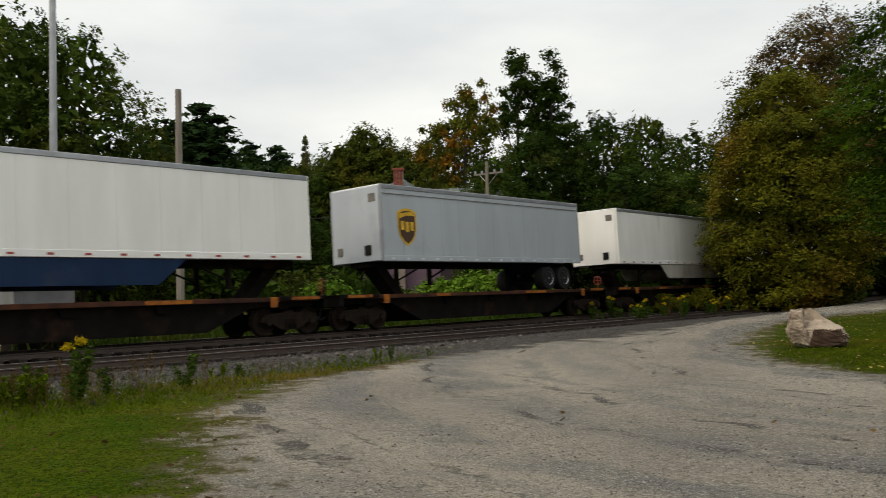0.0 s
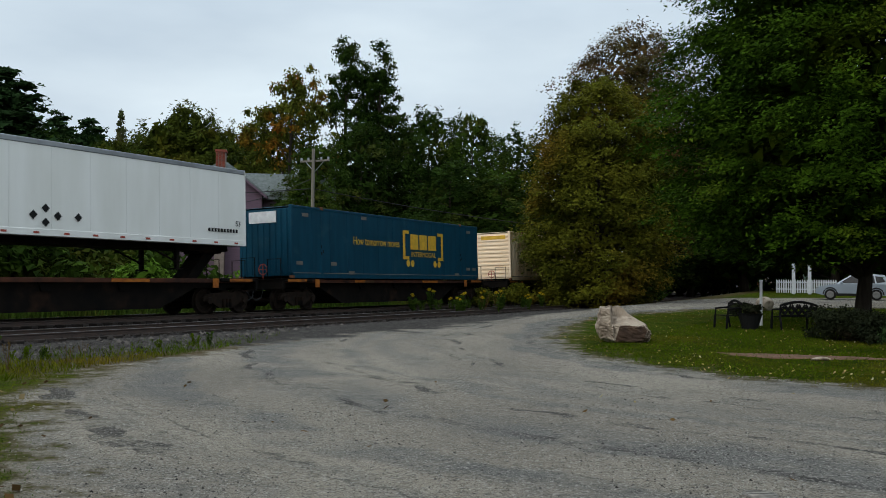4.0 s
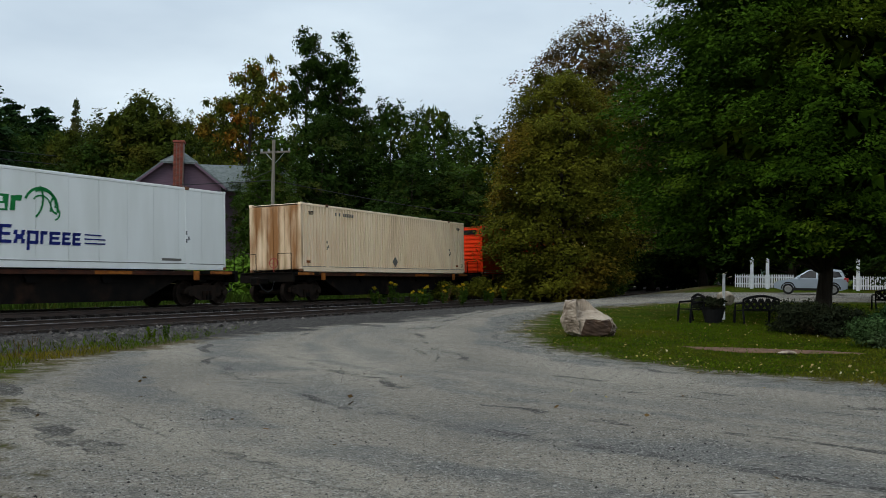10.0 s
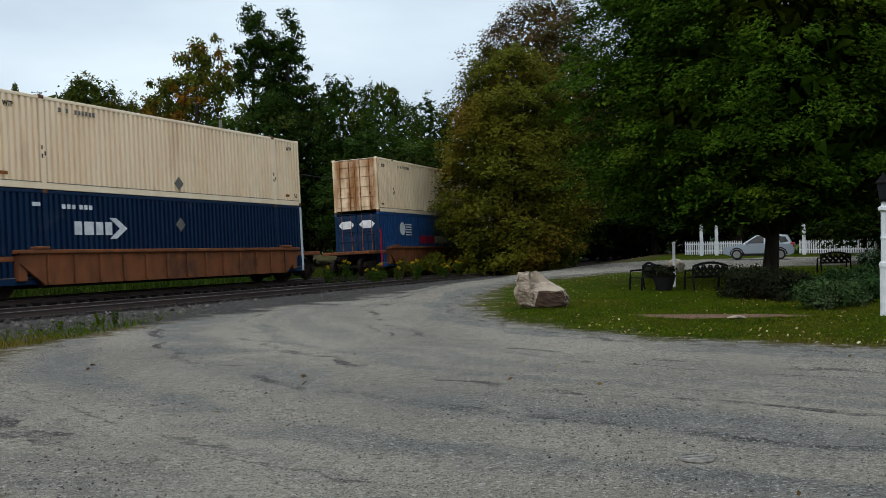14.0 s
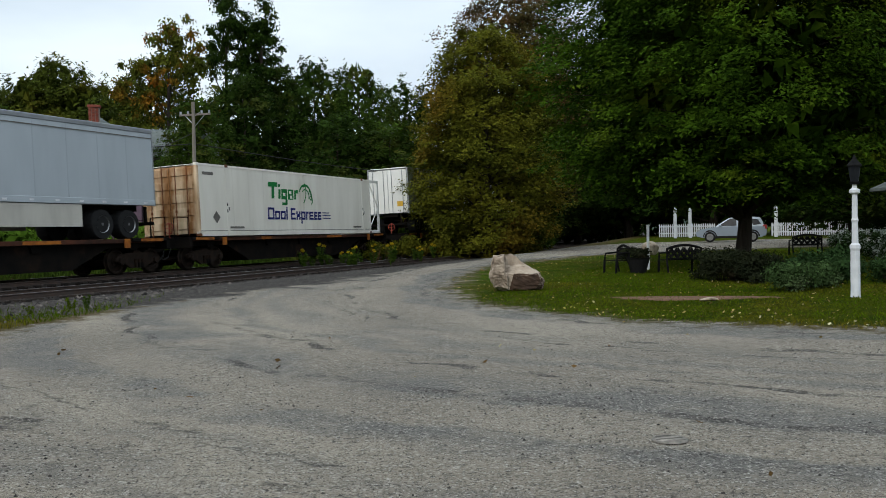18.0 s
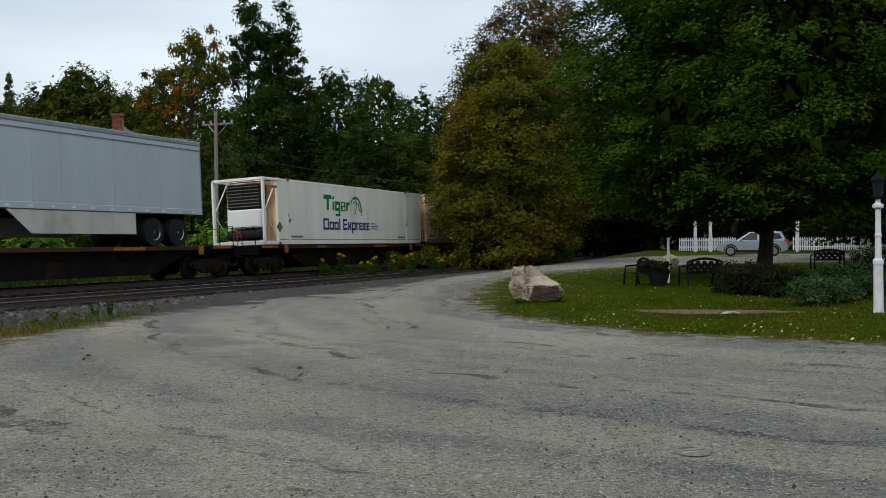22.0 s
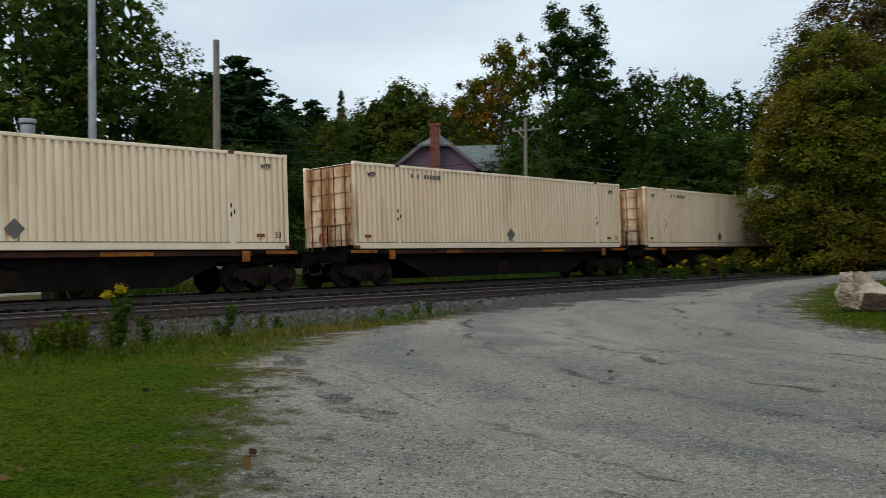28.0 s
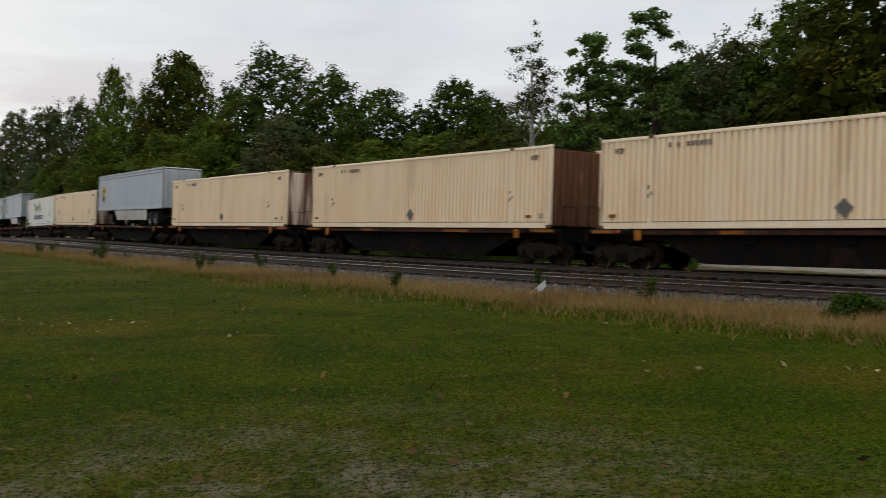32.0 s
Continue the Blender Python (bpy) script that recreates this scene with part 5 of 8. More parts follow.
def build_train():
    flat = flat_car()
    used = []

    def flatcar():
        if not used:
            used.append(flat)
            return flat
        return copy_thing(flat, Matrix.Identity(4))

    def seat(box, f, r, lift=1.24):
        load(box, flatcar(), f, r, lift)

    a = trailer("white road trailer with grimy lower side", M["white"], X_HALF, nose="rear", skirt=M["navy"])
    seat(a, 200.5, 184.35, 1.21)
    b = ups_trailer(6.5, shield_at=5.2, skirt=False)
    seat(b, 181.0, 168.0, 1.21)
    c = trailer("white road trailer with a crimson word mark and pale skirts", M["white"], skirt=M["skirt"])
    blocks(c, "emblem", -4.1, 2.62, 0.6, [0.5, 0.46, 0.46, 0.5], M["redmark"], 1.292, 0.12, -0.12, None, "crimson word mark drawn as plain blocks")
    blocks(c, "emblem", -4.9, 2.38, 0.1, [0.1, 0.1, 0.1, 0.1, 0.1], M["redmark"], 1.292, 0.25)
    mark(c, "number_mark", -7.7, -7.0, 1.5, 1.58, M["blackmark"], 1.296)
    seat(c, 164.3, 148.3, 1.21)
    d = trailer("white road trailer with a crimson and blue word mark", M["white"], nose="rear")
    blocks(d, "emblem", 7.0, 2.72, 0.44, [0.36, 0.28, 0.18, 0.32, 0.32, 0.3, 0.32], M["redmark"], 1.292, 0.08, -0.08, None, "crimson word mark drawn as plain blocks")
    blocks(d, "emblem_bar", 7.0, 2.42, 0.14, [4.3], M["bluemark"], 1.292, 0.0, 0.0, None, "blue underline bar")
    part("emblem_sail", Shape().prism([(3.7, 2.7), (2.9, 2.7), (3.1, 3.1), (3.4, 3.25)], 1.292, 1.298), M["greymark"], d, "small grey ship-like emblem")
    for x, z in ((0.2, 1.95), (-0.2, 1.75), (0.6, 1.75), (0.2, 1.55), (-0.9, 1.75)):
        placard(d, x, z, 1.294, M["blackmark"], 0.13)
    for i in range(10):
        mark(d, "number_mark", -6.3 - i * 0.15, -6.2 - i * 0.15, 1.62, 1.74, M["blackmark"], 1.296)
    flip_text(d, "53", 0.26, -7.55, 1.86, M["blackmark"], 1.298)
    seat(d, 146.5, 130.7, 1.21)
    e = container("dark teal smooth-sided container with gold lettering", M["teal"], front="plain", ribs=False)
    for x, k in ((-0.37, 1), (-4.06, -1)):
        part("gold_bracket", Shape().box(x - 0.1, x + 0.1, 1.296, 1.302, 0.92, 2.28).box(min(x, x - 0.45 * k), max(x, x - 0.45 * k), 1.296, 1.302, 2.13, 2.28).box(min(x, x - 0.45 * k), max(x, x - 0.45 * k), 1.296, 1.302, 0.92, 1.07), M["goldmark"], e, "gold square bracket")
    blocks(e, "emblem", -0.95, 1.4, 0.72, [0.74, 0.72, 0.8], M["goldmark"], 1.296, 0.12, 0, None, "gold word mark drawn as plain blocks")
    flip_text(e, "INTERMODAL", 0.34, -1.0, 1.06, M["goldmark"], 1.3, 2.4)
    flip_text(e, "How tomorrow moves", 0.5, 3.85, 1.46, M["goldmark"], 1.3, 3.8)
    for x in (-0.72, -1.12, -3.3, -3.72):
        part("gold_dot", Shape().disc((x, 1.3, 0.74), 0.16, 0.006, 16), M["goldmark"], e, "gold dot")
    for x, z in ((7.2, 2.5), (-7.0, 2.5), (3.0, 2.62), (7.6, 0.6), (5.3, 0.6), (-6.9, 0.55), (-7.6, 0.55), (4.0, 0.25), (-5.6, 0.25)):
        mark(e, "number_mark", x - 0.2, x + 0.2, z - 0.07, z + 0.07, M["greymark"], 1.298)
    part("end_label", Shape().box(X_HALF - 0.01, X_HALF + 0.004, -0.8, 0.55, 2.2, 2.65), M["whitemark"], e, "white panel on the end wall")
    seat(e, 127.95, 111.8)
    f = container("cream-white ribbed container with a gold banner and black lettering", M["cream"], front="bars")
    part("gold_banner", Shape().box(1.56, 5.14, 1.296, 1.302, 1.93, 2.5), M["goldmark"], f, "gold banner")
    blocks(f, "emblem", 4.1, 2.06, 0.32, [0.18, 0.2, 0.24, 0.24, 0.24, 0.22], M["blackmark"], 1.303, 0.12, 0, None, "black word mark drawn as plain blocks")
    flip_text(f, "Intermodal", 0.66, 4.93, 1.38, M["blackmark"], 1.3, 3.16, 0.022)
    for x in (5.5, 5.3, 5.1, 4.7, 4.5, 4.3, 4.1, -5.0, -5.2, -5.4, -5.6):
        mark(f, "number_mark", x - 0.07, x + 0.07, 0.55, 0.68, M["blackmark"], 1.298)
    placard(f, -0.6, 0.6, 1.3, M["whitemark"], 0.26)
    part("end_banner", Shape().box(X_HALF + 0.012, X_HALF + 0.02, -0.55, 1.0, 2.4, 2.62), M["goldmark"], f, "gold and black banner on the end wall")
    seat(f, 107.45, 91.2)
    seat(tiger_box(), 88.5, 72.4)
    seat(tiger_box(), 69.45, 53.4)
    i = cream_box("cream ribbed container with a rust-stained end wall", "plain")
    seat(i, 48.8, 32.5)
    j = container("bright orange container with a white dashed lower edge", M["orange"], ribs=False, front="bars", posts=False)
    for k in range(34):
        mark(j, "reflective_dash", 7.8 - k * 0.47 - 0.26, 7.8 - k * 0.47, 0.06, 0.13, M["whitemark"], 1.297)
    blocks(j, "emblem", -3.9, 1.74, 0.24, [0.14] * 9, M["blackmark"], 1.292, 0.05, 0, None, "black word mark drawn as plain blocks")
    mark(j, "emblem_bar", -5.6, -3.9, 1.62, 1.68, M["blackmark"], 1.292)
    part("end_emblem", Shape().box(X_HALF + 0.014, X_HALF + 0.022, -0.8, 0.95, 2.35, 2.62), M["blackmark"], j, "black word mark on the end wall")
    for z in (0.82, 1.98):
        placard(j, 0.17, z, 1.292, M["greymark"], 0.22)
    seat(j, 29.95, 13.75)
    # double-stack well cars
    well = well_car()
    low = container("navy blue ribbed container with white word mark, white corner posts", M["navy"], end_paint=M["navy"], front="doors")
    for x in (X_HALF - 0.16, -X_HALF + 0.02):
        part("white_post", Shape().box(x, x + 0.15, 1.296, 1.312, 0.05, 2.8), M["white_wood"], low, "white corner post")
    for y in (-1.3, 1.12):
        part("white_post", Shape().box(X_HALF, X_HALF + 0.012, y, y + 0.18, 0.05, 2.8), M["white_wood"], low, "white corner post")
    blocks(low, "emblem", 5.0, 1.5, 0.42, [0.3, 0.4, 0.3, 0.3], M["whitemark"], 1.296, 0.1, 0, None, "white word mark drawn as plain blocks")
    part("emblem_chevron", Shape().prism([(3.5, 1.38), (3.05, 1.72), (3.5, 2.06), (3.2, 2.06), (2.7, 1.72), (3.2, 1.38)], 1.296, 1.302), M["whitemark"], low, "white chevron emblem")
    for x in (5.4, 5.2, 5.0, 4.7, 4.5, 4.3):
        mark(low, "number_mark", x - 0.07, x + 0.07, 2.3, 2.44, M["whitemark"], 1.298)
    blocks(low, "number_mark", 6.6, 2.35, 0.12, [0.3], M["whitemark"], 1.296)
    placard(low, 0.0, 1.9, 1.298, M["greymark"], 0.26)
    part("end_emblem", Shape().box(X_HALF + 0.03, X_HALF + 0.04, -0.7, 0.1, 1.6, 1.8), M["whitemark"], low, "white word mark on the door")
    load(low, well, 8.8, -7.45, 0.39)
    load(cream_box(), None, 8.8, -7.45, 3.26)
    well2 = copy_thing(well, Matrix.Identity(4))
    low2 = container("blue ribbed container with red and white word mark", M["blue"], end_paint=M["navy"], front="doors")
    part("red_post", Shape().box(X_HALF - 0.16, X_HALF + 0.004, 1.296, 1.31, 0.0, 2.0).box(-X_HALF, -X_HALF + 0.16, 1.296, 1.31, 0.0, 2.0), M["redmark"], low2, "red corner post")
    blocks(low2, "emblem", 2.9, 1.2, 0.45, [0.42, 0.32, 0.34, 0.36, 0.32], M["redmark"], 1.298, 0.08, 0, None, "red word mark drawn as plain blocks")
    blocks(low2, "emblem", 0.7, 1.2, 0.45, [0.4, 0.26, 0.32, 0.32, 0.32, 0.28, 0.3, 0.3, 0.3, 0.34], M["whitemark"], 1.298, 0.05, 0, None, "white word mark drawn as plain blocks")
    part("emblem_disc", Shape().disc((5.2, 1.3, 2.0), 0.36, 0.008, 20), M["whitemark"], low2, "white round emblem")
    for k in range(5):
        mark(low2, "number_mark", 4.0, 4.8, 1.65 + 0.14 * k, 1.72 + 0.14 * k, M["whitemark"], 1.298)
    mark(low2, "white_label", -6.9, -6.4, 1.15, 1.6, M["whitemark"], 1.298)
    flip_text(low2, "53", 0.5, -6.25, 1.8, M["whitemark"], 1.3)
    for y in (-0.6, 0.6):
        part("end_emblem", Shape().prism([(y - 0.45, 2.25), (y - 0.25, 2.45), (y + 0.25, 2.45), (y + 0.45, 2.25), (y + 0.25, 2.05), (y - 0.25, 2.05)], X_HALF + 0.03, X_HALF + 0.04, "x"), M["whitemark"], low2, "white hexagon mark on the door")
    load(low2, well2, -14.87, -31.1, 0.39)
    load(cream_box("cream ribbed container with orange-rusted doors", "doors"), None, -14.87, -31.1, 3.26)
    seat(ups_trailer(shield_at=6.3), -36.5, -52.7, 1.21)
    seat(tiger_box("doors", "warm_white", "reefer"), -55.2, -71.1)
    seat(ups_trailer(nose="rear", shield_at=-6.6, doors=True, label="silver-grey road trailer with pale rear doors and a shield"), -75.5, -91.6, 1.21)
    seat(ups_trailer(6.7, shield_at=5.25), -94.8, -108.2, 1.21)
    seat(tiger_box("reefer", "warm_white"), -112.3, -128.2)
    seat(cream_box(), -129.1, -145.2)
    seat(ups_trailer(shield_at=6.5), -146.4, -162.3, 1.21)
    seat(cream_box("cream ribbed container with brown rust running down its rear end"), -164.3, -180.5)
    seat(cream_box("cream ribbed container with a brown rusted rear end", rear="brown_rust"), -183.1, -199.3)
    seat(cream_box(), -201.5, -217.7)
    seat(ups_trailer(shield_at=6.5), -220.0, -236.2, 1.21)


build_train()


# ---- trees and plants ----
def leaf_cloud(rng, centres, radii, count, size, flat=0.6, droop=0.0, core=0.1):
    """Leaves on the shells of clumps, with larger shaded ones in their cores: corner points of count diamonds."""
    centres, radii = np.asarray(centres, float), np.asarray(radii, float)
    w = radii[:, 0] * radii[:, 2]
    k = rng.choice(len(centres), count, p=w / w.sum())
    d = rng.normal(size=(count, 3))
    d /= np.linalg.norm(d, axis=1)[:, None]
    inner = rng.random(count) < core
    r = np.where(inner, 0.6 * rng.random(count), 1 - 0.5 * rng.random(count) ** 1.5)
    p = centres[k] + d * radii[k] * r[:, None] + rng.normal(size=(count, 3)) * 0.2 * radii[k]
    nrm = d + rng.normal(size=(count, 3)) * 0.65 + (0, 0, flat)
    nrm /= np.linalg.norm(nrm, axis=1)[:, None]
    a = np.cross(nrm, rng.normal(size=(count, 3)))
    a /= np.linalg.norm(a, axis=1)[:, None]
    b = np.cross(nrm, a)
    s = size * np.where(inner, 2.3, 0.6 + 0.8 * rng.random(count))[:, None]
    low = (0, 0, -droop)
    return np.stack([p - a * s, p + b * s * 0.55, p + a * s + np.multiply(s, low), p - b * s * 0.55], 1)


def small_leaves(v):
    """The same leaves as single triangles, for trees that stay far off."""
    return np.stack([v[:, 0], v[:, 1] * 1.3 - 0.3 * v[:, 3], v[:, 2] * 0.7 + 0.3 * v[:, 3]], 1)


def limb(rng, sh, p, way, length, r, depth, tips):
    """A limb that forks."""
    n = 4
    pts, rad = [tuple(p)], [r]
    q = Vector(p)
    d = Vector(way).normalized()
    for i in range(n):
        d = (d + Vector(rng.normal(size=3)) * 0.14 + Vector((0, 0, 0.06))).normalized()
        q = q + d * length / n
        pts.append(tuple(q))
        rad.append(r * (1 - 0.6 * (i + 1) / n))
    sh.tube(pts, rad, 6 if depth > 1 else 5, False)
    tips.append((q.copy(), length))
    if depth:
        for _ in range(2 + (rng.random() < 0.5)):
            i = int(rng.integers(2, n + 1))
            dd = (d + Vector(rng.normal(size=3)) * 0.65).normalized()
            limb(rng, sh, Vector(pts[i]), dd, length * 0.62, rad[i] * 0.75, depth - 1, tips)


def broadleaf(seed, height, width, leaf, leaves=5000, size=0.22, bare=0.22, trunk_r=None, bark="bark", lean=0.0, narrow=1.0, sparse=1.0, clumps=46, taper=0.0, clump_r=0.085, forks=1, fine=False):
    """A tree of trunk, limbs and a crown of clumped leaves: returns trunk mesh and crown mesh."""
    rng = np.random.default_rng(seed)
    sh = Shape()
    tr = trunk_r or 0.018 * height + 0.05
    top = height * 0.78
    pts, rad = [], []
    for i in range(8):
        k = i / 7
        pts.append((lean * height * k * k + 0.12 * math.sin(3 * k + seed), 0.1 * math.sin(4 * k + 2 * seed), k * top - 0.15))
        rad.append(tr * (1.35 if i == 0 else 1) * (1 - 0.85 * k) + 0.015)
    sh.tube(pts, rad, 9, False)
    tips = []
    for i in range(11):
        k = bare + (0.95 - bare) * (i + 0.5) / 11
        j = min(int(k * 7), 6)
        f = k * 7 - j
        base = Vector(pts[j]).lerp(Vector(pts[j + 1]), f)
        az = 2.4 * i + rng.random()
        shape = math.sin(math.pi * min(1, (k - bare * 0.6) / (1.08 - bare * 0.6))) ** 0.6
        out = width * 0.5 * shape * (0.62 + 0.25 * rng.random()) * (1 - taper * k)
        up = 0.35 + 0.75 * k
        limb(rng, sh, base, (math.cos(az), math.sin(az), up), max(out, 0.5), tr * 0.42 * (1.15 - k), forks, tips)
    cen, radi = [], []
    for q, ln in tips:
        if q.z > height * bare * 0.75:
            cen.append(tuple(q))
            r = (0.65 * clump_r * width + 0.14 * ln) * (0.7 + 0.7 * rng.random())
            radi.append((r * 1.15, r * 1.15, r * 0.72))
    for i in range(clumps):
        k = rng.random()
        z = height * (bare + (1 - bare) * (0.05 + 0.93 * k))
        prof = (math.sin(math.pi * min(1.0, 0.16 + 0.84 * k)) ** 0.55) * narrow
        a, rr = rng.random() * 6.283, width * 0.5 * prof * (0.12 + 0.83 * math.sqrt(rng.random())) * (1 - taper * k)
        cen.append((rr * math.cos(a) + lean * height * k, rr * math.sin(a), z - 0.04 * height))
        r = width * clump_r * (0.6 + 0.9 * rng.random())
        radi.append((r * 1.2, r * 1.2, r * 0.7))
    v = leaf_cloud(rng, cen, radi, int(leaves * sparse), size)
    crown = quads_mesh("crown", small_leaves(v), L[leaf], 3) if fine else quads_mesh("crown", v, L[leaf])
    return sh.mesh("trunk", M[bark]), crown


def profile_r(prof, z):
    return float(np.interp(z, [p[0] for p in prof], [p[1] for p in prof], left=0.0, right=0.0))


def bough_tree(seed, prof, leaf, boughs=60, sprays=6, leaves=32, size=0.195, spray_r=0.6, core=1600, core_size=0.55, trunk_r=0.3, lean=0.0, ragged=0.09, bark="bark", droop=0.2, up=1.0, shelf=0.0, thick=0.36):
    """A tree whose crown hangs in drooping shelves of leaf sprays within an outline of (height, radius) pairs: returns trunk mesh and crown mesh."""
    rng = np.random.default_rng(seed)
    z0, z1 = prof[0][0], prof[-1][0]
    sh = Shape()
    pts = [(lean * (k / 7) ** 2 + 0.1 * math.sin(2.2 * k + seed), 0.09 * math.sin(1.7 * k + 2 * seed), (k / 7) * (z1 * 0.86) - 0.15) for k in range(8)]
    sh.tube(pts, [trunk_r * (1.4 if k == 0 else 1.0) * (1 - 0.86 * k / 7) + 0.015 for k in range(8)], 10, False)
    zz = np.linspace(z0, z1, 200)
    wt = np.array([profile_r(prof, z) for z in zz]) + 0.02 * z1
    wt = wt / wt.sum()
    cen, out = [], []
    for b in range(boughs):
        z = float(zz[min(199, int(np.searchsorted(np.cumsum(wt), (b + rng.random()) / boughs)))])
        az = 2.39996 * b + 0.5 * rng.normal()
        r = profile_r(prof, z) * (1.0 + ragged * rng.normal())
        r = max(r, 0.25 * spray_r)
        cx, cy = lean * (z / z1) ** 2, 0.0
        ca, sa_ = math.cos(az), math.sin(az)
        base_z = max(z - 0.35 * r, z0 * 0.6)
        if b % 2 == 0:
            sh.tube([(cx, cy, base_z), (cx + 0.5 * r * ca, cy + 0.5 * r * sa_, z - 0.05 * r), (cx + 0.92 * r * ca, cy + 0.92 * r * sa_, z - 0.02 * r)], [trunk_r * 0.3 * (1.1 - z / z1) + 0.02, trunk_r * 0.16 * (1.1 - z / z1) + 0.012, 0.008], 5, False)
        wide = 0.2 * r + 0.5 * spray_r
        for _ in range(sprays):
            f = 1.03 - (0.22 + 0.4 * shelf) * rng.random() ** 1.4
            t = rng.normal() * wide * (0.45 + 0.55 * f)
            zc = z - droop * (f - 0.5) ** 2 * r * 1.6 * shelf + (0.22 * shelf + 0.75 * (1 - shelf)) * spray_r * rng.normal() - 0.12 * abs(t)
            cen.append((cx + f * r * ca - t * sa_, cy + f * r * sa_ + t * ca, zc))
            out.append((ca, sa_))
    cen, out = np.array(cen), np.array(out)
    n = len(cen) * leaves
    k = np.repeat(np.arange(len(cen)), leaves)
    sr = (spray_r * (0.65 + 0.7 * rng.random(len(cen))))[k]
    g = rng.normal(size=(n, 3))
    a_out = g[:, 0] * 0.55 * sr
    a_side = g[:, 1] * 0.55 * sr
    o = out[k]
    p = cen[k] + np.stack([a_out * o[:, 0] - a_side * o[:, 1], a_out * o[:, 1] + a_side * o[:, 0], g[:, 2] * thick * sr - 0.3 * a_out - 0.2 * np.abs(a_side)], -1)
    nrm = np.stack([0.6 * o[:, 0], 0.6 * o[:, 1], np.full(n, up)], -1) + rng.normal(size=(n, 3)) * 0.42
    # larger leaves deep inside keep the middle of the crown shady
    zc = zz[np.searchsorted(np.cumsum(wt), rng.random(core)).clip(0, 199)]
    az = rng.random(core) * 6.283
    rc = np.array([profile_r(prof, z) for z in zc]) * (0.1 + 0.68 * rng.random(core) ** 0.5)
    p = np.concatenate([p, np.stack([rc * np.cos(az) + lean * (zc / z1) ** 2, rc * np.sin(az), zc - 0.02 * z1], -1)])
    nrm = np.concatenate([nrm, rng.normal(size=(core, 3)) + (0, 0, 0.4)])
    sz = np.concatenate([size * (0.6 + 0.8 * rng.random(n)), np.full(core, core_size)])[:, None]
    nrm /= np.linalg.norm(nrm, axis=1)[:, None]
    a = np.cross(nrm, rng.normal(size=nrm.shape))
    a /= np.linalg.norm(a, axis=1)[:, None]
    b = np.cross(nrm, a)
    v = np.stack([p - a * sz, p + b * sz * 0.62 + a * sz * 0.1, p + a * sz * 0.75 - b * sz * 0.5], 1)
    return sh.mesh("trunk", M[bark]), quads_mesh("crown", v, L[leaf], 3)


def crown_profile(rng, height, width, low):
    """A broad uneven crown outline."""
    fr = ((0.0, 0.62), (0.12, 0.9), (0.3, 1.0), (0.5, 0.97), (0.68, 0.86), (0.82, 0.68), (0.92, 0.48), (1.0, 0.2))
    return [(height * (low + (1 - low) * a), 0.5 * width * b * (1 + 0.09 * rng.normal())) for a, b in fr]


def far_tree(seed, height, width, leaf, low=0.1, **kw):
    return measured(bough_tree(seed, crown_profile(np.random.default_rng(seed), height, width, low), leaf, **kw))


def conifer(seed, height, width, leaf="needle", leaves=4000, size=0.3, bare=0.05, ragged=0.25, full=0.8):
    """A spire of boughs that rise a little at their tips, each clothed in needles."""
    rng = np.random.default_rng(seed)
    sh = Shape()
    sh.tube([(0, 0, -0.1), (0, 0, height * 0.5), (0, 0, height * 0.98)], [0.02 * height, 0.012 * height, 0.01], 8, False)
    cen, radi = [], []
    n = int(height * 7)
    for i in range(n):
        k = bare + (1 - bare) * (i / n) ** 0.92
        r = width * 0.5 * (1 - k) ** full * (1 - ragged * rng.random()) + 0.1
        az = 2.4 * i + 0.5 * rng.random()
        z = height * k * (1 + 0.02 * rng.normal())
        tip = Vector((r * math.cos(az), r * math.sin(az), z + r * rng.uniform(-0.25, 0.2)))
        sh.tube([(0, 0, z), tuple(tip)], [0.02 + 0.003 * height * (1 - k), 0.012], 4, False)
        for f in (0.3, 0.6, 0.88):
            p = Vector((0, 0, z)).lerp(tip, f)
            cen.append(tuple(p))
            q = r * 0.26 * (1.2 - 0.4 * f) + 0.14
            radi.append((q * 1.25, q * 1.25, q * 0.7))
    v = leaf_cloud(rng, cen, radi, leaves, size, 0.5, 0.25, 0.08)
    return sh.mesh("trunk", M["bark"]), quads_mesh("crown", small_leaves(v), L[leaf], 3)


def plant_tree(meshes, label, x, y, turn=0.0, scale=1.0, group="trees beyond the railway", category="tree", z=None):
    t = thing("tree", label, category, group, pose(x, y, float(ground_z(x, y)) - 0.05 if z is None else z, 0, 0, turn))
    t.scale = (scale, scale, scale)
    part("trunk", meshes[0], None, t)
    part("crown", meshes[1], None, t)
    return t


def polar(az, d):
    """A place by its bearing to the left of +y, and its distance."""
    a = radians(az)
    return -d * math.sin(a), d * math.cos(a)


def shrub(seed, w, h, leaf, leaves=1500, size=0.09, clumps=16):
    rng = np.random.default_rng(seed)
    sh = Shape()
    cen, radi = [], []
    for i in range(clumps):
        a, rr = rng.random() * 6.283, w * 0.5 * math.sqrt(rng.random()) * 0.8
        z = h * (0.25 + 0.6 * rng.random()) * (1 - 0.4 * (rr / (w * 0.5)) ** 2)
        p = (rr * math.cos(a), rr * math.sin(a), z)
        sh.tube([(p[0] * 0.25, p[1] * 0.25, -0.03), (p[0] * 0.7, p[1] * 0.7, z * 0.6), p], [0.02, 0.014, 0.006], 4, False)
        cen.append(p)
        r = 0.2 * min(w, h * 1.6) * (0.7 + 0.6 * rng.random())
        radi.append((r, r, r * 0.75))
    return sh.mesh("woody_stem", M["bark"]), quads_mesh("foliage", leaf_cloud(rng, cen, radi, leaves, size), L[leaf])


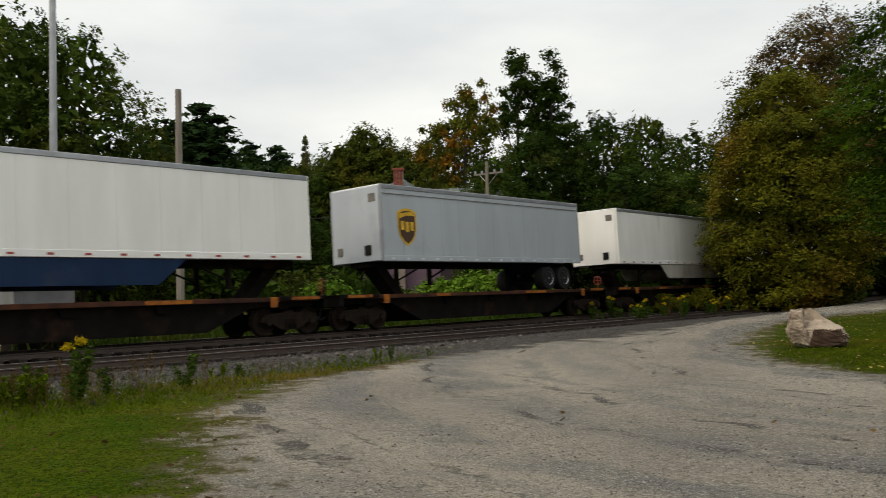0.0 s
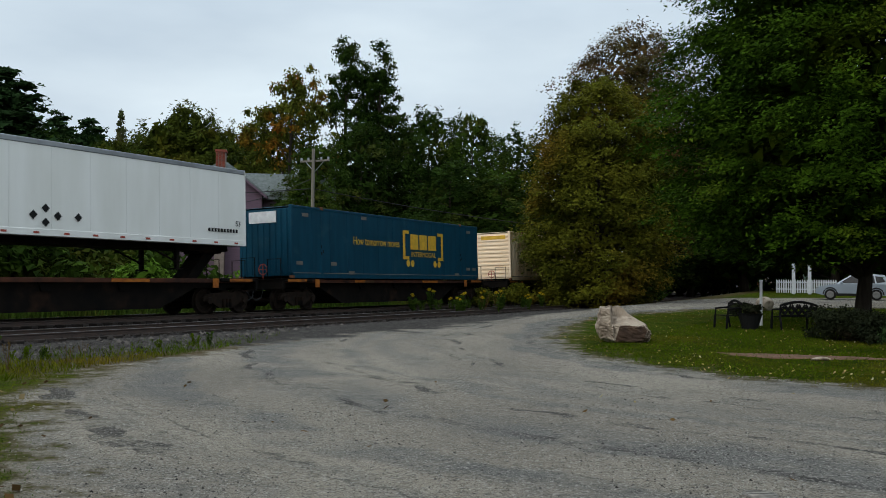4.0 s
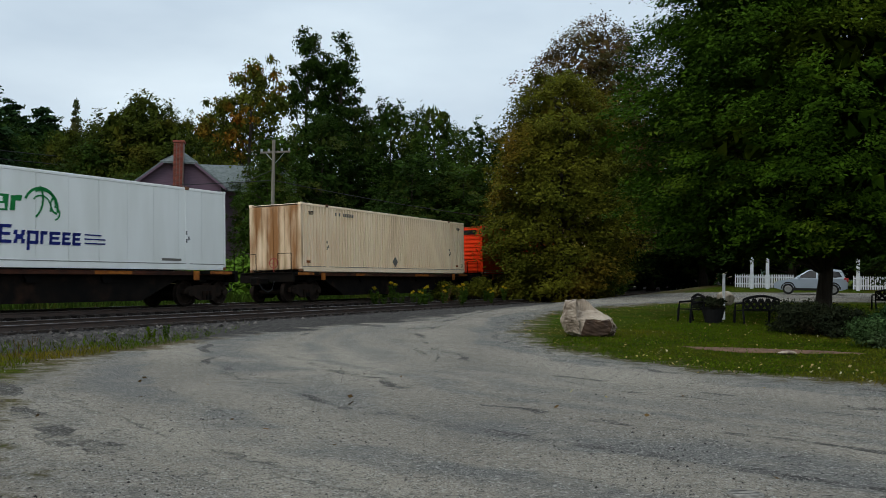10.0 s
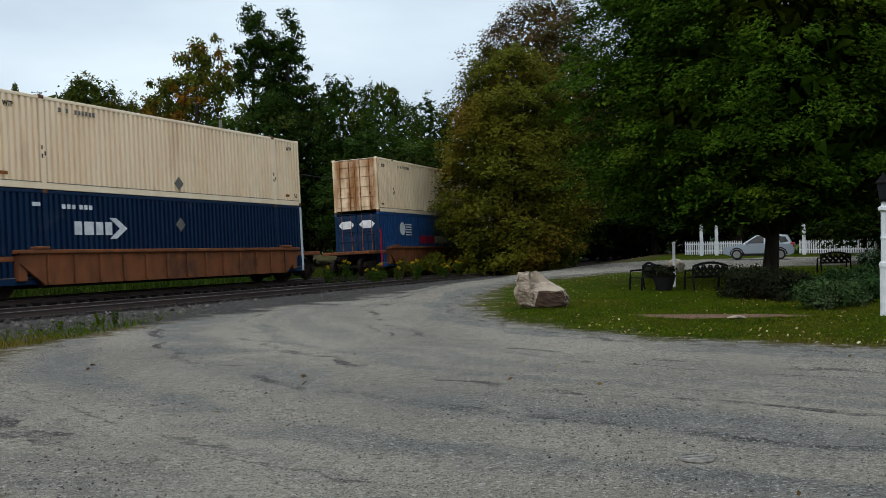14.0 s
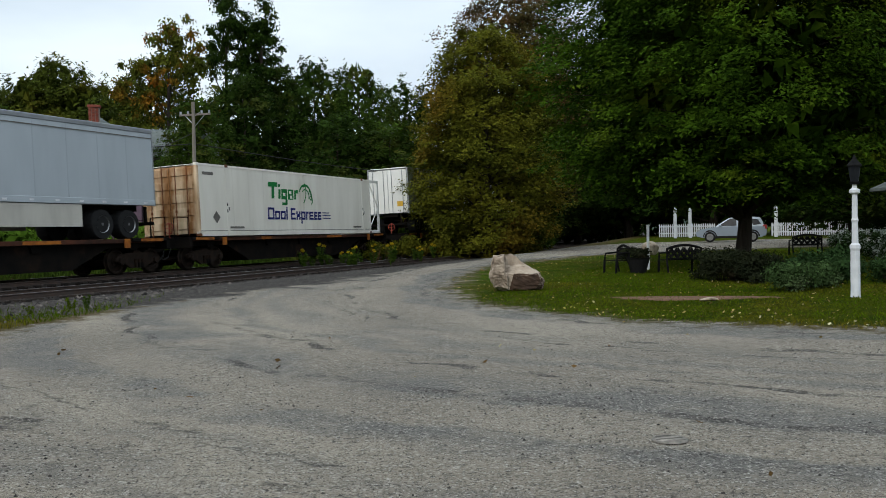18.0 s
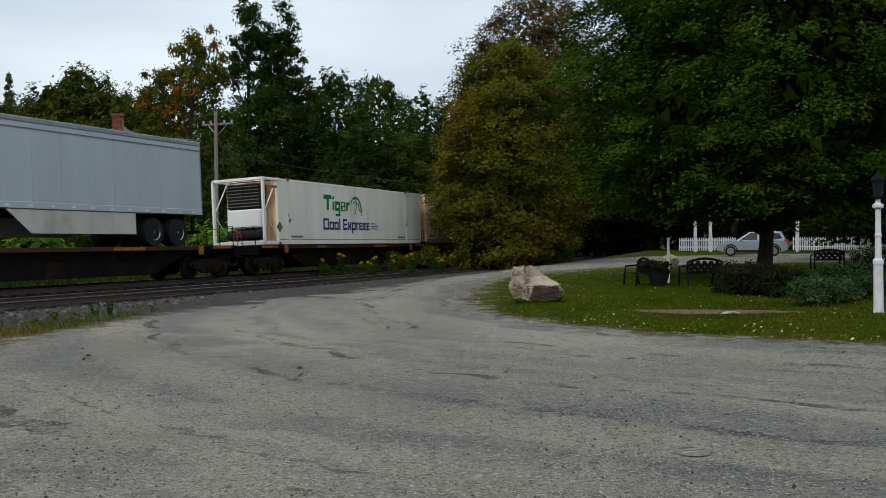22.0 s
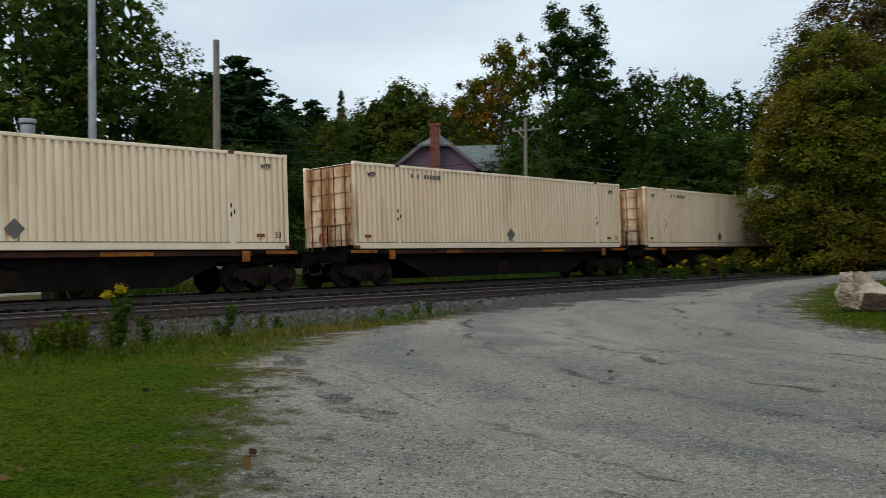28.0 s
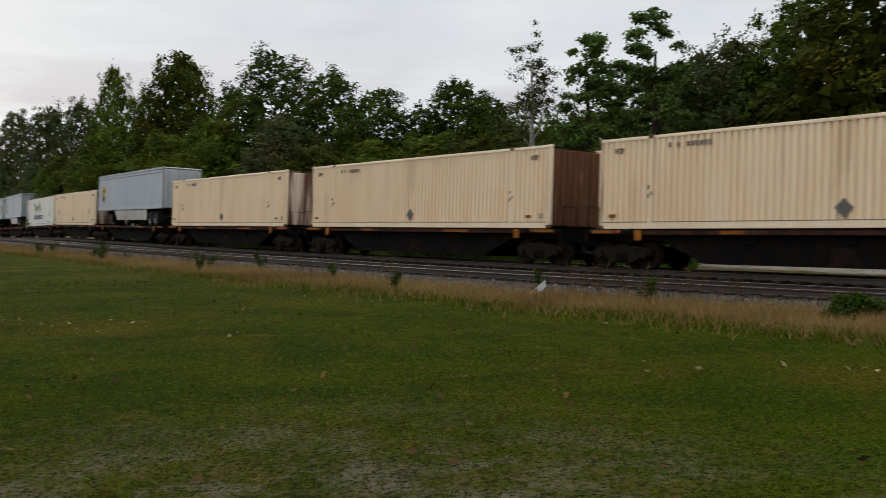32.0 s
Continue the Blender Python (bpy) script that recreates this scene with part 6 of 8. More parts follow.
def plant_shrub(meshes, label, x, y, turn=0.0, scale=1.0, group="shrubs"):
    t = thing("shrub", label, "shrub", group, pose(x, y, float(ground_z(x, y)) - 0.02, 0, 0, turn))
    t.scale = (scale, scale, scale)
    part("woody_stem", meshes[0], None, t)
    part("foliage", meshes[1], None, t)
    return t


EXTENT = {}


def measured(meshes):
    """Remember how high and wide a tree's crown is."""
    n = len(meshes[1].vertices)
    co = np.empty(3 * n, np.float32)
    meshes[1].vertices.foreach_get("co", co)
    co = co.reshape(-1, 3)
    EXTENT[meshes[1].name] = (float(np.percentile(co[:, 2], 99.7)), 2 * float(np.percentile(np.hypot(co[:, 0], co[:, 1]), 96)))
    return meshes


def tree_at(meshes, az, d, el, wide, label, turn=0.0, group="trees beyond the railway"):
    """A tree at a bearing and distance whose top stands el degrees over the eye and whose crown is wide metres across."""
    x, y = polar(az, d)
    z0 = float(ground_z(x, y))
    h, w = EXTENT[meshes[1].name]
    t = plant_tree(meshes, label, x, y, turn, 1.0, group)
    k = (1.6 + d * math.tan(radians(el)) - z0) / h
    t.scale = (wide / w, wide / w, k)
    return t


MAPLE = bough_tree(11, [(2.7, 3.0), (3.4, 5.2), (4.8, 6.2), (7.0, 6.6), (9.5, 6.2), (12.0, 5.3), (14.5, 4.1), (16.6, 2.5), (18.4, 0.4)], "maple", 300, 7, 120, 0.086, 0.56, 11000, 0.36, 0.22, ragged=0.055, droop=0.3, shelf=0.4, thick=0.22)
plant_tree(MAPLE, "tall green maple with a dense low crown on the grass island", *polar(-20.67, 34.9), 20, 1.0, "garden trees")
OLIVE = bough_tree(12, [(0.3, 2.6), (1.5, 3.5), (4.0, 3.9), (6.5, 4.0), (9.0, 3.5), (11.0, 2.8), (12.4, 1.8), (13.2, 0.5)], "olive", 190, 7, 62, 0.1, 0.5, 2600, 0.3, 0.22, ragged=0.09, shelf=0.2)
plant_tree(OLIVE, "yellowing olive-green tree beside the gravel drive", *polar(-5.6, 54), 0, 1.0, "garden trees")
RUSSET = bough_tree(13, [(4.0, 2.6), (7.0, 3.6), (10.0, 4.1), (13.0, 4.1), (15.2, 3.3), (16.8, 2.0), (17.7, 0.5)], "russet", 150, 7, 74, 0.1, 0.55, 1700, 0.3, 0.26, ragged=0.11)
plant_tree(RUSSET, "tall tree with thinning russet leaves", *polar(-7.5, 61), 40, 1.0, "garden trees")

T_MID = [far_tree(20 + i, 17 + i, 11, "mid", boughs=70) for i in range(3)]
T_DARK = [far_tree(30 + i, 19 + i, 11, "dark", boughs=70) for i in range(3)]
T_YEL = [far_tree(40 + i, 15 + i, 10, "yellow", boughs=70) for i in range(2)]
T_ORA = measured(broadleaf(45, 17, 10.5, "orange", 15000, 0.17, 0.25, clumps=80, clump_r=0.062, forks=2, fine=True))
T_OAK = [measured(broadleaf(46 + i, 25, 10.5, "dark", 15000, 0.17, 0.22, clumps=66, narrow=0.85, clump_r=0.06, taper=0.2, forks=2, fine=True)) for i in range(2)]
T_POP = [measured(broadleaf(50 + i, 14, 4.4, "pale", 9000, 0.13, 0.2, clumps=60, fine=True)) for i in range(2)]
T_BIRCH = measured(broadleaf(53, 15, 4.6, "haze", 6000, 0.09, 0.25, bark="birch_bark", clumps=30, forks=2, fine=True))
T_HAZE = [far_tree(55 + i, 16, 10, "haze", boughs=60) for i in range(2)]
T_PINE = [measured(conifer(60 + i, 20, 9, "needle", 18000, 0.26, 0.08, 0.55, 0.5)) for i in range(2)]
T_SPR = measured(conifer(63, 14, 8.2, "needle", 46000, 0.17, 0.0, 0.35, 0.45))
T_SPIRE = measured(conifer(64, 20, 7, "haze", 12000, 0.22, 0.05, 0.3, 0.75))
T_BARE = measured(broadleaf(58, 14, 9, "haze", 500, 0.12, 0.3, clumps=4))

MIDL, DARKL, YELL = "mid-green broadleaf tree in full leaf", "dark green broadleaf tree in full leaf", "yellow-green broadleaf tree turning colour"
PINEL, HAZEL, POPL = "dark ragged pine with layered boughs", "pale grey-green tree further off", "slender poplar with pale leaves"
OAKL = "tall dark oak with an open, uneven crown"


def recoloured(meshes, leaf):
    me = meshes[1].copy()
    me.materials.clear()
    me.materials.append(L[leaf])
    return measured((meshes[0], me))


# the same trees in lighter leaf colours that stand in for western skylight
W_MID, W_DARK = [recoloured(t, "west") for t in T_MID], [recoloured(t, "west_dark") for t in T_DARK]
for k, (az, d, el, wide, mesh, label) in enumerate((
    # right to left: beyond the garden
    (-11, 92, 9.0, 12, T_DARK[0], DARKL), (-14, 90, 11.0, 13, T_DARK[1], DARKL), (-19, 88, 12.0, 13, T_DARK[2], DARKL), (-24, 86, 12.0, 13, T_DARK[0], DARKL),
    (-29, 80, 13.0, 13, T_DARK[1], DARKL), (-34, 78, 13.0, 13, T_DARK[2], DARKL), (-26.5, 58, 12.0, 10, T_DARK[1], DARKL), (-31, 52, 13.0, 10, T_DARK[0], DARKL), (-17, 100, 13.0, 14, T_DARK[0], DARKL),
    (-8.5, 84, 9.0, 11, T_DARK[1], DARKL), (-3.0, 90, 9.0, 11, T_DARK[0], DARKL),
    # beyond the line, north
    (2.3, 82, 10.0, 9, T_MID[0], MIDL), (5.0, 86, 10.6, 8.5, T_DARK[1], DARKL), (-0.2, 92, 9.1, 9, T_DARK[2], DARKL), (6.9, 94, 9.4, 9, T_MID[1], MIDL), (3.6, 72, 7.4, 8, T_DARK[2], DARKL), (0.4, 74, 6.8, 8, T_MID[2], MIDL),
    (8.0, 92, 14.3, 7.0, T_OAK[0], OAKL), (10.2, 92, 14.4, 6.4, T_OAK[1], OAKL), (9.2, 84, 9.5, 8, T_DARK[0], DARKL),
    (13.5, 86, 12.3, 8.4, T_ORA, "thinning tree with orange leaves at its top"), (11.8, 78, 8.3, 7, T_MID[2], MIDL), (14.9, 92, 9.2, 7, T_YEL[1], YELL), (12.4, 66, 6.6, 5.5, T_MID[1], MIDL),
    (19.6, 100, 10.05, 10.5, T_YEL[0], YELL), (18.5, 97, 9.0, 9.5, T_YEL[1], YELL), (20.9, 98, 9.3, 9.5, T_YEL[0], YELL), (22.3, 120, 8.2, 9, T_MID[1], MIDL), (24.6, 118, 8.0, 9, T_DARK[1], DARKL), (27.6, 110, 8.5, 10, T_DARK[2], DARKL), (17.4, 104, 9.0, 7.5, T_YEL[1], YELL), (21.4, 106, 8.6, 7.5, T_YEL[1], YELL), (16.2, 112, 8.6, 8, T_MID[0], MIDL),
    (23.45, 140, 9.5, 3.9, T_SPIRE, "tall pale pointed spruce"), (25.2, 128, 8.9, 8.5, T_PINE[0], PINEL), (26.8, 126, 9.1, 9.0, T_PINE[1], PINEL), (24.0, 112, 7.9, 8, T_YEL[0], YELL), (26.2, 104, 7.4, 8, T_MID[1], MIDL), (28.2, 96, 8.4, 7, T_DARK[0], DARKL), (22.4, 96, 7.2, 8, T_MID[2], MIDL),
    (29.6, 94, 11.3, 10.5, T_PINE[0], PINEL), (31.4, 90, 10.2, 10.0, T_PINE[1], PINEL), (20.2, 84, 5.6, 8, T_MID[0], MIDL), (24.8, 76, 5.8, 8, T_DARK[1], DARKL), (29.0, 70, 6.4, 7, T_MID[2], MIDL), (33.0, 64, 10.4, 5.5, T_YEL[1], YELL),
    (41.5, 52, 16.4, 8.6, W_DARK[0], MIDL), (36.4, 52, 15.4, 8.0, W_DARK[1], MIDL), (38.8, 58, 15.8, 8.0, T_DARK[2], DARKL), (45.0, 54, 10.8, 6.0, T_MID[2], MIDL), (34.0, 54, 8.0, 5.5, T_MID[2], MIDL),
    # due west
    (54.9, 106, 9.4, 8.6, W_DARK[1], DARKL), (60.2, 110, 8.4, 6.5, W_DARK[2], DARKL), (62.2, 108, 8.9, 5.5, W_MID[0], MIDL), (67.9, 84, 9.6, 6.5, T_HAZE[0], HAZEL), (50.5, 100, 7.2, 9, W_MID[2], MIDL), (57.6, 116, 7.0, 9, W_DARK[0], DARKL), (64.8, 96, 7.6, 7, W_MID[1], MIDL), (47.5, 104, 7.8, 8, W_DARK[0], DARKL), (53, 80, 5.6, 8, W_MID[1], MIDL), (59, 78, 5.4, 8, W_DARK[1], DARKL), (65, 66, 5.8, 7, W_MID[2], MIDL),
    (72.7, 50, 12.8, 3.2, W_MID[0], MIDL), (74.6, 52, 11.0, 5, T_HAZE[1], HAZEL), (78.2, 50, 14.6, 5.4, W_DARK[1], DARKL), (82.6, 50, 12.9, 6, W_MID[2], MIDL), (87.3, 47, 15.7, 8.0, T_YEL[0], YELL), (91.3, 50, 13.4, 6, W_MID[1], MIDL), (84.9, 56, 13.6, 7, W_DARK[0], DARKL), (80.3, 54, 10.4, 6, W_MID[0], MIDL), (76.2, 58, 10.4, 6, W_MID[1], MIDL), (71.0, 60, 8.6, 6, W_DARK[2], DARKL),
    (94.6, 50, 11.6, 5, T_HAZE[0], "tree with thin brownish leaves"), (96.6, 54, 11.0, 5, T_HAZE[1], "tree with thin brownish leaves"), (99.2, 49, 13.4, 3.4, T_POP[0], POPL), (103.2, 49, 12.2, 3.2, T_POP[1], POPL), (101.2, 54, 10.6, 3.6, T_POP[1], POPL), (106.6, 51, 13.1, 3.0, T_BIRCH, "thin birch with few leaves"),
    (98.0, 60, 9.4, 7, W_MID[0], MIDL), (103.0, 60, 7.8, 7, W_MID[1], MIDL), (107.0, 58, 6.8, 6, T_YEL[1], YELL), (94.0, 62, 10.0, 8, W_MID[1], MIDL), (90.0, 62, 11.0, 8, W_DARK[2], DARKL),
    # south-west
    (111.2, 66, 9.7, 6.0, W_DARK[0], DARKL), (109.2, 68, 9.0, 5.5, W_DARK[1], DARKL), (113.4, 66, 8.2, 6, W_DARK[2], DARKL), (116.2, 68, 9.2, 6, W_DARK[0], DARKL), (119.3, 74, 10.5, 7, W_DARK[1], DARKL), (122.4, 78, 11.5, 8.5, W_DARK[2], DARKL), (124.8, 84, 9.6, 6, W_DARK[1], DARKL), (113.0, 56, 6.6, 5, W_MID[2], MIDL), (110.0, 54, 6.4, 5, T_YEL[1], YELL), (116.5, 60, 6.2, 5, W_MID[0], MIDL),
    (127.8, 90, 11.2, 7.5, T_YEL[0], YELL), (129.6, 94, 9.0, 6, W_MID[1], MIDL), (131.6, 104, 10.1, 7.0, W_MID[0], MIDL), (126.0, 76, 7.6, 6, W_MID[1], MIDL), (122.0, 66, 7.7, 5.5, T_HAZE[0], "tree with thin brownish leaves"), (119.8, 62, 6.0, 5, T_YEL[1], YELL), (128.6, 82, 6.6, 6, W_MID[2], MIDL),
    (133.4, 112, 8.4, 7, T_HAZE[1], HAZEL), (135.1, 124, 8.0, 8, T_HAZE[0], HAZEL), (136.9, 146, 7.6, 8.5, T_HAZE[1], HAZEL), (132.4, 96, 6.6, 7, W_MID[2], MIDL), (138.4, 186, 5.0, 10, T_HAZE[1], HAZEL), (134.6, 112, 5.2, 7, W_MID[1], MIDL), (137.4, 150, 4.4, 9, W_MID[0], MIDL),
    (149.5, 84, 5.6, 9, T_DARK[0], DARKL), (153.5, 90, 7.2, 10, T_DARK[1], DARKL), (158, 84, 8.0, 10, T_MID[0], MIDL), (147.2, 112, 6.3, 8, T_BARE, "thin half-bare tree with grey twigs"), (148.6, 66, 3.4, 5, T_MID[1], MIDL), (152.0, 64, 3.6, 6, T_MID[2], MIDL), (156.0, 62, 4.0, 6, T_MID[0], MIDL), (147.4, 72, 2.9, 4, T_DARK[2], DARKL),
)):
    tree_at(mesh, az, d, el, wide * (1.32 if 46 < az < 130 else 1.0 if az > 130 else 1.1), label, 67 * k)
tree_at(T_SPR, 143.7, 70, 7.9, 7.6, "full, dark green spruce standing on the lawn", 0, "lawn trees")
NEARL = bough_tree(70, [(3.6, 2.5), (5.0, 5.4), (6.6, 6.2), (8.0, 5.2), (9.4, 4.6), (11.5, 4.8), (13.5, 3.6), (15.5, 1.2)], "mid", 130, 6, 70, 0.085, 0.36, 1500, 0.3, 0.24, ragged=0.13, droop=0.35, shelf=0.7, thick=0.45)
plant_tree(NEARL, "broadleaf tree at the edge of the lawn", *polar(160.3, 27), 0, 1.0, "lawn trees")


# a wood that goes on behind, and hills
def wood(name, label, spots, leaf, count, size, h=10.0, w=9.0, seed=80):
    rng = np.random.default_rng(seed)
    cen, radi = [], []
    for x, y in spots:
        z0 = float(ground_z(x, y))
        for _ in range(9):
            cen.append((x + rng.normal() * w * 0.3, y + rng.normal() * w * 0.3, z0 + h * rng.uniform(0.1, 0.95)))
            r = w * 0.2 * rng.uniform(0.7, 1.4)
            radi.append((r, r, r))
    return tagged(new(name, quads_mesh(name, small_leaves(leaf_cloud(rng, cen, radi, count, size)), L[leaf], 3)), label, "woodland", kind="stuff")


rw = random.Random(5)
wood("distant_wood", "dark woodland behind the trees along the railway", [polar(az + rw.uniform(-1, 1), rw.uniform(96, 128)) for az in np.arange(-40, 36, 1.6)], "dark", 34000, 0.48, 12)
wood("distant_wood", "dark woodland behind the trees along the railway", [polar(az + rw.uniform(-1, 1), 66 + 0.9 * max(az - 110, 0) + rw.uniform(0, 12)) for az in np.arange(68, 131, 1.6)], "west_dark", 40000, 0.36, 9.0, 8, 81)
wood("undergrowth", "shady undergrowth below the trees by the railway", [polar(az + rw.uniform(-1, 1), rw.uniform(62, 70)) for az in np.arange(20, 46, 1.4)], "mid", 9000, 0.35, 2.2, 5, 82)
wood("undergrowth", "shady undergrowth below the trees by the railway", [polar(az + rw.uniform(-1, 1), rw.uniform(44, 50)) for az in np.arange(72, 112, 1.6)], "mid", 11000, 0.32, 2.8, 5, 83)
wood("distant_wood", "dark woodland beyond the garden fence", [polar(az + rw.uniform(-1, 1), rw.uniform(88, 100)) for az in np.arange(-42, -6, 1.2)], "dark", 16000, 0.5, 8, 8, 84)
wood("distant_wood", "dark woodland beyond the lawn", [polar(az + rw.uniform(-1, 1), rw.uniform(84, 110)) for az in np.arange(148, 200, 1.7)], "mid", 12000, 0.5, 6, 8, 85)


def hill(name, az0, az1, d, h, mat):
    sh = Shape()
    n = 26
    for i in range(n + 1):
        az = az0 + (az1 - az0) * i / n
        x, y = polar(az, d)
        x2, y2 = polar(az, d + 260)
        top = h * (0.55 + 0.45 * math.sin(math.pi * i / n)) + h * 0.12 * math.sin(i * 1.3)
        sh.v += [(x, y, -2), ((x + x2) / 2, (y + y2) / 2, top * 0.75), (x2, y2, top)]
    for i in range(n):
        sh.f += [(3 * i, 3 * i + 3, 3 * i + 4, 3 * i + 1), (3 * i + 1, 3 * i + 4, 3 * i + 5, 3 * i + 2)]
    tagged(part(name, sh, mat), "far wooded hill", "hill", kind="structure")


# distance haze on this first hill is put into its blue-grey colour
hill("backdrop", 120, 175, 900, 38, material("haze_tinted_wooded_hill", (0.10, 0.13, 0.15), 1.0, second=(0.07, 0.1, 0.11), scale=0.02, bump=0.0))
hill("backdrop", -60, 70, 420, 30, material("dark_wooded_hill", (0.03, 0.05, 0.03), 1.0, second=(0.02, 0.035, 0.02), scale=0.05, bump=0.0))

# ---- shrubs and flowers ----
S_BRIGHT = shrub(90, 3.4, 2.2, "shrub", 2600, 0.13)
S_GREEN = shrub(91, 2.6, 1.3, "mid", 2400, 0.085)
# S_DARK2 takes the dark needle leaf to put the maple's shade into its colour
S_DARK2 = shrub(93, 2.4, 1.1, "needle", 3400, 0.055)
S_OLIVE = shrub(94, 3.6, 2.6, "olive", 2800, 0.12)
S_RUST = shrub(95, 2.8, 2.0, "russet", 1800, 0.1)
S_BED = shrub(98, 2.6, 1.25, "bed", 7000, 0.045, 26)
S_SAGE = shrub(99, 1.9, 1.15, "sage", 4200, 0.045, 22)
for az, d, sc, turn in ((-19.4, 27.0, 0.74, 10), (-21.3, 26.6, 0.7, 130)):
    plant_shrub(S_BED, "dark leafy shrub in the bed under the maple", *polar(az, d), turn, sc, "garden bed shrubs")
for az, d, sc in ((-23.4, 23.6, 0.68), (-24.6, 24.6, 0.62)):
    plant_shrub(S_SAGE, "grey-green perennial clump at the bed's edge", *polar(az, d), 60 * d, sc, "garden bed shrubs")
S_PALE = shrub(89, 2.2, 1.5, "sage", 2600, 0.06, 18)
S_BLOOM = shrub(89, 2.35, 1.62, "bloom", 700, 0.075, 18)
for az, d, sc in ((-26.5, 43, 0.8), (-28.2, 40, 0.85), (-30.4, 27, 0.75)):
    t = plant_shrub(S_PALE, "shrub with whitish flower heads beside the gazebo", *polar(az, d), 50 * d, sc, "garden bed shrubs")
    part("flowers", S_BLOOM[1], None, t, "whitish flower heads")
for x, y, sc in ((10.6, 23.4, 0.75), (12.0, 25.0, 0.8), (12.6, 23.0, 0.7)):
    plant_shrub(S_DARK2, "low perennial clump in the garden bed, darkened for the maple's shade", x, y, 60 * x, sc, "garden bed shrubs")
for az, d, me, sc, label in ((1.6, 50, S_OLIVE, 0.45, "tall yellowing weeds beside the drive"), (-0.8, 52, S_OLIVE, 0.55, "tall yellowing weeds beside the drive"), (-3.4, 55, S_OLIVE, 0.7, "tall yellowing weeds beside the drive"), (-6.5, 58, S_GREEN, 1.7, "dense green hedge shrub beside the drive"), (-8.5, 60, S_GREEN, 1.6, "dense green hedge shrub beside the drive"), (0.2, 55, S_RUST, 0.6, "russet bramble bush beside the drive"), (2.6, 54, S_RUST, 0.45, "russet bramble bush beside the drive"),
                              (-5, 62, S_OLIVE, 1.3, "tall yellowing weeds beside the drive"), (-2, 60, S_OLIVE, 0.8, "tall yellowing weeds beside the drive")):
    plant_shrub(me, label, *polar(az, d), 77 * d, sc, "wild shrubs")
for az, d, sc in ((13.2, 50, 1.1), (11.6, 52, 1.2), (15.4, 50, 1.0), (22.0, 44, 1.0), (9.6, 56, 1.2), (50.0, 36, 0.7)):
    plant_shrub(S_BRIGHT, "bright yellow-green shrub beyond the railway", *polar(az, d), 31 * d, sc, "wild shrubs")
plant_shrub(S_GREEN, "low green bush in the dry grass", -16.4, 0.4, 0, 0.42, "wild shrubs")


def blades(name, label, pts, leaf, h, w, spread, seed, cat="grass"):
    """Upright blades at given places: thin pointed triangles."""
    rng = np.random.default_rng(seed)
    p = np.asarray(pts, float)
    n = len(p)
    hh = h * (0.55 + 0.75 * rng.random(n))
    a = rng.random(n) * 6.283
    side = np.stack([np.cos(a), np.sin(a), 0 * a], -1) * (w * (0.6 + 0.8 * rng.random(n)))[:, None]
    tip = np.stack([rng.normal(size=n) * spread, rng.normal(size=n) * spread, hh], -1)
    v = np.stack([p + side, p - side, p + tip], 1)
    return tagged(new(name, quads_mesh(name, v, L[leaf], 3)), label, cat, kind="stuff")


def scatter(n, x0, x1, y0, y1, keep, seed):
    rng = np.random.default_rng(seed)
    x, y = rng.uniform(x0, x1, n), rng.uniform(y0, y1, n)
    k = keep(x, y, rng)
    return np.stack([x[k], y[k], ground_z(x[k], y[k])], -1)


def road_depth(x, y, where):
    """How far inside the drive, worked out only where it matters."""
    d = np.full(len(x), 9.0)
    d[where] = inside(ROAD, x[where], y[where])
    return d


def on_lawn(x, y, rng):
    u, q = uq(x, y)
    d = np.hypot(x, y)
    k = (q < 13.6) & (rng.random(len(x)) > 0.75 * np.clip(1.2 - np.hypot((x + 2.2) / 4.6, (y + 2.6) / 3.4), 0, 1)) & (rng.random(len(x)) < np.clip(7 / d, 0.05, 1) ** 1.3)
    return k & (road_depth(x, y, k) < -0.2 + 0.22 * rng.normal(size=len(x)))


blades("lawn_grass", "short mown lawn grass with yellow patches", scatter(1100000, -26, 3, -22, 16, on_lawn, 1), "grass", 0.026, 0.0042, 0.032, 1)
blades("lawn_grass", "short mown grass on the garden island", scatter(120000, 0, 22, 12, 46, lambda x, y, r: (inside(ROAD, x, y) < -0.15 + 0.15 * r.normal(size=len(x))) & (uq(x, y)[1] < 8), 2), "grass", 0.05, 0.009, 0.035, 2)


def verge(x, y, rng):
    u, q = uq(x, y)
    k = (u < 12) & (q > 12.7 + 0.5 * rng.normal(size=len(x))) & (q < 15.4 + 0.9 * rng.normal(size=len(x)))
    return k & (road_depth(x, y, k) < -0.2)


def along(n, u0, u1, q0, spread, seed):
    """Places along the line, thicker where it is near."""
    r = np.random.default_rng(seed)
    u = u0 + (u1 - u0) * r.random(n) ** 1.7
    q = np.interp(u, GRID_U, CURVE_Q) - 24.05 + q0 + spread * r.normal(size=n)
    k = 0.5 + 0.5 * np.sin(u * 1.7) * np.sin(u * 0.61 + 1) + 0.3 * r.normal(size=n) > 0.1
    x, y = (u * UX + q * NX)[k], (u * UY + q * NY)[k]
    return np.stack([x, y, ground_z(x, y)], -1)


blades("verge_grass", "dry tan grass along the railway", along(80000, 4, 75, 14.3, 0.8, 3), "straw", 0.27, 0.0065, 0.12, 3)
blades("verge_grass", "dry green grass at the lawn's edge", along(40000, 2, 75, 13.4, 0.4, 31), "grass", 0.13, 0.012, 0.08, 31)


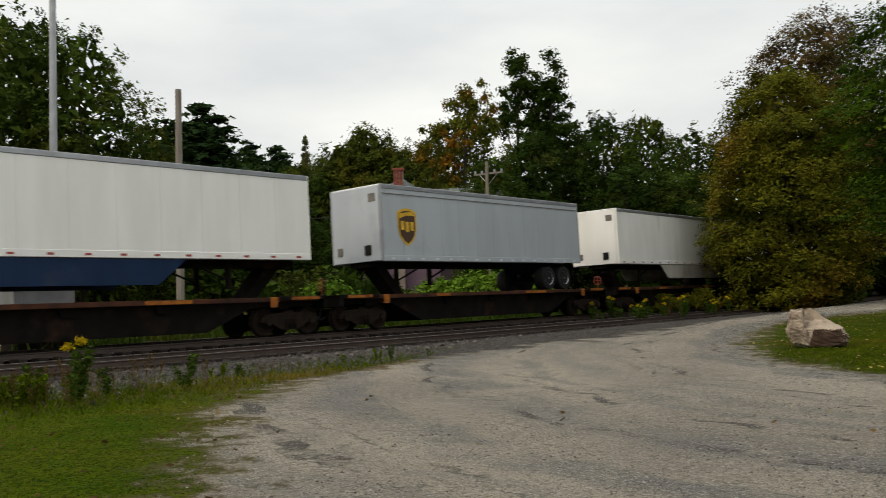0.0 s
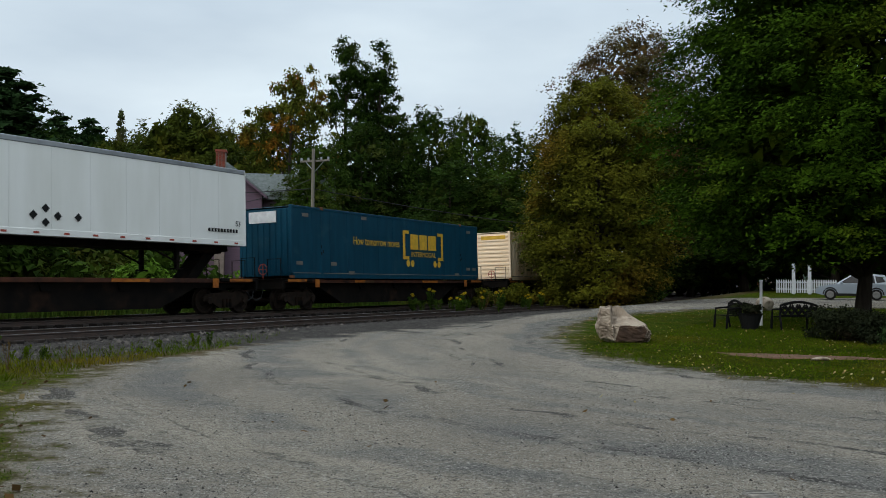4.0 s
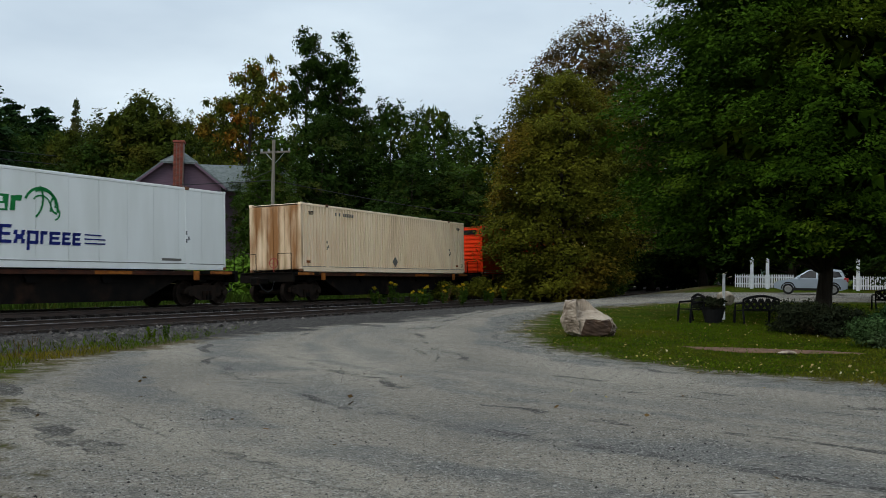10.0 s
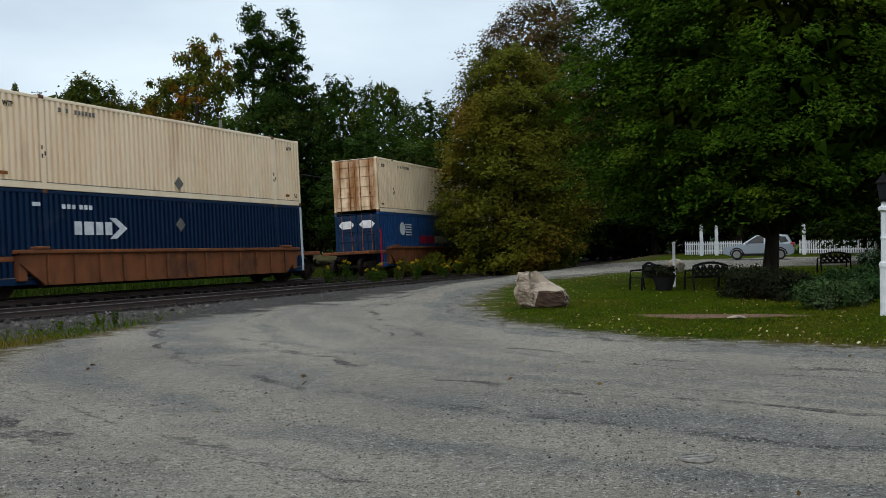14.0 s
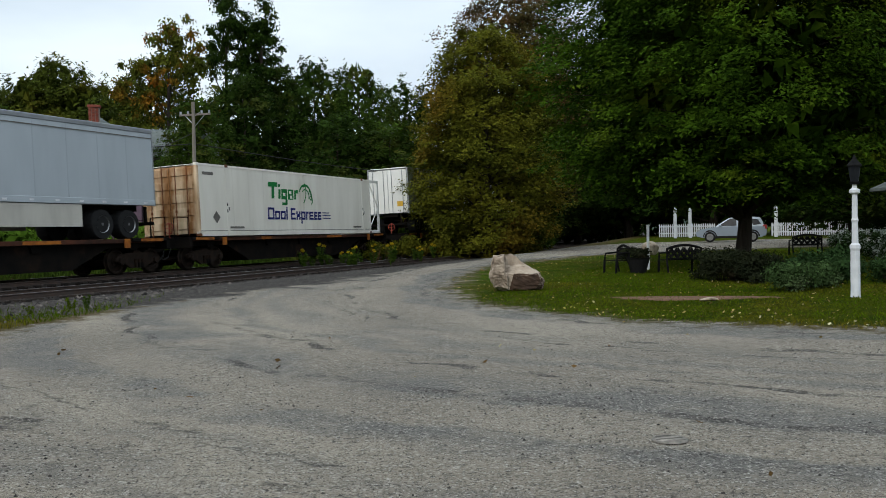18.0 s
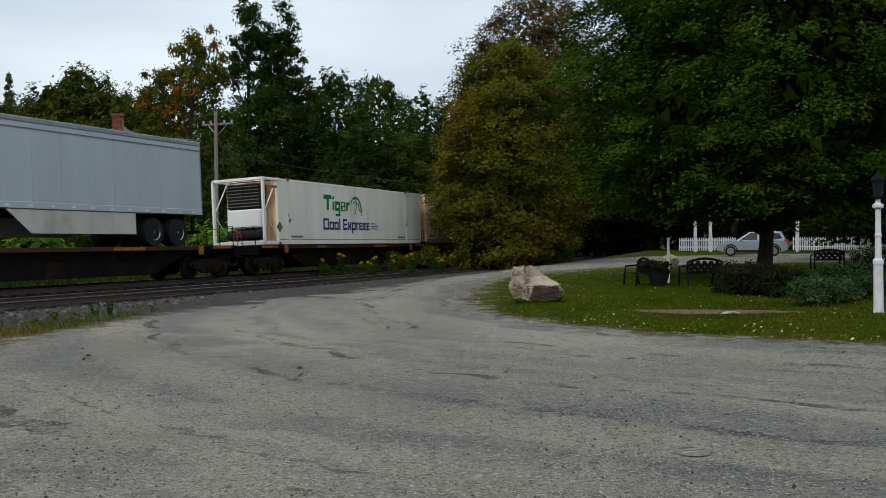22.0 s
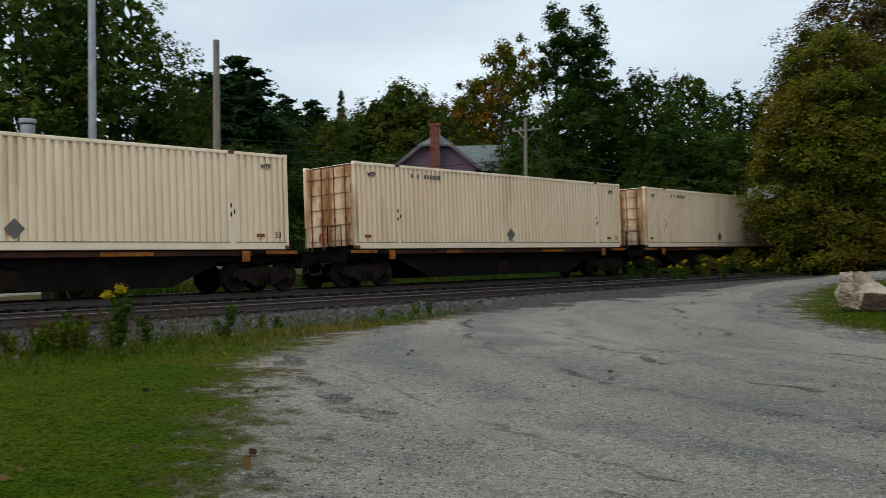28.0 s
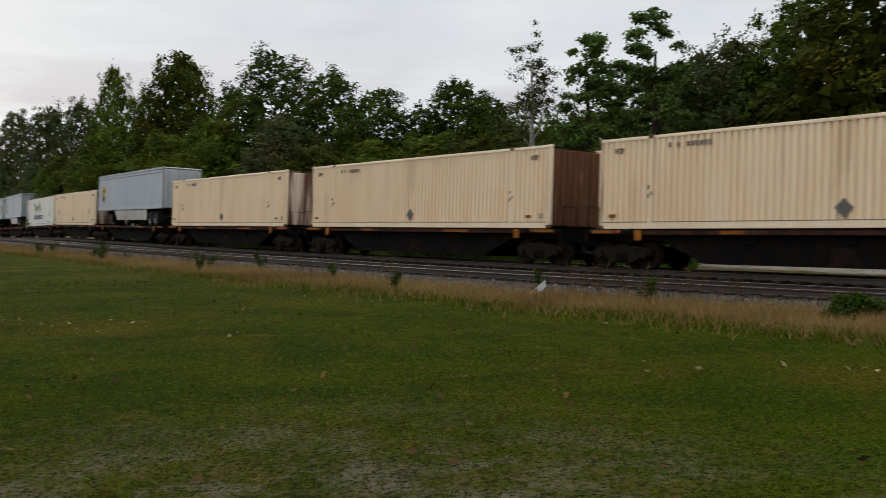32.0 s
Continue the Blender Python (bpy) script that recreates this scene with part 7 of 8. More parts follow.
def far_side(n, seed):
    """Places along the far foot of the railway bank, clear of the far yard."""
    r = np.random.default_rng(seed)
    u = r.uniform(-85, 80, n)
    q = np.interp(u, GRID_U, CURVE_Q) - 24.05 + 30.6 + 1.3 * r.normal(size=n)
    x, y = u * UX + q * NX, u * UY + q * NY
    k = (inside(FAR_LOT, x, y) < -0.3) & ((np.degrees(np.arctan2(-x, y)) < 40) | (np.degrees(np.arctan2(-x, y)) > 97))
    return np.stack([x[k], y[k], ground_z(x[k], y[k])], -1)


blades("verge_grass", "tall rough grass beyond the tracks", far_side(36000, 32), "mid", 0.45, 0.03, 0.16, 32)
blades("verge_grass", "rough green grass along the ballast", scatter(420000, -30, 6, -10, 50, verge, 4), "grass", 0.12, 0.010, 0.06, 4)


def weed(seed, h, leaf, bloom=None, seeded=False):
    """A tall leafy weed, some with a flower plume."""
    rng = np.random.default_rng(seed)
    st = Shape()
    cen, radi = [], []
    for i in range(4):
        a = rng.random() * 6.283
        tip = (0.22 * math.cos(a), 0.22 * math.sin(a), h * (0.7 + 0.3 * rng.random()))
        st.tube([(0.04 * math.cos(a), 0.04 * math.sin(a), -0.02), tip], [0.009, 0.004], 4, False)
        for k in np.linspace(0.66 if seeded else 0.25, 0.98, 7):
            cen.append((tip[0] * k, tip[1] * k, tip[2] * k))
            radi.append((0.035, 0.035, 0.05) if seeded else (0.1, 0.1, 0.07))
    return st.mesh("stem", L[leaf]), quads_mesh("leaves", leaf_cloud(rng, cen, radi, 170 if seeded else 380, 0.016 if seeded else 0.032), L[leaf]), ([quads_mesh("flower", leaf_cloud(rng, [c], [(0.09, 0.09, 0.07)], 80, 0.025), L["goldenrod"]) for c in ((0.1, 0, h * 1.0), (-0.08, 0.05, h * 0.93))] if bloom else [])


W_KIND = [weed(100, 0.75, "mid"), weed(101, 0.9, "dock", seeded=True), weed(102, 0.95, "mid", True), weed(103, 0.6, "grass"), weed(104, 0.9, "dock", seeded=True)]


def plant_weed(kind, x, y, sc=1.0):
    me = W_KIND[kind]
    t = thing("weed", ("leafy green weed by the line", "reddish-brown dock weed by the line", "goldenrod weed with yellow flowers", "small green weed by the line", "dry brown seeded weed stalks")[kind], "weed", "weeds along the line", pose(x, y, float(ground_z(x, y)), 0, 0, 137 * (x + y)))
    t.scale = (sc, sc, sc)
    part("stem", me[0], None, t)
    part("leaves", me[1], None, t)
    for fl in me[2]:
        part("flower", fl, None, t, "yellow flower plume")


rz = random.Random(7)
for _ in range(46):
    u = rz.gauss(-6.4, 1.3)
    q = 14.1 + rz.gauss(0, 0.4)
    plant_weed(rz.choice((0, 1, 1, 3, 4, 4)), u * UX + q * NX, u * UY + q * NY, rz.uniform(0.45, 0.9))
plant_weed(2, -8.73, 11.85, 1.05)
for _ in range(60):
    u = rz.uniform(-52, -10)
    q = float(np.interp(u, GRID_U, CURVE_Q)) - 24.05 + rz.uniform(13.8, 16.0)
    if inside(ROAD, np.array(u * UX + q * NX), np.array(u * UY + q * NY)) < -0.3:
        plant_weed(rz.choice((0, 3, 3, 4)), u * UX + q * NX, u * UY + q * NY, rz.uniform(0.25, 0.5))
for _ in range(40):
    az, d = rz.uniform(-4, 6), rz.uniform(40, 50)
    x, y = polar(az, d)
    if inside(ROAD, np.array(x), np.array(y)) < -0.4:
        plant_weed(rz.choice((0, 2, 2, 4)), x, y, rz.uniform(0.7, 1.1))
for _ in range(50):
    u, q = rz.uniform(8, 60), rz.uniform(13.6, 16.8)
    qq = float(np.interp(u, GRID_U, CURVE_Q)) - 24.05 + q
    plant_weed(rz.choice((1, 4, 4, 0)), u * UX + qq * NX, u * UY + qq * NY, rz.uniform(0.6, 1.0))


# ---- loose stones and fallen leaves ----
def stones(name, label, pts, mat, size, seed, cat):
    rng = np.random.default_rng(seed)
    base = np.array([(1, 0, 0), (0, 1, 0), (-1, 0, 0), (0, -1, 0), (0, 0, 0.8), (0, 0, -0.6)], float)
    tri = np.array([(0, 1, 4), (1, 2, 4), (2, 3, 4), (3, 0, 4)], int)
    p = np.asarray(pts, float)
    n = len(p)
    s = size * (0.4 + rng.random(n) ** 2.5 * 1.6)
    v = base[None] * (0.7 + 0.6 * rng.random((n, 6, 1))) * s[:, None, None]
    a = rng.random(n) * 6.283
    c, sn = np.cos(a)[:, None], np.sin(a)[:, None]
    v = np.stack([v[..., 0] * c - v[..., 1] * sn, v[..., 0] * sn + v[..., 1] * c, v[..., 2]], -1) + p[:, None]
    f = (tri[None] + 6 * np.arange(n)[:, None, None]).reshape(-1, 3).astype(np.int32)
    me = bpy.data.meshes.new(name)
    me.vertices.add(6 * n)
    me.vertices.foreach_set("co", v.astype(np.float32).ravel())
    me.loops.add(f.size)
    me.loops.foreach_set("vertex_index", f.ravel())
    me.polygons.add(len(f))
    me.polygons.foreach_set("loop_start", np.arange(0, f.size, 3, dtype=np.int32))
    me.update()
    me.validate()
    me.materials.append(mat)
    return tagged(new(name, me), label, cat, kind="stuff")


stones("road_pebbles", "loose grey pebbles on the gravel drive", scatter(110000, -8, 16, 1.5, 40, lambda x, y, r: (inside(ROAD, x, y) > -0.3) & (r.random(len(x)) < np.clip(8 / np.hypot(x, y), 0.05, 1) ** 1.5), 5), M["pebble"], 0.0075, 5, "gravel")
def loose_patch(x, y, r):
    k = np.sin(1.1 * x + 0.7 * y) * np.sin(0.8 * y - 0.5 * x + 2.0) + 0.35 * np.sin(3.1 * x + 1.3 * y)
    return (inside(ROAD, x, y) > 0.2) & (k + 0.3 * r.normal(size=len(x)) > 0.35) & (r.random(len(x)) < np.clip(7 / np.hypot(x, y), 0.05, 1) ** 1.5)


stones("road_pebbles", "patches of darker loose stone on the gravel drive", scatter(90000, -8, 16, 1.5, 34, loose_patch, 25), M["stone"], 0.009, 25, "gravel")


def shoulder(x, y, r):
    u, q = uq(x, y)
    return (q > 14.8 + 0.8 * r.normal(size=len(x))) & (q < 18.3) & (inside(ROAD, x, y) < -0.5)


def between_rails(x, y, r):
    u, q = uq(x, y)
    return (q > 18.3) & (q < 27) & (inside(ROAD, x, y) < -0.5) & (np.abs(q - 19.9) > 0.3)


stones("ballast_stones", "angular grey ballast stones", scatter(110000, -52, 6, -36, 50, shoulder, 6), M["stone"], 0.045, 6, "ballast")
stones("ballast_stones", "oil-darkened ballast stones between the rails", scatter(95000, -52, 6, -36, 50, between_rails, 16), M["stone_oily"], 0.055, 16, "ballast")
def leaf_litter(label, pts, leaf, size, seed):
    rl = np.random.default_rng(seed)
    n = len(pts)
    aa = rl.random(n) * 6.283
    sz = (size * (0.5 + rl.random(n)))[:, None]
    d1 = np.stack([np.cos(aa), np.sin(aa), 0.3 * rl.normal(size=n)], -1) * sz
    d2 = np.stack([-np.sin(aa), np.cos(aa), 0.5 * rl.normal(size=n)], -1) * sz * 0.65
    p = pts + (0, 0, 0.028)
    tagged(new("fallen_leaves", quads_mesh("fallen_leaves", np.stack([p - d1, p + d2, p + d1 + (0, 0, 0.012), p - d2 + (0, 0, 0.008)], 1), L[leaf])), label, "leaves", kind="stuff")


leaf_litter("pale yellow fallen leaves on the grass island", scatter(7500, 0, 22, 10, 46, lambda x, y, r: (uq(x, y)[1] < 13) & (r.random(len(x)) < np.where(inside(ROAD, x, y) > 0, 0.02, np.where(inside(ROAD, x, y) > -2.2, 0.9, 0.4))), 8), "fallen", 0.025, 9)
leaf_litter("brown curled fallen leaves on the lawn", scatter(9000, -24, 4, -22, 14, lambda x, y, r: (uq(x, y)[1] < 13) & (r.random(len(x)) < np.where(inside(ROAD, x, y) > 0, 0.03, 0.3)), 18), "litter", 0.036, 19)


# ---- boulders ----
def rock_mesh(name, seed, size, mat, cuts=9, detail=4, rough=0.07, flat_top=None):
    """A faceted stone: a ball cut by random planes, then roughened."""
    rng = np.random.default_rng(seed)
    bm = bmesh.new()
    bmesh.ops.create_icosphere(bm, subdivisions=detail, radius=1.0)
    planes = []
    for i in range(cuts):
        d = Vector(rng.normal(size=3)).normalized()
        planes.append((d, 0.62 + 0.22 * rng.random()))
    if flat_top:
        planes.append((Vector((flat_top[0], flat_top[1], 1)).normalized(), flat_top[2]))
    for v in bm.verts:
        p = v.co.copy()
        for d, h in planes:
            k = p.dot(d)
            if k > h:
                p -= d * (k - h) * 0.93
        p *= 1 + rough * noise.noise(p * 2.3 + Vector((seed, 0, 0))) + 0.4 * rough * noise.noise(p * 7 + Vector((0, seed, 0)))
        v.co = Vector((p.x * size[0], p.y * size[1], p.z * size[2]))
    me = bpy.data.meshes.new(name)
    bm.to_mesh(me)
    bm.free()
    me.materials.append(mat)
    return me


def boulder(label, x, y, size, seed, mat, turn=0.0, sink=0.25, **kw):
    ob = part("boulder", rock_mesh("boulder", seed, size, M[mat], **kw), None, m=pose(x, y, float(ground_z(x, y)) + size[2] * (0.8 - sink), 0, 0, turn))
    return tagged(ob, label, "rock", "boulders")


def broken_boulder(x, y, turn):
    """One stone: a tall pale rough shoulder, a sloping pale top and a broken brown face below it."""
    bm = bmesh.new()
    bmesh.ops.create_icosphere(bm, subdivisions=6, radius=1.0)
    for v in bm.verts:
        p = v.co.copy()
        m = max(abs(p.x), abs(p.y), abs(p.z))
        p = p.lerp(p / m, 0.38)
        top = 0.97 - 0.5 * smooth(-0.35, 0.95, p.x) + 0.08 * noise.noise(Vector((p.x * 2.2, p.y * 2.2, 1.0)))
        z = 0.5 * (p.z + 1) * top
        # the flat pale shelf slopes down to the broken face
        if p.x > -0.42 and p.y < 0.35:
            shelf = 0.38 + 0.42 * (p.y + 1.0) * 0.5 + 0.03 * noise.noise(p * 3.1)
            z = min(z, shelf)
        q = Vector((p.x * 0.68, p.y * 0.5, z))
        lump = 0.075 * noise.noise(p * 1.9 + Vector((3, 0, 0))) + 0.045 * abs(noise.noise(p * 4.3)) + 0.02 * noise.noise(p * 11.0)
        q += Vector((p.x, p.y, 0.6 * p.z)) * lump
        if p.x > -0.3 and q.y < -0.36:
            q.y = -0.36 + 0.2 * (q.y + 0.36) + 0.025 * noise.noise(p * 5.0)
        v.co = q
    me = bpy.data.meshes.new("boulder")
    bm.to_mesh(me)
    bm.free()
    me.materials.append(M["boulder"])
    me.materials.append(M["boulder_face"])
    for p in me.polygons:
        if p.normal.y < -0.45 and p.center.x > -0.2 + 0.3 * p.center.z and p.center.z < 0.46:
            p.material_index = 1
    tagged(part("boulder", me, None, m=pose(x, y, float(ground_z(x, y)) - 0.03, 0, 0, turn)), "pale tan boulder with a broken brown face at the drive's edge", "rock", "boulders")


broken_boulder(3.05, 23.6, -8)
boulder("small pale boulder beside the garden", 11.8, 43.2, (0.5, 0.45, 0.42), 5, "boulder", 60, 0.25)


def slab_boulder(x, y, turn):
    """A blocky layered stone with a tilted top, a crack across its face and worn corners."""
    bm = bmesh.new()
    bmesh.ops.create_cube(bm, size=2.0)
    bmesh.ops.subdivide_edges(bm, edges=bm.edges[:], cuts=23, use_grid_fill=True)
    for v in bm.verts:
        p = v.co.copy()
        m = max(abs(p.x), abs(p.y), abs(p.z))
        ball = p.normalized()
        p = p.lerp(ball * m * 1.22, 0.22)
        k = 0.5 * (p.z + 1)
        p.x *= 1 - 0.05 * k
        p.y *= 1 - 0.06 * k
        if p.x < -0.35 and k > 0.35:
            p.x += (k - 0.35) * 0.55 * (-p.x - 0.35)
            p.z -= 0.3 * (-p.x - 0.3) * k if p.x < -0.3 else 0
        layer = math.floor(p.z * 4.2 + 0.5 * noise.noise(p * 1.3)) * 0.37
        out = 1 + 0.008 * noise.noise(Vector((layer, layer * 3, 7)) + p * 0.7) + 0.08 * noise.noise(p * 1.4) + 0.04 * noise.noise(p * 5.1 + Vector((3, 1, 0)))
        crack = math.exp(-((p.z - 0.16 - 0.14 * p.x - 0.1 * noise.noise(p * 2.1)) / 0.035) ** 2)
        out -= 0.06 * crack * (0.5 + 0.5 * noise.noise(p * 1.1 + Vector((0, 4, 0))) + 0.3)
        v.co = Vector((p.x * 0.79 * out, p.y * 0.72 * out, 0.57 * p.z * (1 + 0.06 * noise.noise(p * 2.2)) + 0.06 * p.y * k + 0.48))
    me = bpy.data.meshes.new("boulder")
    bm.to_mesh(me)
    bm.free()
    me.materials.append(M["boulder_dark"])
    tagged(part("boulder", me, None, m=pose(x, y, float(ground_z(x, y)) - 0.06, 0, 0, turn)), "large dark purplish-brown layered boulder on the lawn", "rock", "boulders")


slab_boulder(-9.2, 2.62, 52)


# ---- garden things ----
def garden_bench(x, y, turn, label, width=1.25):
    b = thing("garden_bench", label, "bench", "garden benches", pose(x, y, float(ground_z(x, y)), 0, 0, turn))
    w = width / 2
    seat = Shape()
    for i in range(6):
        seat.box(-w + 0.04, w - 0.04, -0.22 + i * 0.075, -0.17 + i * 0.075, 0.4, 0.425, 0.005)
    part("seat", seat, M["iron"], b)
    back = Shape()
    n = 14
    arch = [(-w + 0.03 + i * (2 * w - 0.06) / n, 0.78 + 0.1 * math.sin(math.pi * i / n)) for i in range(n + 1)]
    back.tube([(a, 0.27, z) for a, z in arch], 0.042, 6).tube([(-w + 0.03, 0.25, 0.46), (w - 0.03, 0.25, 0.46)], 0.026, 6)
    for k in range(5):
        cx = -w + 0.14 + k * (2 * w - 0.28) / 4
        for r, cz in ((0.11, 0.62), (0.06, 0.62)):
            back.tube([(cx + r * math.cos(2 * math.pi * j / 12), 0.26, cz + r * math.sin(2 * math.pi * j / 12)) for j in range(13)], 0.03, 5, False)
        if k < 4:
            c2 = cx + (2 * w - 0.28) / 8
            back.tube([(c2 + 0.1, 0.26, 0.48), (c2 - 0.1, 0.26, 0.8)], 0.03, 5).tube([(c2 - 0.1, 0.26, 0.48), (c2 + 0.1, 0.26, 0.8)], 0.03, 5)
    part("backrest", back, M["iron"], b)
    for sx in (-w, w):
        side = Shape().tube([(sx, -0.24, 0.0), (sx, -0.22, 0.4), (sx, -0.2, 0.63), (sx, 0.27, 0.66)], 0.032, 6)
        part("armrest", side, M["iron"], b)
        for yy in (-0.24, 0.26):
            part("leg", Shape().tube([(sx, yy * 1.1, 0.0), (sx, yy, 0.42)] if yy < 0 else [(sx, 0.33, 0.0), (sx, 0.24, 0.42), (sx, 0.27, 0.8)], 0.032, 6), M["iron"], b)
    return b


garden_bench(9.13, 29.8, 196, "black cast-iron garden bench with an openwork back")
garden_bench(7.1, 29.9, 290, "black cast-iron garden seat seen beside a planter", 0.7)
garden_bench(17.9, 40.2, 175, "black cast-iron garden bench farther off under the trees")
pl = thing("planter", "dark round planter with low foliage", "planter", "", pose(7.75, 29.7, float(ground_z(7.75, 29.7))))
part("pot", Shape().disc((0, 0, 0.25), 0.36, 0.5, 18, "z", [(-0.25, 0.0), (-0.25, 0.24), (0.18, 0.36), (0.25, 0.4), (0.25, 0.34), (0.16, 0.3), (0.16, 0.0)]), M["plastic"], pl)
part("foliage", shrub(97, 1.1, 0.45, "bed", 900, 0.05, 14)[1], None, pl, m=pose(0, 0, 0.4))

sp = thing("sign_post", "thin weathered white wooden stake in the lawn", "post", "", pose(8.62, 31.7, float(ground_z(8.62, 31.7))))
part("post", Shape().box(-0.04, 0.04, -0.04, 0.04, -0.05, 1.5, 0.008), M["white_wood"], sp)
part("cap", Shape().box(-0.055, 0.055, -0.055, 0.055, 1.5, 1.54, 0.01), M["white_wood"], sp)

lp = thing("lamp_post", "white turned lamp post with a glass lantern", "lamp post", "", pose(9.87, 19.7, float(ground_z(9.87, 19.7))))
part("post", Shape().disc((0, 0, 0), 0.1, 1, 12, "z", [(-0.05, 0.0), (-0.05, 0.105), (0.02, 0.105), (0.05, 0.1), (1.0, 0.095), (1.05, 0.11), (1.12, 0.105), (1.16, 0.068), (1.6, 0.06), (1.65, 0.075), (1.7, 0.06), (2.2, 0.055), (2.24, 0.11), (2.3, 0.11), (2.34, 0.05), (2.42, 0.05), (2.42, 0.0)]), M["white_wood"], lp)
lan = part("lantern", Shape().disc((0, 0, 2.42), 0.12, 1, 6, "z", [(0.0, 0.0), (0.0, 0.1), (0.05, 0.12), (0.06, 0.1)]), M["iron"], lp, "black lantern frame")
part("lantern_glass", Shape().disc((0, 0, 2.48), 0.12, 1, 6, "z", [(0.0, 0.09), (0.32, 0.14)]), M["glass"], lan, "smoky lantern glass")
part("lantern_cap", Shape().disc((0, 0, 2.8), 0.12, 1, 6, "z", [(0.0, 0.17), (0.03, 0.17), (0.16, 0.05), (0.24, 0.02), (0.26, 0.0)]), M["iron"], lan)

gz = thing("gazebo", "dark wooden gazebo with white railings and a grey shingled roof", "gazebo", "", pose(16.6, 25.3, float(ground_z(16.6, 25.3))))
gr = 2.6
for i in range(8):
    a = radians(45 * i + 22.5)
    px, py = gr * math.cos(a), gr * math.sin(a)
    part("post", Shape().box(px - 0.07, px + 0.07, py - 0.07, py + 0.07, 0.25, 2.5, 0.01), M["dark_wood"], gz)
    a2 = radians(45 * i + 67.5)
    qx, qy = gr * math.cos(a2), gr * math.sin(a2)
    if i != 4:
        part("railing", Shape().tube([(px, py, 1.15), (qx, qy, 1.15)], 0.04, 6).tube([(px, py, 0.45), (qx, qy, 0.45)], 0.03, 6), M["white_wood"], gz)
    part("beam", Shape().tube([(px, py, 2.5), (qx, qy, 2.5)], 0.09, 6), M["dark_wood"], gz)
    if i != 4:
        for k in range(1, 12):
            bx_, by_ = px + (qx - px) * k / 12, py + (qy - py) * k / 12
            part("baluster", Shape().box(bx_ - 0.02, bx_ + 0.02, by_ - 0.02, by_ + 0.02, 0.45, 1.15), M["white_wood"], gz)
    o, t = 1.2, 0.12
    part("roof_panel", Shape().add([(px * o, py * o, 2.5), (qx * o, qy * o, 2.5), (qx * t, qy * t, 3.75), (px * t, py * t, 3.75), (px * o, py * o, 2.42), (qx * o, qy * o, 2.42), (qx * t, qy * t, 3.67), (px * t, py * t, 3.67)],
                                   [(0, 1, 2, 3), (4, 7, 6, 5), (0, 4, 5, 1), (1, 5, 6, 2), (2, 6, 7, 3), (3, 7, 4, 0)]), M["roof"], gz)
part("floor", Shape().disc((0, 0, 0.15), gr + 0.15, 0.25, 8, "z"), M["dark_wood"], gz)
part("finial", Shape().disc((0, 0, 3.75), 0.2, 1, 8, "z", [(-0.05, 0.32), (0.25, 0.3), (0.5, 0.03), (0.7, 0.0)]), M["roof"], gz)

bed = Shape()
rim = [1.0 + 0.16 * math.sin(3 * a + 0.6) + 0.1 * math.sin(7 * a + 2) + 0.07 * math.sin(13 * a) for a in (math.pi * k / 24 for k in range(48))]
bed.v = [(1.7 * f * rim[k] * math.cos(math.pi * k / 24), 0.5 * f * rim[k] * math.sin(math.pi * k / 24), h) for f, h in ((1.0, -0.01), (0.9, 0.012), (0.5, 0.02)) for k in range(48)]
bed.f = [(48 * i + k, 48 * i + (k + 1) % 48, 48 * i + 48 + (k + 1) % 48, 48 * i + 48 + k) for i in (0, 1) for k in range(48)] + [tuple(range(96, 144))]
tagged(part("soil_bed", bed, M["soil"], m=pose(6.4, 20.3, float(ground_z(6.4, 20.3)) + 0.008, 0, 0, -12)), "patch of bare reddish soil in the lawn", "soil")
tagged(part("flat_stone", rock_mesh("flat_stone", 21, (0.22, 0.12, 0.05), M["boulder"], detail=2), None, m=pose(6.6, 19.5, float(ground_z(6.6, 19.5)) + 0.03)), "small white flat stone on the grass", "rock")
# a stray white scrap leaning in the verge, built as a flat wedge
tagged(part("marker_cone", Shape().prism([(-0.16, 0), (0.16, 0), (0.1, 0.5), (-0.06, 0.62)], -0.03, 0.03), M["white_wood"], m=pose(-20.7, -6.3, float(ground_z(-20.7, -6.3)) - 0.02, 0, 42, 100) @ Matrix.Diagonal((0.7, 0.7, 0.85, 1))), "small leaning white scrap in the dry grass", "marker")
mh = thing("drain_cover", "rusty round drain cover in the gravel", "drain cover", "", pose(2.09, 7.0, float(ground_z(2.09, 7.0)) + 0.006, 0, 0, 15) @ Matrix.Diagonal((0.5, 0.5, 1, 1)))
part("cover", Shape().disc((0, 0, 0), 0.24, 0.02, 24, "z", [(0.0, 0.27), (0.012, 0.26), (0.012, 0.23), (0.006, 0.225), (0.006, 0.0)]), M["pebble"], mh)
bars_ = Shape()
for k in range(-4, 5):
    hw = math.sqrt(max(0.05 - (0.045 * k) ** 2, 0.0))
    bars_.box(-hw, hw, 0.045 * k - 0.012, 0.045 * k + 0.012, 0.006, 0.014)
part("grating", bars_, M["pebble"], mh)


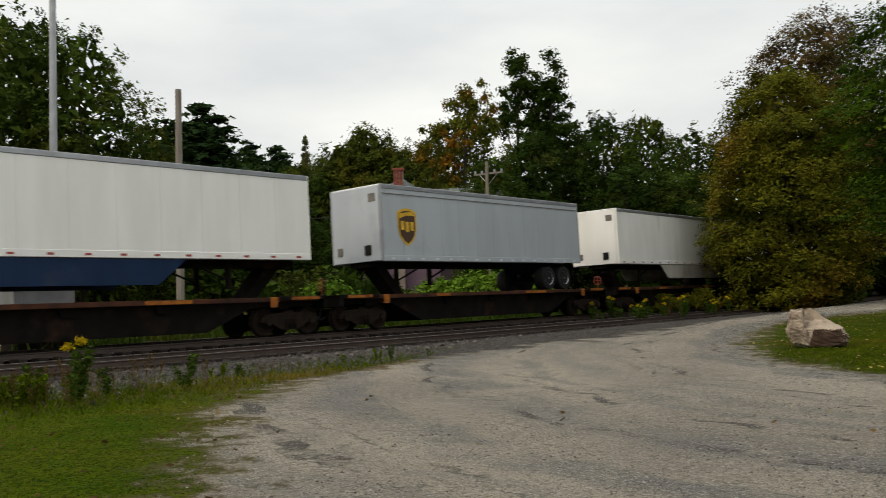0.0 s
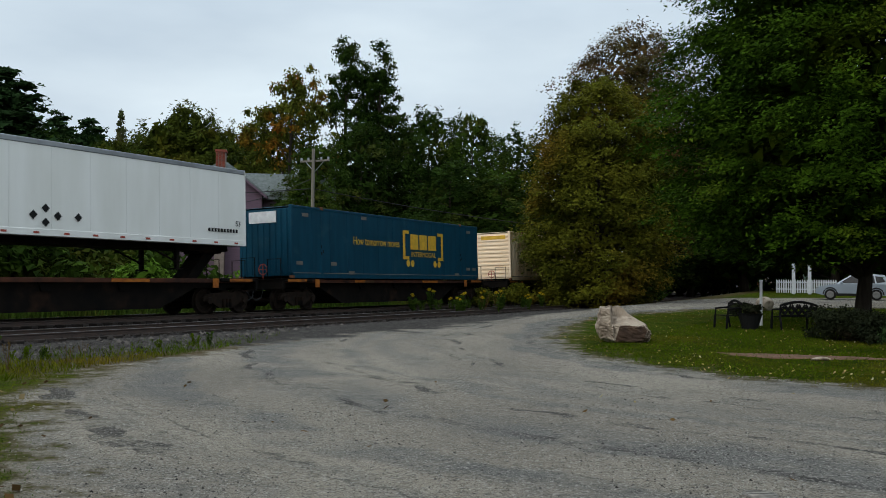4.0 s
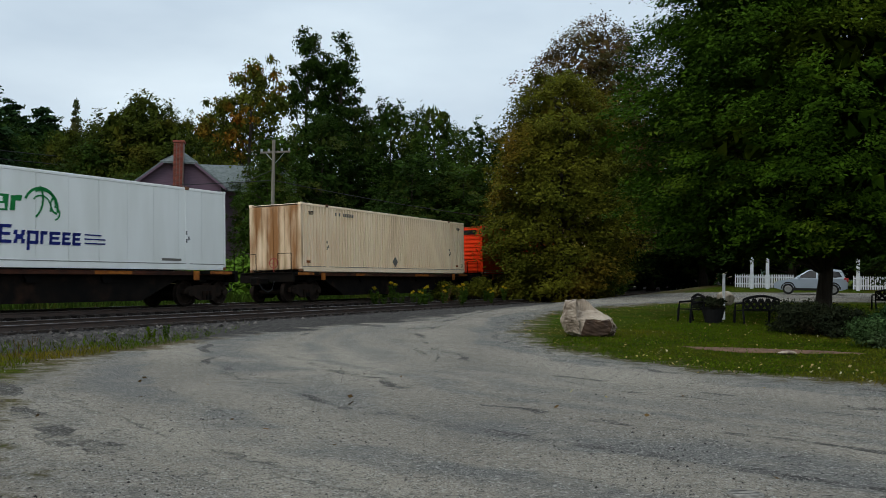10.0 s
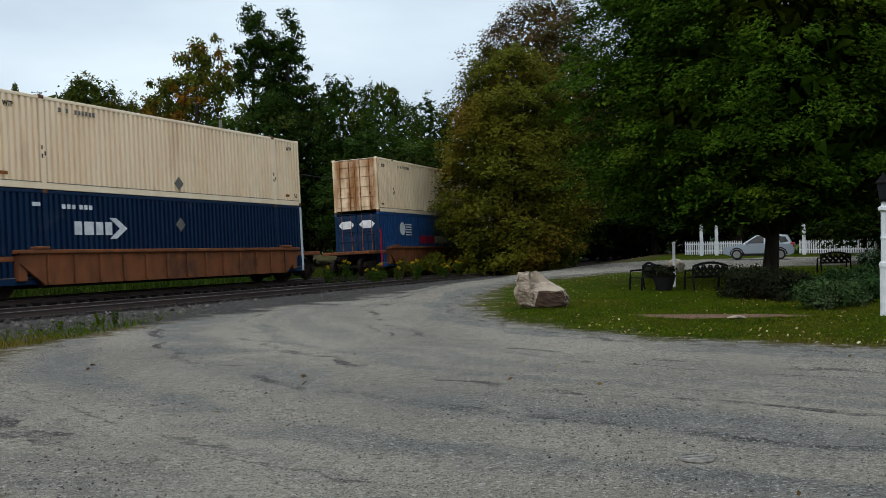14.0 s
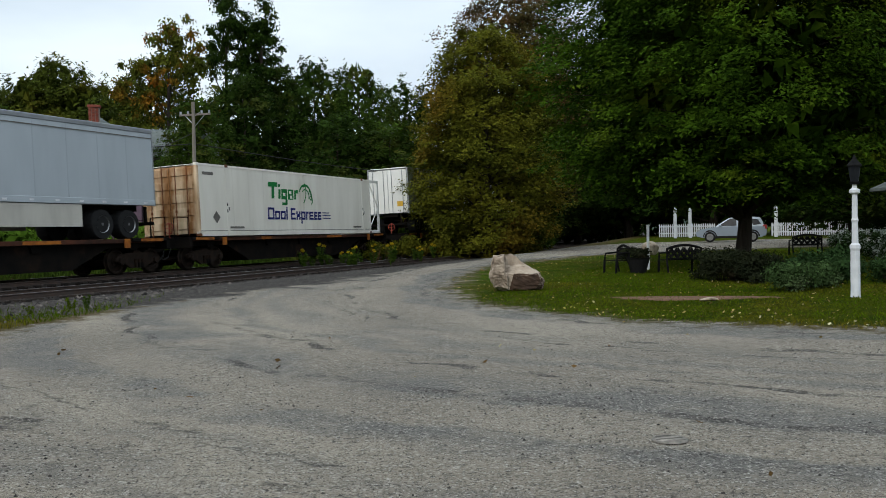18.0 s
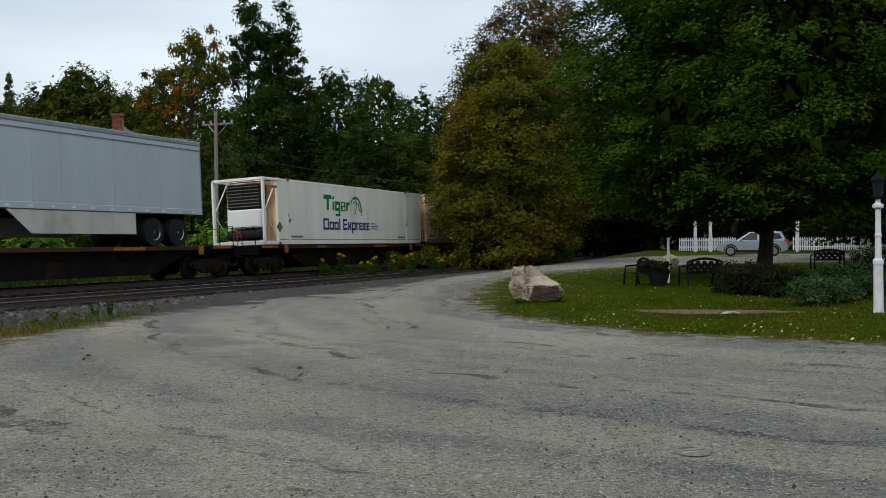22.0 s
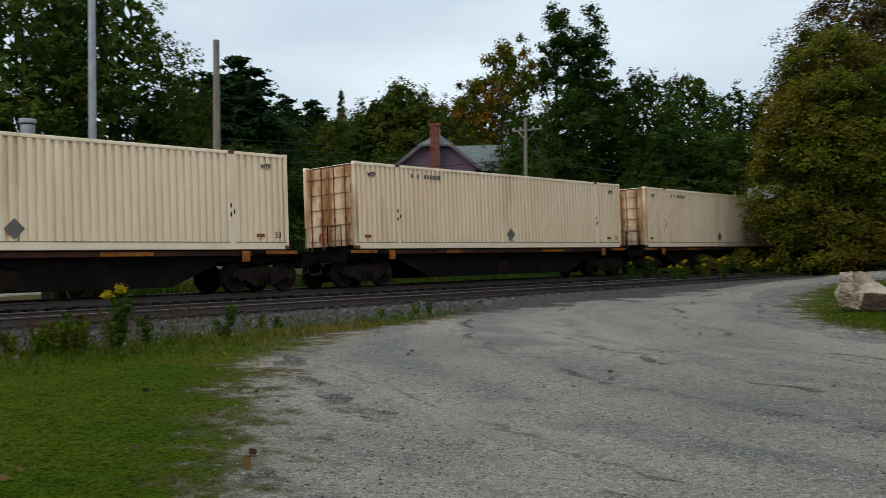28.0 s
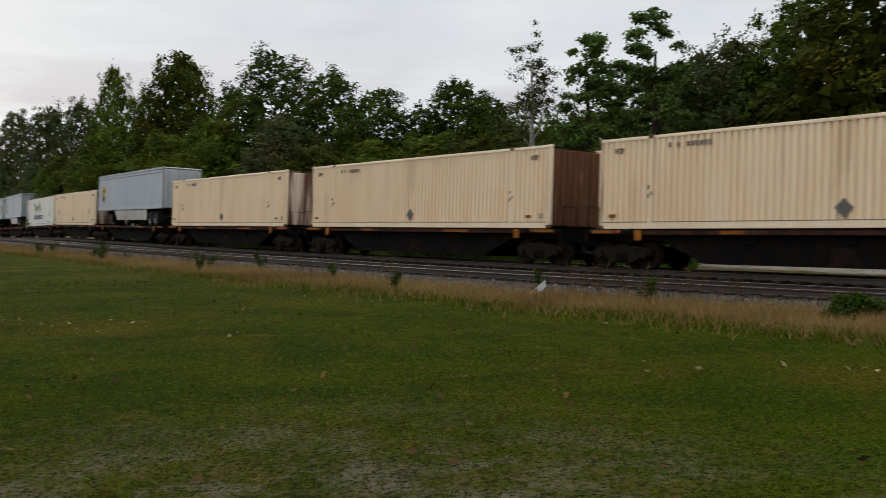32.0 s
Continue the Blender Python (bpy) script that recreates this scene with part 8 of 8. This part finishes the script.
# ---- fence and parked car ----
def picket_fence(p0, p1, label, tall=()):
    f = thing("picket_fence", label, "fence", "white fences")
    a, b = Vector(p0), Vector(p1)
    n = int((b - a).length / 0.17)
    way = (b - a).normalized()
    ang = math.degrees(math.atan2(way.y, way.x))
    pk = Shape().prism([(-0.05, 0.1), (0.05, 0.1), (0.05, 1.08), (0, 1.2), (-0.05, 1.08)], -0.012, 0.012).mesh("picket", M["white_wood"])
    for i in range(n + 1):
        p = a + way * (i * (b - a).length / n)
        part("picket", pk, None, f, m=pose(p.x, p.y, float(ground_z(p.x, p.y)), 0, 0, ang))
    ln = (b - a).length
    for z in (0.35, 0.9):
        part("rail", Shape().box(0, ln, 0.014, 0.06, z, z + 0.09, 0.005), M["white_wood"], f, m=pose(a.x, a.y, float(ground_z(a.x, a.y)), 0, 0, ang))
    for d in tall:
        p = a + way * d
        part("post", Shape().box(-0.13, 0.13, -0.13, 0.13, -0.05, 2.3, 0.02).box(-0.17, 0.17, -0.17, 0.17, 2.3, 2.38, 0.01).prism([(-0.13, 2.38), (0.13, 2.38), (0, 2.6)], -0.13, 0.13), M["white_wood"], f, m=pose(p.x, p.y, float(ground_z(p.x, p.y)), 0, 0, ang))
    return f


picket_fence((21.7, 76.47, 0), (25.9, 75.2, 0), "white picket fence with tall gate posts", (1.26, 2.46))
picket_fence((30.1, 73.7, 0), (42.0, 69.5, 0), "white picket fence behind the parked car", (0.3,))


def suv(x, y, turn):
    """A parked hatchback SUV, its nose along +x."""
    c = thing("parked_car", "silver-blue compact SUV parked by the fence", "car", "", pose(x, y, float(ground_z(x, y)), 0, 0, turn))
    lower = [(-2.22, 0.42), (-2.26, 0.75), (-2.2, 1.02), (-1.1, 1.06), (0.6, 1.04), (1.2, 1.0), (2.05, 0.86), (2.24, 0.7), (2.26, 0.42), (1.85, 0.3), (-1.9, 0.3)]
    body = Shape()
    for y0, y1, k in ((-0.91, -0.84, 0.97), (-0.84, 0.84, 1.0), (0.84, 0.91, 0.97)):
        body.prism([(a * k, 0.3 + (b - 0.3) * (k if abs(y0) > 0.85 or abs(y1) > 0.85 else 1)) for a, b in lower], y0, y1)
    part("body", body, M["carpaint"], c)
    cab = Shape()
    base, top = [(-2.12, 1.02), (1.05, 1.02)], [(-1.85, 1.62), (-1.2, 1.68), (-0.2, 1.67), (0.15, 1.6)]
    outline = [base[0]] + top + [base[1]]
    n = len(outline)
    vs = [(a, -0.82 if b < 1.1 else -0.62, b) for a, b in outline] + [(a, 0.82 if b < 1.1 else 0.62, b) for a, b in outline]
    cab.add(vs, [tuple(range(n)), tuple(range(2 * n - 1, n - 1, -1))] + [(i, n + i, n + (i + 1) % n, (i + 1) % n) for i in range(n)])
    part("cabin", cab, M["carpaint"], c)
    for s in (-1, 1):
        def yy(z):
            return s * (0.825 - (z - 1.02) * 0.333)
        for nm, o in (("front_side_window", [(0.82, 1.08), (0.08, 1.56), (-0.35, 1.58), (-0.35, 1.08)]), ("rear_side_window", [(-0.43, 1.08), (-0.43, 1.58), (-1.2, 1.57), (-1.3, 1.08)]), ("quarter_window", [(-1.38, 1.1), (-1.28, 1.55), (-1.7, 1.5), (-1.9, 1.18)])):
            part(nm, Shape().add([(a, yy(b) + s * 0.004, b) for a, b in o] + [(a, yy(b) + s * 0.016, b) for a, b in o], [(0, 1, 2, 3), (4, 7, 6, 5)] + [(i, (i + 1) % 4, 4 + (i + 1) % 4, 4 + i) for i in range(4)]), M["glass"], c)
        part("sill", Shape().box(-1.3, 1.2, min(s * 0.86, s * 0.93), max(s * 0.86, s * 0.93), 0.26, 0.42, 0.02), M["rubber"], c, "black lower cladding")
        part("headlight", Shape().box(1.9, 2.2, min(s * 0.55, s * 0.86), max(s * 0.55, s * 0.86), 0.72, 0.86, 0.03), M["chrome"], c)
        part("tail_light", Shape().box(-2.27, -2.0, min(s * 0.6, s * 0.9), max(s * 0.6, s * 0.9), 0.85, 1.12, 0.03), M["redlight"], c, "red tail light")
        part("mirror", Shape().box(0.62, 0.78, min(s * 0.86, s * 1.05), max(s * 0.86, s * 1.05), 1.05, 1.2, 0.04), M["carpaint"], c)
        for ax in (-1.36, 1.36):
            wh = part("wheel", Shape().disc((0, 0, 0), 0.35, 0.24, 22), M["rubber"], c, m=pose(ax, s * 0.82, 0.35))
            part("rim", Shape().disc((0, s * 0.125, 0), 0.23, 0.02, 18), M["chrome"], wh, "silver alloy rim")
            part("wheel_arch", Shape().tube([(ax + 0.42 * math.cos(t), s * 0.9, 0.36 + 0.42 * math.sin(t)) for t in (math.pi * j / 10 for j in range(11))], 0.05, 5), M["rubber"], c)
    part("windscreen", Shape().add([(1.06, -0.76, 1.05), (1.06, 0.76, 1.05), (0.18, 0.6, 1.6), (0.18, -0.6, 1.6), (1.03, -0.76, 1.05), (1.03, 0.76, 1.05), (0.15, 0.6, 1.6), (0.15, -0.6, 1.6)], [(0, 1, 2, 3), (4, 7, 6, 5), (0, 4, 5, 1), (1, 5, 6, 2), (2, 6, 7, 3), (3, 7, 4, 0)]), M["glass"], c)
    part("rear_window", Shape().add([(-2.13, -0.7, 1.1), (-2.13, 0.7, 1.1), (-1.9, 0.58, 1.57), (-1.9, -0.58, 1.57), (-2.15, -0.7, 1.1), (-2.15, 0.7, 1.1), (-1.92, 0.58, 1.57), (-1.92, -0.58, 1.57)], [(0, 1, 2, 3), (4, 7, 6, 5), (0, 4, 5, 1), (1, 5, 6, 2), (2, 6, 7, 3), (3, 7, 4, 0)]), M["glass"], c)
    return c


suv(22.5, 62.0, 160)


# ---- poles and wires ----
def utility_pole(x, y, top, label, arm=True, r=0.14, turn=0.0, mat="pole_wood"):
    z0 = float(ground_z(x, y))
    p = thing("utility_pole", label, "utility pole", "poles beyond the railway", pose(x, y, z0, 0, 0, turn))
    h = top - z0
    part("pole", Shape().tube([(0, 0, -0.3), (0, 0, h * 0.5), (0, 0, h)], [r * 1.15, r, r * 0.82], 10), M[mat], p)
    if arm:
        part("crossarm", Shape().box(-0.95, 0.95, 0.1, 0.2, h - 0.72, h - 0.62, 0.01), M["pole_wood"], p)
        part("brace", Shape().tube([(-0.6, 0.16, h - 0.7), (0, 0.14, h - 1.3), (0.6, 0.16, h - 0.7)], 0.02, 5, False), M["steel"], p)
        for k in (-0.88, -0.42, 0.42, 0.88):
            part("insulator", Shape().disc((k, 0.16, h - 0.54), 0.06, 0.14, 8, "z"), M["steel"], p)
    return p


POLE_A, POLE_B, POLE_C = (-10.9, 51.0), (-22.0, 36.9), (-61.5, 28.6)
utility_pole(*POLE_A, 8.85, "weathered wooden utility pole with a crossarm", r=0.105, turn=-20)
utility_pole(*POLE_B, 11.0, "tall bare wooden pole beyond the railway", arm=False, r=0.17)
utility_pole(*POLE_C, 12.2, "wooden utility pole with two crossarms", turn=50)
utility_pole(30.4, 85.0, 9.0, "weathered wooden utility pole behind the fence", arm=False, r=0.16)
utility_pole(-23.4, 30.2, 14.5, "tall grey steel pole", arm=False, r=0.15, mat="steel")


def cable(a, b, sag, label="thin black overhead cable between poles"):
    pts = []
    for i in range(17):
        k = i / 16
        pts.append((a[0] + (b[0] - a[0]) * k, a[1] + (b[1] - a[1]) * k, a[2] + (b[2] - a[2]) * k - 4 * sag * k * (1 - k)))
    tagged(part("overhead_cable", Shape().tube(pts, 0.022, 5, False), M["wire"]), label, "cable", "cables")


for dz in (0.0, 0.55):
    cable((-61.5, 28.6, 11.6 + dz), (-28.0, 62.0, 8.6 + dz), 0.7)
cable((*POLE_A, 6.6), (20.0, 66.0, 4.6), 0.8)
cable((*POLE_A, 6.6), (-46.0, 42.0, 6.2), 0.8)
cable((*POLE_A, 7.2), (-24.5, 74.0, 7.5), 0.5)


# ---- house with a brick chimney ----
def house(x, y, turn, z):
    h = thing("house", "mauve gabled house with a grey roof and a tall brick chimney", "house", "", pose(x, y, z, 0, 0, turn))
    w, d, e, r = 3.2, 5.5, 9.8, 12.4
    cut, back = r - 1.0, 1.5
    half = w * (r - cut) / (r - e)
    part("wall", Shape().prism([(-w, 0), (w, 0), (w, e), (half, cut), (-half, cut), (-w, e)], 0, 2 * d), M["mauve"], h)
    for s in (-1, 1):
        # a slope with its front corner clipped, as the gable is hipped at its top
        lo, hi = (s * (w + 0.45), e - 0.33), (s * half, cut)
        ys = 2 * d + 0.4
        v = [(lo[0], -0.45, lo[1]), (hi[0], -0.45, hi[1]), (0, back, r), (0, ys, r), (lo[0], ys, lo[1])]
        part("roof_slope", Shape().add(v + [(x_, y_, z_ + 0.16) for x_, y_, z_ in v], [(0, 1, 2, 3, 4), (9, 8, 7, 6, 5)] + [(k, (k + 1) % 5, 5 + (k + 1) % 5, 5 + k) for k in range(5)]), M["roof"], h)
        part("barge_board", Shape().prism([lo, hi, (hi[0], hi[1] - 0.2), (lo[0], lo[1] - 0.2)], -0.5, -0.44), M["mauve"], h)
    v = [(-half - 0.2, -0.5, cut - 0.1), (half + 0.2, -0.5, cut - 0.1), (0, back, r)]
    part("roof_hip", Shape().add(v + [(x_, y_, z_ + 0.17) for x_, y_, z_ in v], [(0, 1, 2), (5, 4, 3), (0, 1, 4, 3), (1, 2, 5, 4), (2, 0, 3, 5)]), M["roof"], h)
    for xx in (-1.5, 1.5):
        wdw = part("window", Shape().box(xx - 0.5, xx + 0.5, -0.03, 0.02, 6.6, 8.2, 0.01), M["glass"], h)
        part("frame", Shape().box(xx - 0.6, xx + 0.6, -0.06, -0.032, 8.2, 8.32).box(xx - 0.6, xx + 0.6, -0.08, -0.032, 6.48, 6.6).box(xx - 0.6, xx - 0.5, -0.06, -0.032, 6.6, 8.2).box(xx + 0.5, xx + 0.6, -0.06, -0.032, 6.6, 8.2).box(xx - 0.5, xx + 0.5, -0.06, -0.032, 7.36, 7.44), M["white_wood"], wdw)
    part("wing", Shape().prism([(w, 0), (w + 5.5, 0), (w + 5.5, 9.6), (w, 9.6)], 2.0, 8.0), M["mauve"], h)
    part("wing_roof", Shape().prism([(1.4, 9.4), (8.6, 9.4), (5.0, 11.9)], w - 2.5, w + 6.0, "x"), M["roof"], h)
    ch = part("chimney", Shape().box(-0.4, 0.36, -0.7, 0.0, 0, 12.9), M["mortar"], h)
    bk = Shape().box(0, 0.2, 0, 0.05, 0, 0.075, 0.004).mesh("brick", M["brick"])
    for row in range(60):
        z0 = 12.9 - 0.095 * (row + 1)
        for k in range(3):
            part("brick", bk, None, ch, m=pose(-0.385 + 0.25 * k + (0.0 if row % 2 else -0.02), -0.745, z0))
    part("chimney_cap", Shape().box(-0.48, 0.44, -0.8, 0.08, 12.9, 13.1, 0.03), M["brick"], ch)
    return h


hx, hy = polar(17.6, 76)
house(hx, hy, 12, -1.4)

# ---- beyond the line on the left: cabinet, pale building, tank ----
bx, by = polar(66.5, 41)
bd = thing("parked_trailer", "white ribbed road trailer parked beyond the tracks", "trailer", "", pose(bx, by, float(ground_z(bx, by)), 0, 0, 62))
sd = Shape().box(0, 0.31, -0.03, 0.0, 1.25, 4.05, 0.008).mesh("side_rib", M["pale_siding"])
for k in range(24):
    part("side_rib", sd, None, bd, m=pose(-4.2 + k * 0.35, 0, 0))
part("body", Shape().box(-4.2, 4.2, 0.0, 2.5, 1.2, 4.1, 0.01), M["pale_siding"], bd)
part("top_rail", Shape().box(-4.22, 4.22, -0.05, 0.0, 4.05, 4.13, 0.01), M["blackmark"], bd, "dark top edge")
part("underframe", Shape().box(-4.1, 4.1, 0.7, 1.8, 1.02, 1.2), M["car_black"], bd)
for ax in (2.0, 3.2):
    for y in (0.35, 2.15):
        part("wheel", Shape().disc((ax, y, 0.5), 0.5, 0.5, 20), M["rubber"], bd)
for y in (0.5, 2.0):
    part("landing_leg", Shape().box(-2.4, -2.26, y - 0.07, y + 0.07, 0, 1.1, 0.01), M["car_black"], bd)
cx_, cy_ = polar(38.7, 31.5)
cb = thing("signal_cabinet", "grey metal signal cabinet with a low pitched roof", "cabinet", "", pose(cx_, cy_, float(ground_z(cx_, cy_)), 0, 0, 60))
part("body", Shape().box(-0.95, 0.95, -0.7, 0.7, 1.0, 2.45, 0.03), M["steel"], cb)
# added black foot: keeps the unseen base of the cabinet dark
part("plinth", Shape().box(-0.85, 0.85, -0.6, 0.6, 0.0, 1.0, 0.02), M["car_black"], cb, "added dark foot under the cabinet")
part("door", Shape().box(-0.7, 0.7, -0.73, -0.7, 1.1, 2.3, 0.01), M["steel"], cb)
part("roof", Shape().prism([(-1.05, 2.45), (1.05, 2.45), (1.05, 2.55), (0, 2.68), (-1.05, 2.55)], -0.8, 0.8), M["steel"], cb)
tx_, ty_ = polar(41.2, 41)
tk = thing("vent_stack", "galvanised vent stack with a cap", "vent pipe", "", pose(tx_, ty_, float(ground_z(tx_, ty_))))
part("pipe", Shape().tube([(0, 0, 0), (0, 0, 6.6)], 0.28, 14), M["steel"], tk)
part("cap", Shape().disc((0, 0, 6.75), 0.34, 0.18, 14, "z"), M["steel"], tk)


# ---- movement ----
def motions():
    times = [0, 0.5] + list(range(1, 32)) + [31.5, 32]
    # equal steps of the way, so that no wheel turns a quarter from row to row
    fine = np.linspace(0, 32, 6401)
    way = train_s(fine)
    turns = [float(t) for t in np.interp(np.linspace(way[0], way[-1], 651), way, fine)]
    roll = [(t, math.degrees(train_s(t) / 0.44)) for t in turns]
    for box, car, mid, lift in LOADS:
        rows = [(t, train_s(t) + mid) for t in times]
        walk(box, [(t, line_pose(s) @ Matrix.Translation((0, 0, lift))) for t, s in rows])
        if car is not None:
            walk(car, [(t, line_pose(s)) for t, s in rows])
            # the wheels roll at the train's speed
            for axle in car.children_recursive:
                if axle.name.startswith("wheelset"):
                    x, y, z = axle.location
                    walk(axle, [(t, pose(x, y, z, 0, a, 0)) for t, a in roll])


motions()
